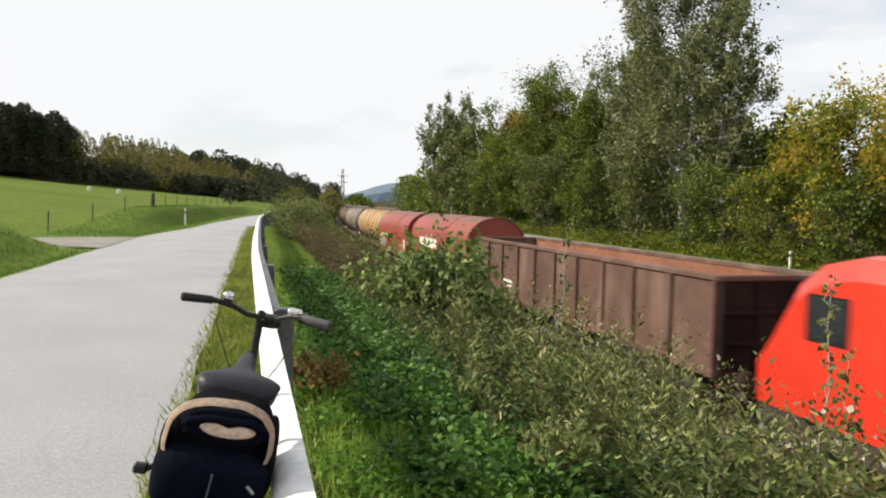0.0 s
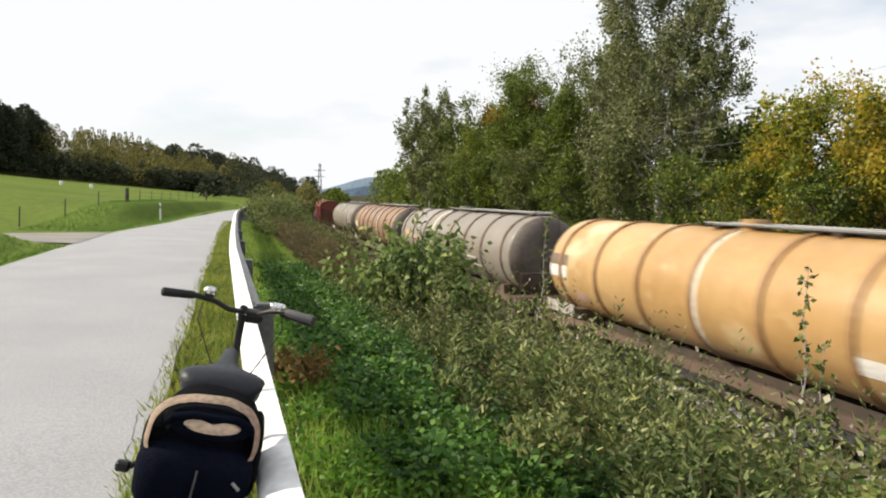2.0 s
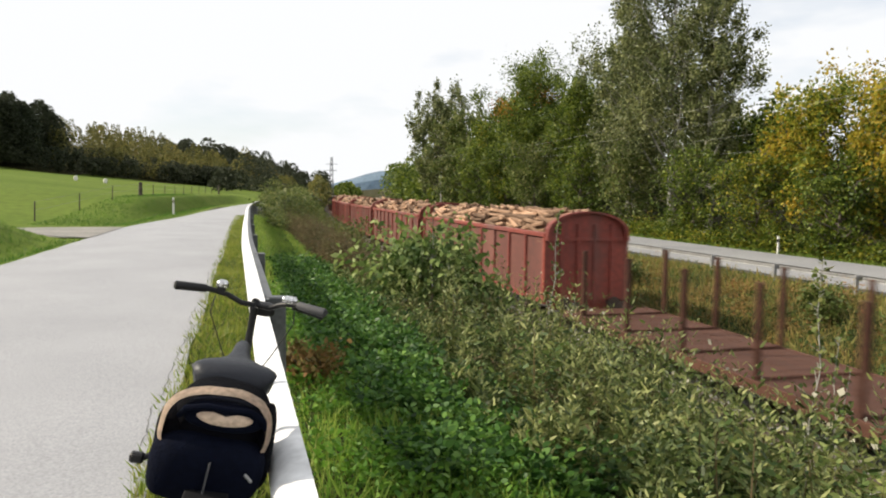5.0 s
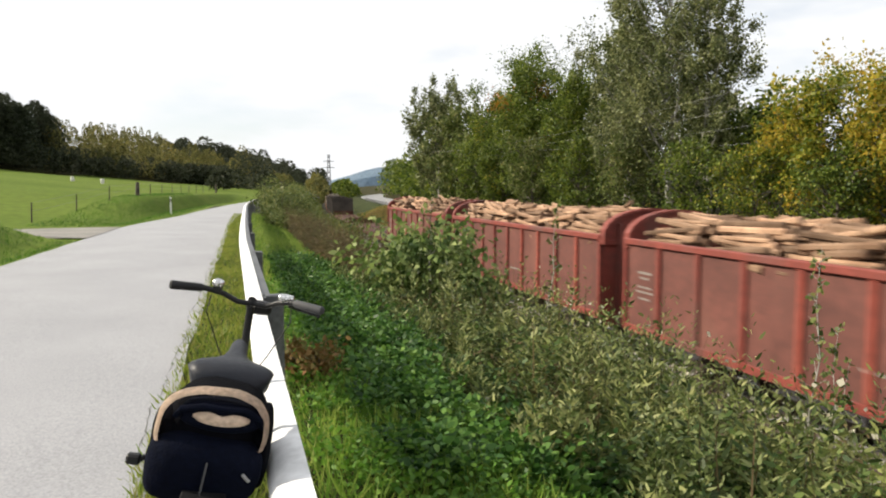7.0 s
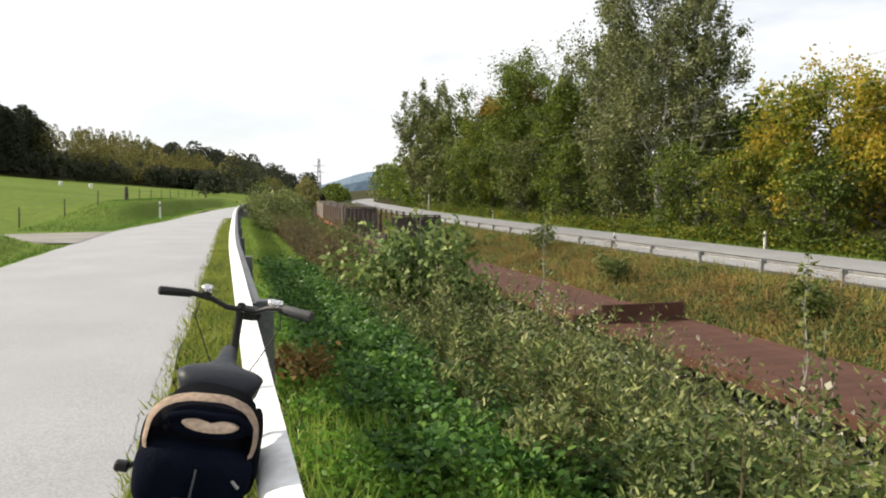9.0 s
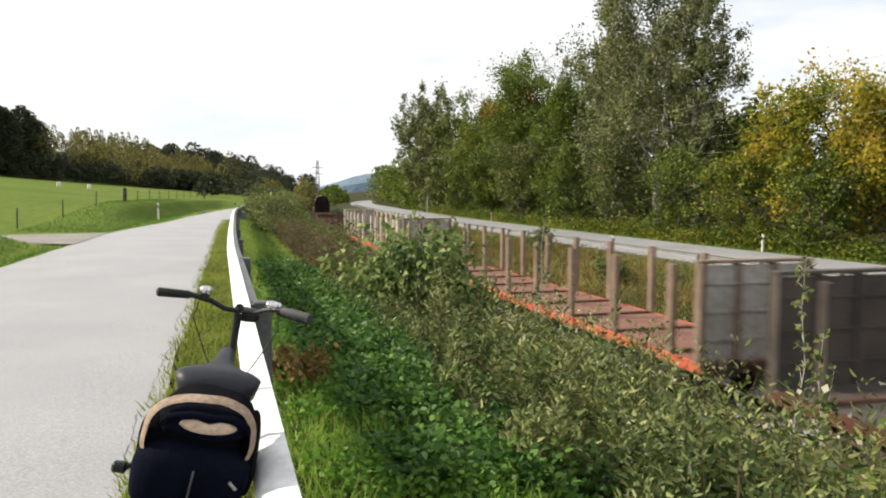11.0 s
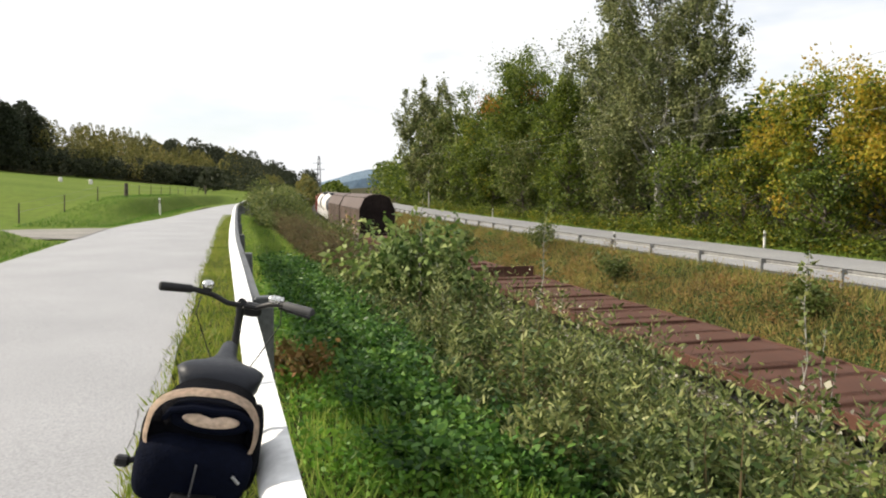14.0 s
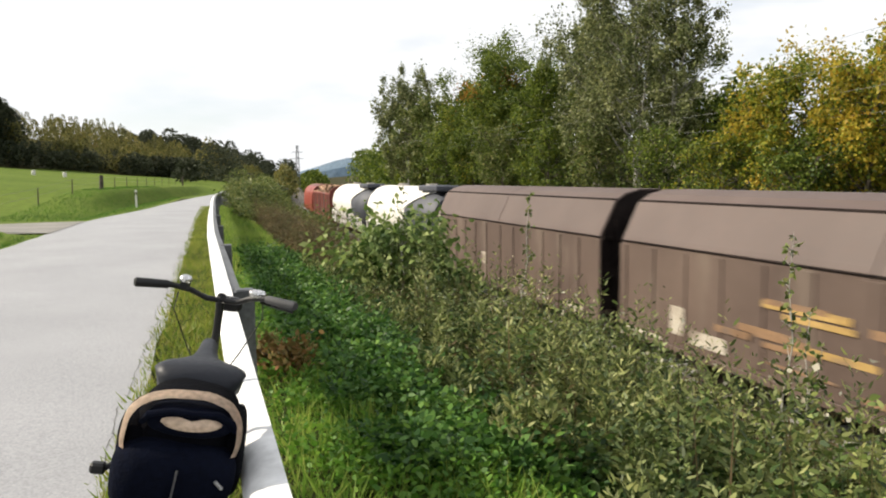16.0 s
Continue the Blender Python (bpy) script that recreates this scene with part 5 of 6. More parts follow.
herbs("cutting_green_leaves", 18, 620, 14.4, 19.4, 8, 110, lambda u, y: 1.5 * max(lumpy(u, y, 8, 0.3) - 0.2, 0), 50, 0.13, 0.45, L["bramble"], "green shrubs on the cutting with small leaves", 1.3, 0.3, None, 0.35)
herbs("wood_edge_leaves", 19, 1250, 30.4, 36, 18, 190, lambda u, y: 2.7 * max(lumpy(u, y, 2, 0.3) - 0.05, 0.15), 50, 0.28, 0.6, L["green"], "dense green wood-edge shrubs with dark leaves", 1.1, 0.3, None, 0.5, lambda u, y: lumpy(u, y, 2, 0.3) < 0.4)
herbs("wood_edge_yellow_leaves", 20, 260, 30.2, 32.5, 30, 150, lambda u, y: 2.6 * max(lumpy(u, y, 14, 0.4) - 0.1, 0.1), 46, 0.24, 0.6, L["autumn"], "yellowing wood-edge saplings with bright leaves", 1.2, 0.3, None, 0.4)


def limb_cloud(rng, tips, n, spread):
    """Leaf places round the ends of limbs."""
    i = rng.integers(0, len(tips), n)
    p = tips[i] + rng.normal(0, 1, (n, 3)) * spread[i][:, None]
    return p


def shrub(name, label, u, y, w, h, leaf, nleaf, material, seed, stems=9, fold=0.6):
    rng = np.random.default_rng(seed)
    t = empty(name, label, "shrub")
    root = at(u, y)
    t.location = root
    tips = []
    for k in range(stems):
        a = rng.uniform(0, 6.28)
        r = w * 0.5 * rng.uniform(0.2, 0.95)
        top = np.array([math.cos(a) * r, math.sin(a) * r, h * rng.uniform(0.55, 1.0) * (1 - 0.25 * (r / w))])
        pts = [np.array([rng.normal(0, 0.06), rng.normal(0, 0.06), -0.05])]
        for j in range(1, 5):
            f = j / 4
            pts.append(top * np.array([f ** 1.3, f ** 1.3, f ** 0.85]) + rng.normal(0, 0.03, 3))
            if j > 1:
                for _ in range(3):
                    tips.append(pts[-1] + rng.normal(0, 0.13 * w, 3) * (1, 1, 0.7))
        part("stem", T(pts, [0.02, 0.016, 0.012, 0.008, 0.004], 5), M["bark"], t)
    tips = np.array(tips)
    tips[:, 2] = np.maximum(tips[:, 2], 0.12)
    p = limb_cloud(rng, tips, nleaf, np.full(len(tips), 0.085 * w))
    p[:, 2] = np.maximum(p[:, 2], 0.03)
    ax = p * (0.6, 0.6, 0.0) + rng.normal(0, 0.6, (nleaf, 3)) + (0, 0, -0.35)
    cards("foliage", p, ax, leaf * rng.uniform(0.6, 1.3, nleaf), 0.62, material, t, 0.15, rng)
    return t


shrub("elder_bush", "leafy light green bush on the bank", 3.2, 13.8, 2.6, 1.85, 0.155, 4300, L["elder"], 31, 18)
shrub("elder_bush", "leafy light green bush on the bank", 4.0, 12.8, 1.6, 1.45, 0.15, 1500, L["elder"], 32, 8)
shrub("dry_tussock", "brown dried plant tussock in the grass", 0.5, 6.0, 0.5, 0.34, 0.06, 900, L["rust"], 33, 12)
for k, (u, y, w, h) in enumerate(((3.9, 27, 2.0, 1.8), (2.0, 38, 2.4, 2.3), (3.2, 47, 2.6, 2.6), (1.5, 52, 2.2, 2.4), (4.3, 34, 1.7, 1.5), (16.8, 30, 1.6, 1.5), (17.5, 19, 1.5, 1.3), (18.2, 42, 2.2, 1.9), (16.4, 52, 2, 1.7))):
    shrub("bank_bush", "small green bush among weeds on the bank", u, y, w, h, 0.13, 1600, L["bush" if k % 3 else "willow"], 40 + k, 9)


def sapling(u, y, h, seed, nleaf=60, leaf=0.07):
    """A thin lone shoot with sparse leaves."""
    rng = np.random.default_rng(seed)
    t = empty("sapling", "thin upright shoot with sparse round leaves", "sapling", "thin shoots on the bank")
    t.location = at(u, y)
    pts = [np.array([0, 0, -0.05])]
    for j in range(1, 7):
        pts.append(np.array([rng.normal(0, 0.03) + 0.02 * j, rng.normal(0, 0.03), h * j / 6]))
    bm = bmesh.new()
    tube(bm, pts, [0.012, 0.011, 0.009, 0.008, 0.006, 0.004, 0.002], 5)
    P, A = [], []
    for k in range(nleaf // 4):
        f = rng.uniform(0.35, 1.0)
        i = min(int(f * 6), 5)
        p0 = pts[i] + (pts[i + 1] - pts[i]) * (f * 6 - i)
        a = rng.uniform(0, 6.28)
        q = p0 + np.array([math.cos(a), math.sin(a), 0.7]) * rng.uniform(0.08, 0.26) * (1.2 - f)
        tube(bm, [p0, q], [0.004, 0.002], 4)
        for _ in range(4):
            P.append(p0 + (q - p0) * rng.uniform(0.4, 1.05)), A.append(rng.normal(0, 1, 3) + (0, 0, -0.3))
    part("stem", bm, M["bark_pale"], t)
    cards("foliage", np.array(P), np.array(A), leaf * rng.uniform(0.6, 1.2, len(P)), 0.75, L["bush"], t, 0.1, rng)


for k, (u, y, h) in enumerate(((3.9, 9.0, 2.75), (4.3, 9.2, 1.8), (4.6, 5.1, 2.85), (4.9, 5.2, 2.3), (4.4, 4.6, 1.9), (3.2, 12.8, 2.6), (5.2, 10.6, 1.6), (5.0, 7.2, 1.3), (5.4, 6.2, 1.4), (4.9, 8.2, 1.2))):
    sapling(u, y, h, 60 + k, 150 if k in (0, 2, 5) else 90, 0.062)


def seed_heads(n, seed):
    """Pale fluffy seed heads and late blossoms that catch the light above the thicket."""
    rng = np.random.default_rng(seed)
    P = []
    for _ in range(n):
        u, y = rng.uniform(3.6, 6.0), rng.uniform(3.0, 12.0)
        P.append(np.array(at(u, y)) + (0, 0, thicket(u, y) * rng.uniform(0.85, 1.15) + 0.1))
    P = np.array(P)
    stuff(cards("seed_heads", P, rng.normal(0, 1, (n, 3)), rng.uniform(0.03, 0.07, n), 0.8, L["pale"], None, 0.2, rng), "pale fluffy seed heads on the thicket", "weeds")


seed_heads(170, 77)

# ---- trees ----


def tree(name, label, u, y, top, w, bare, leaf, nleaf, material, bark, seed, lean=0.0, upright=0.5, second=None, group="", full=0.8):
    """A trunk with limbs and twigs that carry leaf clumps; top: height of the crown's tip, w: crown width, bare: clear trunk."""
    rng = np.random.default_rng(seed)
    t = empty(name, label, "tree", group)
    root = at(u, y)
    t.location = root
    h = top - root.z
    bm = bmesh.new()
    n = 9
    trunk = [np.array([lean * h * (j / n) ** 1.5 + rng.normal(0, 0.012 * h) * (j > 0), rng.normal(0, 0.012 * h) * (j > 0), h * 0.94 * j / n - 0.15 * (j == 0)]) for j in range(n + 1)]
    r0 = 0.013 * h + 0.05
    tube(bm, trunk, [r0 * (1 - 0.93 * j / n) + 0.01 for j in range(n + 1)], 8)
    part("trunk", bm, bark, t)
    tips, rad = [], []
    nl = 34 if full < 0.7 else 30
    for k in range(nl):
        bm = bmesh.new()
        f = bare + (0.97 - bare) * (k + rng.uniform(0, 1)) / nl
        i = min(int(f * n), n - 1)
        p0 = trunk[i] + (trunk[i + 1] - trunk[i]) * (f * n - i)
        a = k * 2.4 + rng.uniform(-0.5, 0.5)
        g = (f - bare) / (1 - bare)
        reach = 0.5 * w * (math.sin(math.pi * min(0.12 + full * g, 1)) ** 0.7) * rng.uniform(0.6, 1.12)
        rise = reach * (upright + rng.uniform(-0.15, 0.35))
        p2 = p0 + np.array([math.cos(a) * reach, math.sin(a) * reach, rise])
        p1 = (p0 + p2) / 2 + np.array([0, 0, -0.1 * reach])
        tube(bm, [p0, p1, p2], [r0 * (1 - f) * 0.5 + 0.02, r0 * (1 - f) * 0.3 + 0.015, 0.012], 5)
        for q in (0.35, 0.55, 0.72, 0.86, 1.0, 1.0):
            c = p0 + (p2 - p0) * q
            e = c + rng.normal(0, 1, 3) * (0.085 * w, 0.085 * w, 0.06 * w) + (0, 0, 0.03 * w * upright)
            tube(bm, [c, e], [0.02, 0.008], 4)
            tips.append(e)
            rad.append((rng.uniform(0.024, 0.05) if upright > 0.8 else rng.uniform(0.036, 0.064)) * w)
        part("limb", bm, bark, t)
    tips, rad = np.array(tips), np.array(rad)
    wt = rng.uniform(0.2, 1, len(tips))
    i = rng.choice(len(tips), nleaf, p=wt / wt.sum())
    p = tips[i] + rng.normal(0, 1, (nleaf, 3)) * rad[i][:, None] * (1.15 - 0.3 * upright, 1.15 - 0.3 * upright, 0.7 + 0.75 * upright)
    ax = rng.normal(0, 1, (nleaf, 3)) + (0, 0, -0.4)
    size = leaf * rng.uniform(0.6, 1.4, nleaf)
    if second is None:
        cards("crown", p, ax, size, 0.75, material, t, 0.15, rng)
    else:
        pick = rng.uniform(0, 1, len(tips))[i] < second[1]
        cards("crown", p[~pick], ax[~pick], size[~pick], 0.75, material, t, 0.15, rng)
        tagged(cards("crown", p[pick], ax[pick], size[pick], 0.75, second[0], t, 0.15, rng), "turning autumn foliage")
    return t


aspen_label = "tall grey-green aspen with pale trunk and ragged crown"
tree("aspen_tree", aspen_label, 34.5, 55.0, 20.8, 13.4, 0.16, 0.22, 50000, L["aspen"], M["bark_pale"], 101, 0.0, 1.15, None, "", 0.60)
tree("aspen_tree", aspen_label, 35.5, 63.5, 15.5, 8.5, 0.2, 0.23, 20000, L["aspen"], M["bark_pale"], 102, -0.02, 1.0, None, "", 0.65)
tree("aspen_tree", aspen_label, 35.0, 50.5, 15.0, 6.5, 0.2, 0.21, 17000, L["aspen"], M["bark_pale"], 103, 0.03, 1.0, None, "", 0.65)
tree("aspen_tree", aspen_label, 38.5, 70.0, 17.0, 8.0, 0.2, 0.28, 10000, L["aspen"], M["bark_pale"], 104, 0.0, 0.8)
tree("oak_tree", "broad green deciduous tree with first orange leaves", 35.5, 89.0, 16.9, 14.0, 0.08, 0.27, 36000, L["green"], M["bark"], 105, 0.0, 0.45, (L["orange"], 0.045))
tree("oak_tree", "broad green deciduous tree turning slightly yellow", 34.0, 101.0, 14.6, 10.0, 0.06, 0.29, 24000, L["green"], M["bark"], 106, 0.0, 0.5, (L["autumn"], 0.12))
tree("oak_tree", "mid-green deciduous tree at the wood edge", 36.0, 78.0, 14.0, 8.0, 0.1, 0.27, 17000, L["green"], M["bark"], 107, 0.0, 0.5)
tree("willow_tree", "grey-green willow with drooping crown", 32.0, 146.0, 17.6, 12.0, 0.12, 0.42, 19000, L["aspen"], M["bark"], 108, -0.02, 1.1, None, "", 0.65)
tree("willow_tree", "grey-green willow with drooping crown", 32.5, 124.0, 14.5, 10.0, 0.05, 0.45, 10000, L["willow"], M["bark"], 109, 0.0, 0.5)
tree("maple_tree", "autumn maple with yellow and green leaves", 34.0, 37.5, 7.9, 7.4, 0.1, 0.22, 13000, L["autumn"], M["bark"], 110, 0.0, 0.55, (L["yellow"], 0.3))
tree("maple_tree", "autumn maple with yellow and green leaves", 34.5, 31.5, 8.0, 6.8, 0.12, 0.21, 13000, L["autumn"], M["bark"], 111, 0.0, 0.6, (L["yellow"], 0.52))
tree("maple_tree", "autumn maple with yellow and green leaves", 36.0, 26.5, 8.3, 6.8, 0.1, 0.22, 10000, L["autumn"], M["bark"], 112, 0.0, 0.6, (L["orange"], 0.1))
tree("maple_tree", "yellow-green young maple at the wood edge", 31.8, 40.5, 4.2, 5.0, 0.03, 0.18, 6500, L["autumn"], M["bark"], 113, 0.0, 0.45, (L["green"], 0.4))
tree("hazel_tree", "bushy green hazel at the wood edge", 31.8, 33.5, 3.4, 4.4, 0.03, 0.18, 5000, L["green"], M["bark"], 114, 0.0, 0.45)
tree("hazel_tree", "bushy green hazel at the wood edge", 32.5, 48.5, 4.5, 5.0, 0.04, 0.2, 5000, L["green"], M["bark"], 115, 0.0, 0.45)
tree("hazel_tree", "bushy green hazel at the wood edge", 32.5, 58.5, 5.5, 5.5, 0.04, 0.22, 5000, L["willow"], M["bark"], 116, 0.0, 0.5)
tree("hazel_tree", "bushy green hazel at the wood edge", 32.8, 69.5, 6.5, 6.0, 0.04, 0.24, 5000, L["green"], M["bark"], 117, 0.0, 0.5)
tree("hazel_tree", "bushy green hazel at the wood edge", 32.5, 83.0, 7.5, 6.5, 0.04, 0.26, 5000, L["willow"], M["bark"], 118, 0.0, 0.5)
tree("hazel_tree", "bushy green hazel at the wood edge", 32.3, 110.0, 9.0, 7.5, 0.04, 0.34, 5000, L["green"], M["bark"], 119, 0.0, 0.5)
rngb = random.Random(5)
for k in range(16):
    yb = 24 + 8.5 * k
    tree("birch_tree", "slender wood tree behind the roadside trees", 42 + rngb.uniform(-2, 5), yb, (7.5 if yb < 62 else 12.5) + rngb.uniform(-1.5, 1.5), 7.0, 0.3, 0.34, 4500,
         L[("green", "aspen", "autumn", "green")[k % 4]], M["bark"], 130 + k, 0.0, 0.6, None, "wood behind the road")


def far_wood(name, label, spots, material, leaf, per, seed, point=0.0):
    """Many distant trees as one mass: trunks are lost in shade, crowns are leaf clumps."""
    rng = np.random.default_rng(seed)
    P, A, S = [], [], []
    for u, y, h, w in spots:
        root = np.array(at(u, y))
        m = per
        f = rng.uniform(0.04, 1, m) ** 0.8
        r = 0.5 * w * np.sin(np.pi * np.clip(0.16 + 0.8 * f, 0, 1)) ** 0.8 * rng.uniform(0.35, 1.0, m) ** 0.5 * (1 - point * f)
        a = rng.uniform(0, 6.28, m)
        lump = 1 + 0.25 * np.sin(a * 3 + f * 9 + u)
        P.append(root + np.stack([np.cos(a) * r * lump, np.sin(a) * r * lump, f * h], 1))
        A.append(np.stack([np.cos(a), np.sin(a), rng.uniform(-0.6, 0.8, m)], 1) + rng.normal(0, 0.5, (m, 3)))
        S.append(leaf * rng.uniform(0.6, 1.4, m))
    stuff(cards(name, np.concatenate(P), np.concatenate(A), np.concatenate(S), 0.8, material, None, 0.15, rng), label, "woodland")


rw = random.Random(8)
dark, mid, back, right, lane, tall = [], [], [], [], [], []
for k in range(900):
    u = -rw.uniform(9, 210)
    a = -u - 4.75
    edge = 205 - 0.55 * (a - 40) if a > 22 else 226 + (22 - a) * 2
    y = edge + rw.uniform(0, 1) ** 1.4 * 190
    far_left = u < -66 and y < 225
    # front rows get the dark leaves: shade at the wood's foot, by colour
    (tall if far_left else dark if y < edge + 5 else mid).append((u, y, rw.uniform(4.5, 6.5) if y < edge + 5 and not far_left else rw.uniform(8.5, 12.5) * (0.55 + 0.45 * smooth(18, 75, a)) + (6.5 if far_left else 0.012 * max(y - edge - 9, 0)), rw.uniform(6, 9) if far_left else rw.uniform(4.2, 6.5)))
for k in range(30):
    tall.append((-rw.uniform(60, 88), rw.uniform(196, 222), rw.uniform(13.5, 17), rw.uniform(7, 10)))
for k in range(80):
    dark.append((-rw.uniform(8, 60), 224 + rw.uniform(-5, 14), rw.uniform(4, 6), 6))
for k in range(110):
    u = rw.uniform(-90, 8)
    back.append((u if not -7 < u < 2 else u - 12, rw.uniform(420, 700), rw.uniform(11.5, 17.5) - 0.09 * max(-u - 20, 0), 11))
for k in range(110):
    yr = 150 + 330 * rw.random() ** 1.3
    right.append((rw.uniform(31, 52) + road_swing(yr), yr, rw.uniform(10, 15), rw.uniform(7, 10)))
# low dark trees added to stand for the shade inside the wood
deep = [(rw.uniform(46, 72), rw.uniform(10, 160), rw.uniform(5, 8), rw.uniform(6, 9)) for k in range(120)]
for k in range(30):
    right.append((rw.uniform(15.5, 19.5), rw.uniform(265, 430), rw.uniform(4, 8), rw.uniform(5, 8)))
for k in range(26):
    (lane if k % 2 else dark).append((rw.uniform(5.5, 8.0) if k % 2 else rw.uniform(-12, -4), rw.uniform(150, 300), rw.uniform(5, 8.5) if k % 2 else rw.uniform(3, 5), rw.uniform(4, 6.5)))
for k in range(22):
    (dark if k % 3 else mid).append((rw.uniform(-17, -8), rw.uniform(208, 270), rw.uniform(8, 12), rw.uniform(5, 8)))
far_wood("dark_wood", "wood at the meadow's far edge with shade in its dark leaves", dark, L["conifer_shade"], 0.55, 480, 201)
far_wood("tall_dark_wood", "tall dark trees above the meadow", tall, L["conifer_shade"], 0.6, 1150, 206)
far_wood("hill_wood", "olive and yellowing mixed wood on the hillside", mid, L["wood"], 0.5, 330, 202, 0.55)
far_wood("distant_wood", "distant dark woods along the valley", back, L["conifer_shade"], 1.2, 330, 203)
far_wood("roadside_wood", "green woods along the main road in the distance", right, L["green"], 0.85, 300, 204)
far_wood("deep_wood", "added low dark trees for the wood's interior shade", deep, L["conifer_shade"], 0.6, 260, 207)
far_wood("lane_wood", "olive trees beside the lane in the distance", lane, L["wood"], 0.6, 380, 205)

# ---- the bicycle, leaning on the guard rail ----


def wheel_of(bike, y, r=0.335):
    n, m = 36, 8
    bm = bmesh.new()
    R = [[bm.verts.new(((0.021 * math.cos(2 * math.pi * j / m)), y + (r + 0.021 * math.sin(2 * math.pi * j / m)) * math.cos(2 * math.pi * k / n), 0.356 + (r + 0.021 * math.sin(2 * math.pi * j / m)) * math.sin(2 * math.pi * k / n))) for j in range(m)] for k in range(n)]
    for k in range(n):
        for j in range(m):
            bm.faces.new((R[k][j], R[k][(j + 1) % m], R[(k + 1) % n][(j + 1) % m], R[(k + 1) % n][j]))
    w = part("wheel", bm, M["rubber"], bike, "bicycle wheel with black tyre", smooth=True)
    bm = bmesh.new()
    ring = [[bm.verts.new((a, y + b * math.cos(2 * math.pi * k / n), 0.356 + b * math.sin(2 * math.pi * k / n))) for a, b in ((-0.012, r - 0.016), (0.012, r - 0.016), (0.008, r - 0.032), (-0.008, r - 0.032))] for k in range(n)]
    for k in range(n):
        for j in range(4):
            bm.faces.new((ring[k][j], ring[k][(j + 1) % 4], ring[(k + 1) % n][(j + 1) % 4], ring[(k + 1) % n][j]))
    part("rim", bm, M["chrome"], w)
    for k in range(18):
        bm = bmesh.new()
        a = 2 * math.pi * k / 18
        tube(bm, [(0.02 * (-1) ** k, y + 0.02 * math.cos(a + 1.2), 0.356 + 0.02 * math.sin(a + 1.2)), (0, y + (r - 0.02) * math.cos(a), 0.356 + (r - 0.02) * math.sin(a))], 0.0012, 3)
        part("spoke", bm, M["chrome"], w)
    part("hub", T([(-0.05, y, 0.356), (0.05, y, 0.356)], 0.022, 10), M["chrome"], w)
    bm = bmesh.new()
    rows = []
    for k in range(15):
        a = math.pi * (0.08 + 0.98 * k / 14) if y < 0.5 else math.pi * (0.12 + 0.7 * k / 14)
        rows.append([bm.verts.new((x, y - (r + 0.045 - abs(x) * 0.5) * math.cos(a) * (1 if y < 0.5 else -1), 0.356 + (r + 0.045 - abs(x) * 0.5) * math.sin(a))) for x in (-0.03, -0.015, 0.015, 0.03)])
    for p, q in zip(rows, rows[1:]):
        for j in range(3):
            bm.faces.new((p[j], p[j + 1], q[j + 1], q[j]))
    bmesh.ops.solidify(bm, geom=bm.faces[:], thickness=0.003)
    part("mudguard", bm, M["plastic_black"], bike)


def cushion(bm, cx, cy, cz, sx, sy, sz, power=0.6, seg=20, rings=12, top=1.0):
    """A rounded box by a superellipsoid."""
    def c(v):
        return math.copysign(abs(v) ** power, v)
    rows = []
    for i in range(rings + 1):
        a = -math.pi / 2 + math.pi * i / rings
        rows.append([bm.verts.new((cx + sx * c(math.cos(a)) * c(math.cos(2 * math.pi * k / seg)) * (1 + (top - 1) * (i / rings)),
                                   cy + sy * c(math.cos(a)) * c(math.sin(2 * math.pi * k / seg)), cz + sz * c(math.sin(a)))) for k in range(seg)])
    for p, q in zip(rows, rows[1:]):
        for k in range(seg):
            bm.faces.new((p[k], p[(k + 1) % seg], q[(k + 1) % seg], q[k]))
    bmesh.ops.remove_doubles(bm, verts=bm.verts, dist=1e-5)


def make_bicycle():
    b = empty("bicycle", "dark city bicycle with rear bag leaning on the guard rail", "bicycle")
    b.matrix_basis = pose(BIKE[0], BIKE[1], 0.0, 0, BIKE[2], BIKE[3])
    wheel_of(b, 0.0)
    wheel_of(b, 1.06)
    for name, pts, r in (("down_tube", [(0, 0.90, 0.72), (0, 0.45, 0.30)], 0.019), ("top_tube", [(0, 0.885, 0.80), (0, 0.33, 0.52)], 0.016), ("seat_tube", [(0, 0.45, 0.29), (0, 0.30, 0.74)], 0.017),
                         ("head_tube", [(0, 0.925, 0.68), (0, 0.87, 0.86)], 0.022)):
        part(name, T(pts, r, 10), M["bike_frame"], b, smooth=True)
    for s in (-1, 1):
        part("chain_stay", T([(0.02 * s, 0.44, 0.29), (0.06 * s, 0.0, 0.356)], 0.01, 8), M["bike_frame"], b)
        part("seat_stay", T([(0.02 * s, 0.33, 0.64), (0.06 * s, 0.0, 0.356)], 0.009, 8), M["bike_frame"], b)
        part("fork_blade", T([(0.035 * s, 0.935, 0.66), (0.055 * s, 1.0, 0.45), (0.055 * s, 1.06, 0.356)], 0.012, 8), M["bike_frame"], b)
        part("pedal", B(min(0.09 * s, 0.19 * s), max(0.09 * s, 0.19 * s), 0.42 + 0.15 * s, 0.51 + 0.15 * s, 0.27, 0.295, 0.006), M["plastic_black"], b)
        part("crank", T([(0.07 * s, 0.45, 0.28), (0.08 * s, 0.465 + 0.15 * s, 0.28)], 0.011, 8), M["chrome"], b)
    part("chain_ring", T([(0.045, 0.45, 0.28), (0.05, 0.45, 0.28)], 0.09, 20), M["chrome"], b)
    part("stem", T([(0, 0.875, 0.84), (0, 0.845, 1.0), (0, 0.825, 1.085), (0, 0.86, 1.105)], [0.017, 0.015, 0.016, 0.018], 10), M["plastic_black"], b, smooth=True)
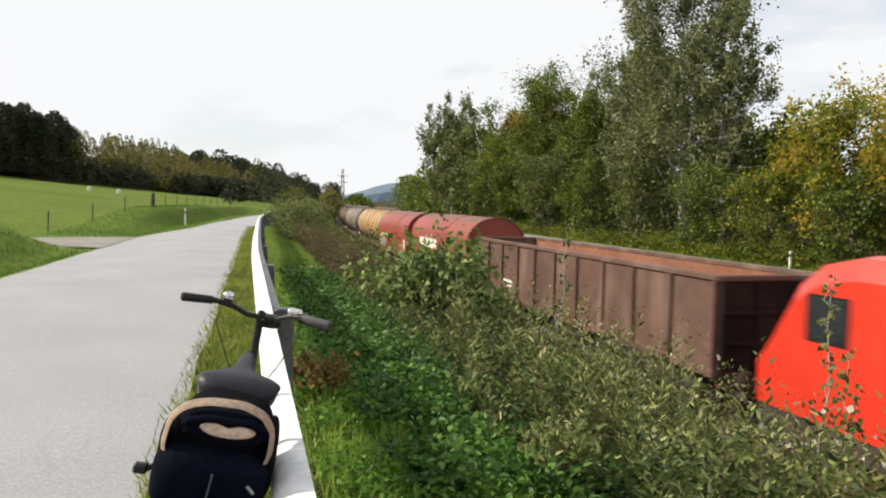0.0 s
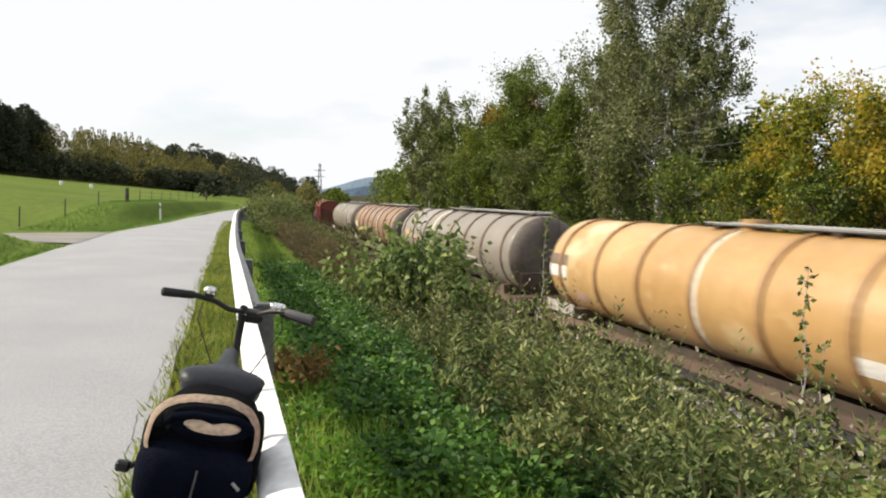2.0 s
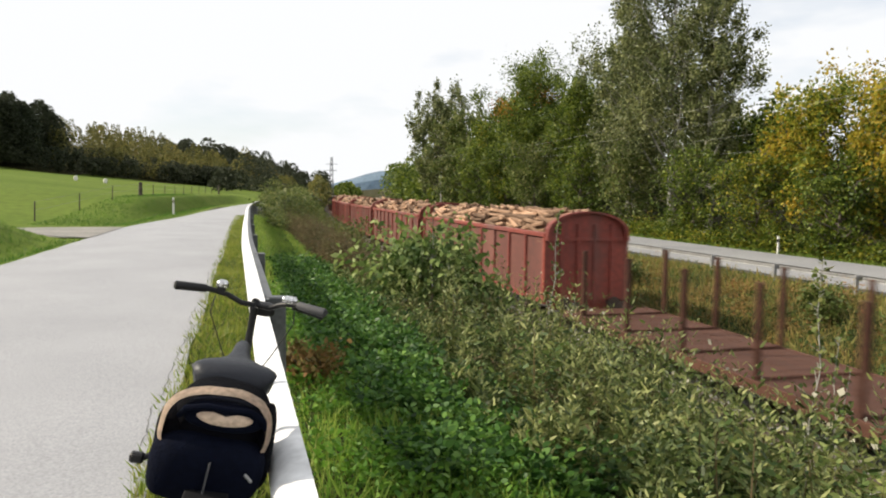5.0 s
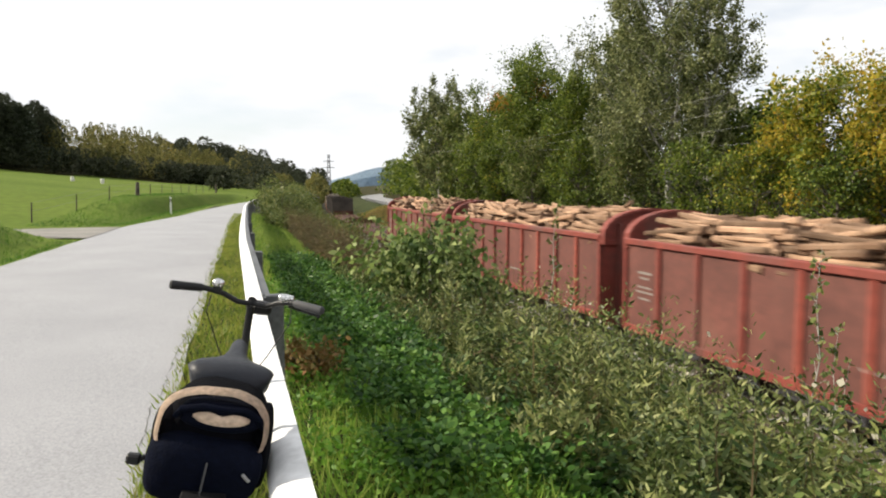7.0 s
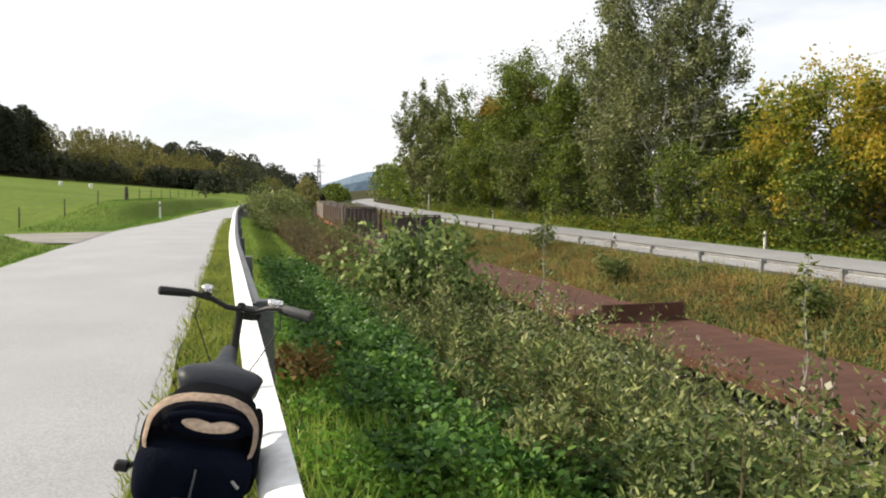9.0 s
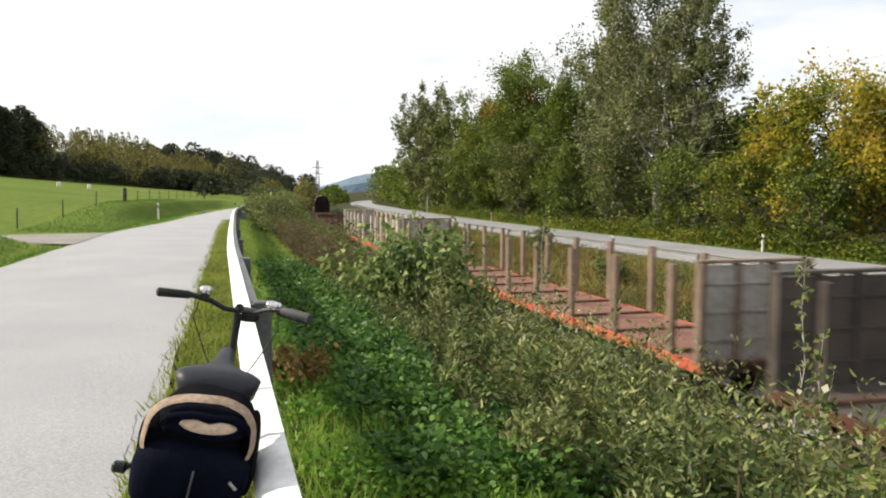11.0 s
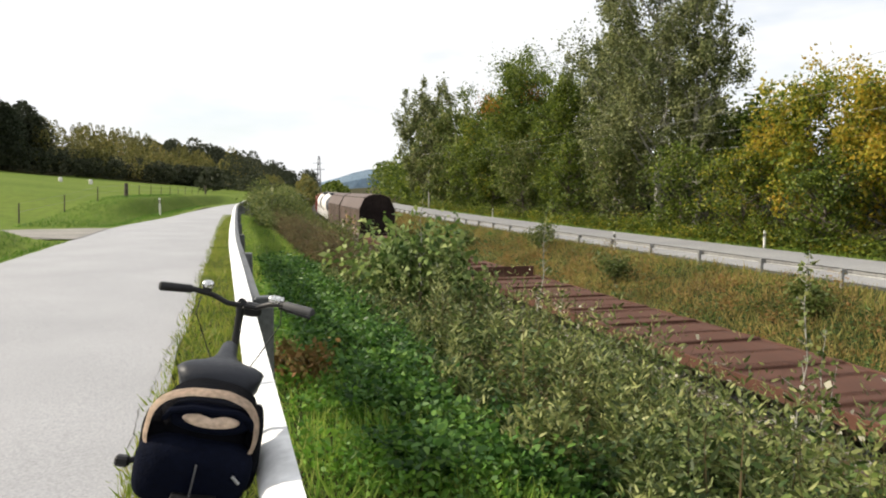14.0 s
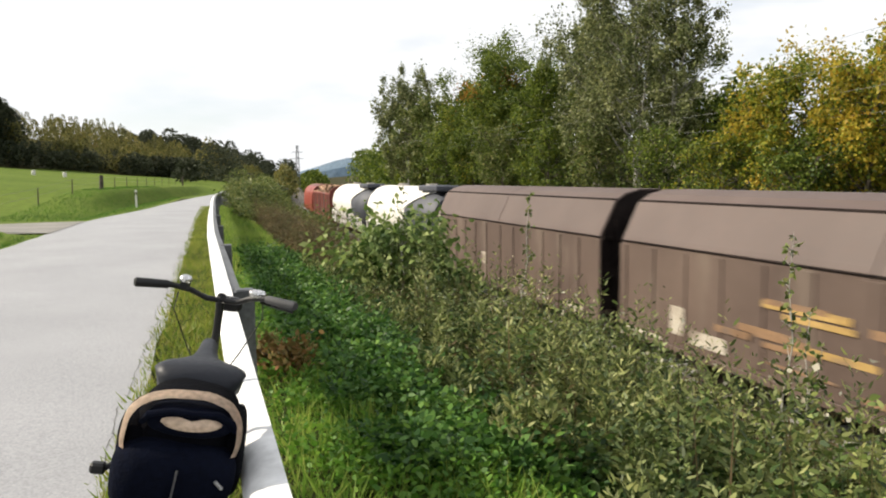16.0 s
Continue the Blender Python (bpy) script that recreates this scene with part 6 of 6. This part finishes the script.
    hb = part("handlebar", T([(-0.30, 0.74, 1.13), (-0.18, 0.775, 1.135), (-0.115, 0.825, 1.118), (-0.06, 0.857, 1.09), (0.06, 0.857, 1.09), (0.115, 0.825, 1.118), (0.18, 0.775, 1.135), (0.30, 0.74, 1.13)], 0.0115, 10), M["plastic_black"], b, smooth=True)
    hb.matrix_basis = pose(0, 0.85, 0) @ pose(0, 0, 0, 0, 0, -9) @ pose(0, -0.85, 0)
    for s in (-1, 1):
        part("grip", T([(0.305 * s, 0.735, 1.13), (0.30 * s, 0.738, 1.13), (0.19 * s, 0.768, 1.135), (0.185 * s, 0.77, 1.135)], [0.014, 0.0185, 0.0165, 0.013], 12), M["grip_grey"] if s > 0 else M["plastic_black"], hb, "ribbed rubber grip", smooth=True)
        if s > 0:
            part("brake_lever", T([(0.165 * s, 0.80, 1.12), (0.20 * s, 0.835, 1.105), (0.29 * s, 0.80, 1.095)], [0.012, 0.009, 0.006], 8), M["plastic_black"], hb)
    bm = bmesh.new()
    cushion(bm, 0.145, 0.80, 1.145, 0.034, 0.022, 0.017, 0.7, 14, 8)
    part("gear_shifter", bm, M["chrome"], hb, "silver twist shifter", smooth=True)
    bm = bmesh.new()
    cushion(bm, -0.135, 0.80, 1.16, 0.026, 0.026, 0.018, 0.9, 14, 8)
    part("bell", bm, M["chrome"], hb, "small chrome bell", smooth=True)
    part("bell_base", B(-0.15, -0.12, 0.785, 0.815, 1.125, 1.146), M["plastic_black"], hb)
    bm = bmesh.new()
    cushion(bm, 0.03, 0.945, 1.065, 0.055, 0.035, 0.03, 0.6, 14, 8)
    part("headlamp", bm, M["plastic_black"], b, smooth=True)
    for s, dx in ((-1, -0.05), (1, 0.04)):
        part("cable", T([(0.16 * s, 0.81, 1.11), (0.13 * s + dx, 0.93, 1.02), (0.06 * s + dx, 0.97, 0.86), (0.02 * s, 0.93, 0.72)], 0.0028, 5), M["plastic_black"], b)
    # saddle: wide at the back, narrow nose forward, with a padded skirt
    bm = bmesh.new()
    rows = []
    st = ((0.11, 0.09, -0.014), (0.125, 0.122, 0.002), (0.16, 0.138, 0.012), (0.2, 0.13, 0.014), (0.245, 0.088, 0.010), (0.285, 0.05, 0.012), (0.35, 0.034, 0.02), (0.44, 0.029, 0.03), (0.5, 0.015, 0.01))
    for y, w, up in st:
        rows.append([bm.verts.new((w * math.sin(a) * (1 if abs(a) < 2 else 1.3), y, 0.965 + up + 0.03 * math.cos(a) - (0.028 if abs(a) > 2 else 0))) for a in (-2.4, -1.9, -1.4, -0.9, -0.4, 0, 0.4, 0.9, 1.4, 1.9, 2.4)])
    for p, q in zip(rows, rows[1:]):
        for j in range(len(p)):
            bm.faces.new((p[j], p[(j + 1) % len(p)], q[(j + 1) % len(q)], q[j]))
    bm.faces.new(rows[0])
    bm.faces.new(rows[-1][::-1])
    part("saddle", bm, M["saddle"], b, "worn black saddle", smooth=True, edge=100)
    part("seat_post", T([(0, 0.31, 0.70), (0, 0.27, 0.95)], 0.0135, 10), M["chrome"], b)
    # carrier and bag
    for s in (-1, 1):
        part("carrier_stay", T([(0.06 * s, 0.0, 0.36), (0.055 * s, -0.08, 0.70)], 0.005, 6), M["chrome"], b)
    part("carrier", B(-0.06, 0.06, -0.28, 0.22, 0.70, 0.712, 0.003), M["plastic_black"], b)

    def sag(bm, amount):
        """Folds and slackness of soft cloth."""
        for v in bm.verts:
            n = noise.noise(v.co * 9) + 0.5 * noise.noise(v.co * 22)
            v.co += Vector((noise.noise(v.co * 7 + Vector((3, 0, 0))), n, 0.5 * n)) * amount
        return bm

    bm = bmesh.new()
    cushion(bm, -0.005, 0.02, 0.85, 0.15, 0.14, 0.125, 0.62, 32, 18, 0.9)
    bag = part("bag", sag(bm, 0.008), M["cloth_black"], b, "black nylon carrier bag with tan piping", smooth=True, edge=80)
    for s, w, z in ((-1, 0.052, 0.80), (1, 0.028, 0.80)):
        bm = bmesh.new()
        cushion(bm, 0.132 * s, 0.02, z, w, 0.13, 0.12, 0.7, 24, 14)
        part("pannier", sag(bm, 0.008), M["cloth_black"], bag, "black nylon side pocket", smooth=True, edge=80)
    bm = bmesh.new()
    cushion(bm, -0.018, -0.09, 0.755, 0.155, 0.085, 0.105, 0.62, 32, 18, 1.06)
    part("rear_pocket", sag(bm, 0.012), M["cloth_navy"], bag, "dark blue-black rear pocket", smooth=True, edge=80)
    bm = bmesh.new()
    cushion(bm, 0.01, -0.10, 0.915, 0.118, 0.055, 0.045, 0.75, 28, 14)
    lid = part("lid", sag(bm, 0.005), M["cloth_navy"], bag, "dark blue-black padded lid", smooth=True, edge=80)
    # tan band over the top edge, splaying out down both sides
    bm = bmesh.new()
    rows = []
    for k in range(29):
        a = math.pi * (-0.12 + 1.30 * k / 28)
        out = 0.148 + 0.022 * max(-math.sin(a), 0) * (1 if math.cos(a) < 0 else 0) + (0.02 if math.cos(a) < -0.5 else 0)
        cx = out * math.copysign(abs(math.cos(a)) ** 0.75, math.cos(a))
        cz = 0.118 * math.copysign(abs(math.sin(a)) ** 0.85, math.sin(a))
        wave = 0.004 * math.sin(k * 1.7)
        rows.append([bm.verts.new((cx * q, 0.02 + yy + wave, 0.875 + cz * q + (0.012 if q > 1 else 0) * math.sin(a))) for yy, q in ((-0.156, 0.90), (-0.153, 0.93), (-0.138, 0.98), (-0.122, 1.0), (-0.108, 0.99))])
    for p, q in zip(rows, rows[1:]):
        for j in range(4):
            bm.faces.new((p[j], p[j + 1], q[j + 1], q[j]))
    bmesh.ops.solidify(bm, geom=bm.faces[:], thickness=0.005)
    part("tan_trim", bm, M["cloth_tan"], bag, "creased tan trim band", smooth=True)
    # tan patch on the lid, a shallow crescent
    bm = bmesh.new()
    rows = []
    for k in range(15):
        f = k / 14 * 2 - 1
        hgt = 0.018 * (1 - f * f) ** 0.5 + 0.001
        dip = 0.010 * (1 - min(abs(f) * 2.4, 1)) - 0.004
        rows.append([bm.verts.new((0.012 + 0.078 * f, y - 0.012 * (1 - f * f), z)) for y, z in ((-0.148, 0.918 - hgt), (-0.158, 0.918), (-0.146, 0.918 + hgt * 0.8 - dip), (-0.135, 0.918))])
    for p, q in zip(rows, rows[1:]):
        for j in range(4):
            bm.faces.new((p[j], p[(j + 1) % 4], q[(j + 1) % 4], q[j]))
    bm.faces.new(rows[0])
    bm.faces.new(rows[-1][::-1])
    part("tan_patch", bm, M["cloth_tan"], lid, "tan crescent patch", smooth=True, edge=80)
    part("piping", T([(-0.115, -0.125, 0.905), (-0.10, -0.15, 0.935), (-0.04, -0.16, 0.952), (0.02, -0.16, 0.948), (0.08, -0.155, 0.95), (0.118, -0.14, 0.925), (0.128, -0.12, 0.895)], 0.009, 8), M["cloth_navy"], lid, smooth=True)
    part("strap", B(-0.235, -0.195, -0.09, -0.06, 0.735, 0.765, 0.006), M["plastic_black"], bag, "dangling strap buckle")
    part("strap_web", T([(-0.198, -0.075, 0.75), (-0.17, -0.06, 0.765)], 0.008, 6), M["plastic_black"], bag)
    part("zip_pull", T([(-0.005, -0.182, 0.80), (-0.012, -0.19, 0.70)], 0.003, 6), M["grip_grey"], bag)
    part("tail_lamp", B(-0.03, 0.03, -0.40, -0.385, 0.50, 0.54, 0.006), M["red_refl"], b)
    part("clip", T([(-0.02, -0.2, 0.66), (-0.02, -0.21, 0.64)], 0.012, 10), M["chrome"], bag, "small silver clip")
    part("reflector_strip", T([(0.095, -0.176, 0.775), (0.115, -0.172, 0.755)], 0.005, 6), M["galv_far"], bag)


BIKE = (-0.235, 2.28, 10.5, -4.5)
make_bicycle()

# ---- posts, poles, fence and far things ----


def delineator(u, y, z):
    d = empty("delineator_post", "white roadside marker post with black band", "marker post", "roadside marker posts")
    d.location = at(u, y, z)
    pr = [(-0.06, 0), (0.06, 0), (0.045, 0.10), (-0.045, 0.10)]
    for name, z0, z1, m in (("lower_post", -0.1, 0.72, "white"), ("black_band", 0.72, 0.9, "plastic_black"), ("post_top", 0.9, 1.02, "white")):
        bm = bmesh.new()
        r = [[bm.verts.new((x, yy, zz + (0.05 if name == "post_top" and zz == z1 and x < 0 else 0))) for x, yy in pr] for zz in (z0, z1)]
        for j in range(4):
            bm.faces.new((r[0][j], r[0][(j + 1) % 4], r[1][(j + 1) % 4], r[1][j]))
        bm.faces.new(r[0])
        bm.faces.new(r[1])
        part(name, bm, M[m], d)
    part("reflector", B(-0.025, 0.025, -0.006, -0.001, 0.76, 0.87), M["band"], d)


delineator(-4.32, 47.5, ground_z(-4.32, 47.5))
for y in (-15, 35.2, 85, 135):
    delineator(29.3, y, -1.74)
    delineator(20.55, y + 1.5, -1.76)


def wood_post(u, y, h, r, name="fence_post", label="weathered wooden fence post in the meadow"):
    bm = bmesh.new()
    p = at(u, y)
    tube(bm, [p - Vector((0, 0, 0.2)), p + Vector((0.02, 0, h * 0.6)), p + Vector((0.03, 0.01, h))], [r, r * 0.95, r * 0.8], 7)
    tagged(part(name, bm, M["post_wood"]), label, "post", "meadow fence posts")


FENCE = [(-9.1, 36.5), (-8.6, 43.0), (-8.2, 50.0)] + [(-7.9 + 0.02 * k, 58.5 + 6.5 * k) for k in range(9)]
for k, (u, y) in enumerate(FENCE):
    wood_post(u, y, 0.9, 0.035)
wood_post(-7.6, 57.0, 1.0, 0.15, "gate_post", "thick dark wooden gate post in the meadow")
wood_post(-6.7, 110.0, 1.3, 0.14, "gate_post", "thick dark wooden gate post in the meadow")
bm = bmesh.new()
for (u, y), (v, z) in zip(FENCE, FENCE[1:]):
    for h in (0.5, 0.88):
        tube(bm, [at(u, y) + Vector((0, 0, h)), at(v, z) + Vector((0, 0, h))], 0.006, 4)
tagged(part("fence_wire", bm, M["galv_dark"]), "thin wire strung between fence posts", "wire")

for u, y in ((-27.6, 118.0), (-23.6, 118.0)):
    t = empty("water_barrel", "small white barrel standing in the meadow", "barrel", "white barrels")
    t.location = at(u, y)
    part("body", T([(0, 0, -0.05), (0, 0, 0.2), (0, 0, 0.5), (0, 0, 0.65)], [0.24, 0.28, 0.28, 0.24], 14), M["white"], t)
    part("lid", T([(0, 0, 0.65), (0, 0, 0.71)], [0.22, 0.18], 14), M["plaster"], t)


def farm_track():
    bm = bmesh.new()
    rows = []
    for k in range(28):
        a = 36.0 * k / 27
        u = -4.6 - a
        y = 28.0 + 0.10 * a + 0.010 * a * a
        w = 1.9 * (1 - smooth(0, 6, a)) + 1.5
        rows.append([bm.verts.new(at(u, y + d * w, ground_z(u, y + d * w) + 0.045 - (0.07 if abs(d) == 1 and k > 0 else 0))) for d in (-1, -0.98, -0.5, 0, 0.5, 0.98, 1)])
    for p, q in zip(rows, rows[1:]):
        for j in range(6):
            bm.faces.new((p[j], p[j + 1], q[j + 1], q[j]))
    tagged(part("farm_track", bm, M["gravel"]), "pale gravel farm track joining the lane", "path", kind="structure")


farm_track()


def power_pole(u, y, top):
    p = empty("power_pole", "grey power pole with cross arm and insulators", "utility pole", "power line poles")
    g = at(u, y)
    p.location = g
    h = top - g.z
    part("pole", T([(0, 0, -0.3), (0, 0, h)], [0.16, 0.1], 10), M["bark_pale"], p)
    part("cross_arm", B(-1.1, 1.1, -0.06, 0.06, h - 0.5, h - 0.38), M["post_wood"], p)
    for x in (-1.0, -0.4, 0.4, 1.0):
        part("insulator", T([(x, 0, h - 0.38), (x, 0, h - 0.2)], [0.05, 0.03], 8), M["white"], p)
    return g, h


POLES = [power_pole(29.4, 128.0, 8.2), power_pole(32.0, 27.0, 8.7)]
bm = bmesh.new()
for k, x in enumerate((-1.0, -0.4, 0.4, 1.0)):
    (a, h1), (b, h2) = POLES
    A0, B0 = a + Vector((x, 0, h1 - 0.2)), b + Vector((x, 0, h2 - 0.1 - 1.3 * k))
    pts = [A0.lerp(B0, k / 20) - Vector((0, 0, 1.2 * 4 * (k / 20) * (1 - k / 20))) for k in range(21)]
    tube(bm, pts, 0.009, 4)
tagged(part("power_line", bm, M["wire"]), "thin power lines before the trees", "wire")


def signal_mast(x, y, top):
    m = empty("lattice_mast", "distant steel lattice mast with arms", "mast")
    z0 = -3.0
    m.location = (x, y, z0)
    h = top - z0
    for sx in (-1, 1):
        for sy in (-1, 1):
            part("leg", T([(0.9 * sx, 0.9 * sy, 0), (0.3 * sx, 0.3 * sy, h)], 0.12, 5), M["galv_dark"], m)
    for k in range(9):
        f, g = k / 9, (k + 1) / 9
        a, b = 0.9 - 0.6 * f, 0.9 - 0.6 * g
        for e in (-1, 1):
            part("brace", T([(-e * a, -a, h * f), (e * b, -b, h * g)], 0.06, 4), M["galv_dark"], m)
    for z in (h * 0.7, h * 0.84):
        part("arm", B(-2.2, 2.2, -0.1, 0.1, z, z + 0.2), M["galv_dark"], m)


signal_mast(34.0, 298.0, 15.0)


def lineside_hut(u, y):
    h = empty("lineside_hut", "small lineside hut with pale grey gable roof", "hut")
    h.location = at(u, y, -3.2)
    part("wall", B(-1.9, 1.9, -2.5, 2.5, -0.3, 2.9), M["plaster"], h)
    part("door", B(-0.5, 0.5, -2.53, -2.505, 0.0, 2.1), M["van_dark"], h)
    part("roof", prism([(-2.5, 2.75), (0, 4.0), (2.5, 2.75), (2.5, 2.9), (0, 4.16), (-2.5, 2.9)], -3.0, 3.0), M["roof_grey"], h)


lineside_hut(5.3, 152.0)


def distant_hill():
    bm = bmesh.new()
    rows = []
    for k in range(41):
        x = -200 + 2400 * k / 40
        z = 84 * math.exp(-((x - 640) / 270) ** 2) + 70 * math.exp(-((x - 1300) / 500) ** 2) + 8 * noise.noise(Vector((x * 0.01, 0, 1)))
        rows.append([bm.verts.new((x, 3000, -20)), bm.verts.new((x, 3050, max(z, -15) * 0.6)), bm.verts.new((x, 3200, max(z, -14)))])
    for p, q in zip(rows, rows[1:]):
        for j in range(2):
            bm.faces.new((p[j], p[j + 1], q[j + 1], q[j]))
    tagged(part("backdrop_hill", bm, M["hill"]), "far wooded hill with blue haze in its colour", "hill", kind="structure")


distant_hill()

# ---- movement ----


def on_track(y):
    return pose(TRACK_U + bend(y), y, RAIL_Z, 0, 0, -math.degrees(math.atan(slope_of(y))))


def motions():
    for thing, y0 in TRAIN:
        walk(thing, [(t, on_track(y0 - SPEED * t)) for t in range(17)])


motions()
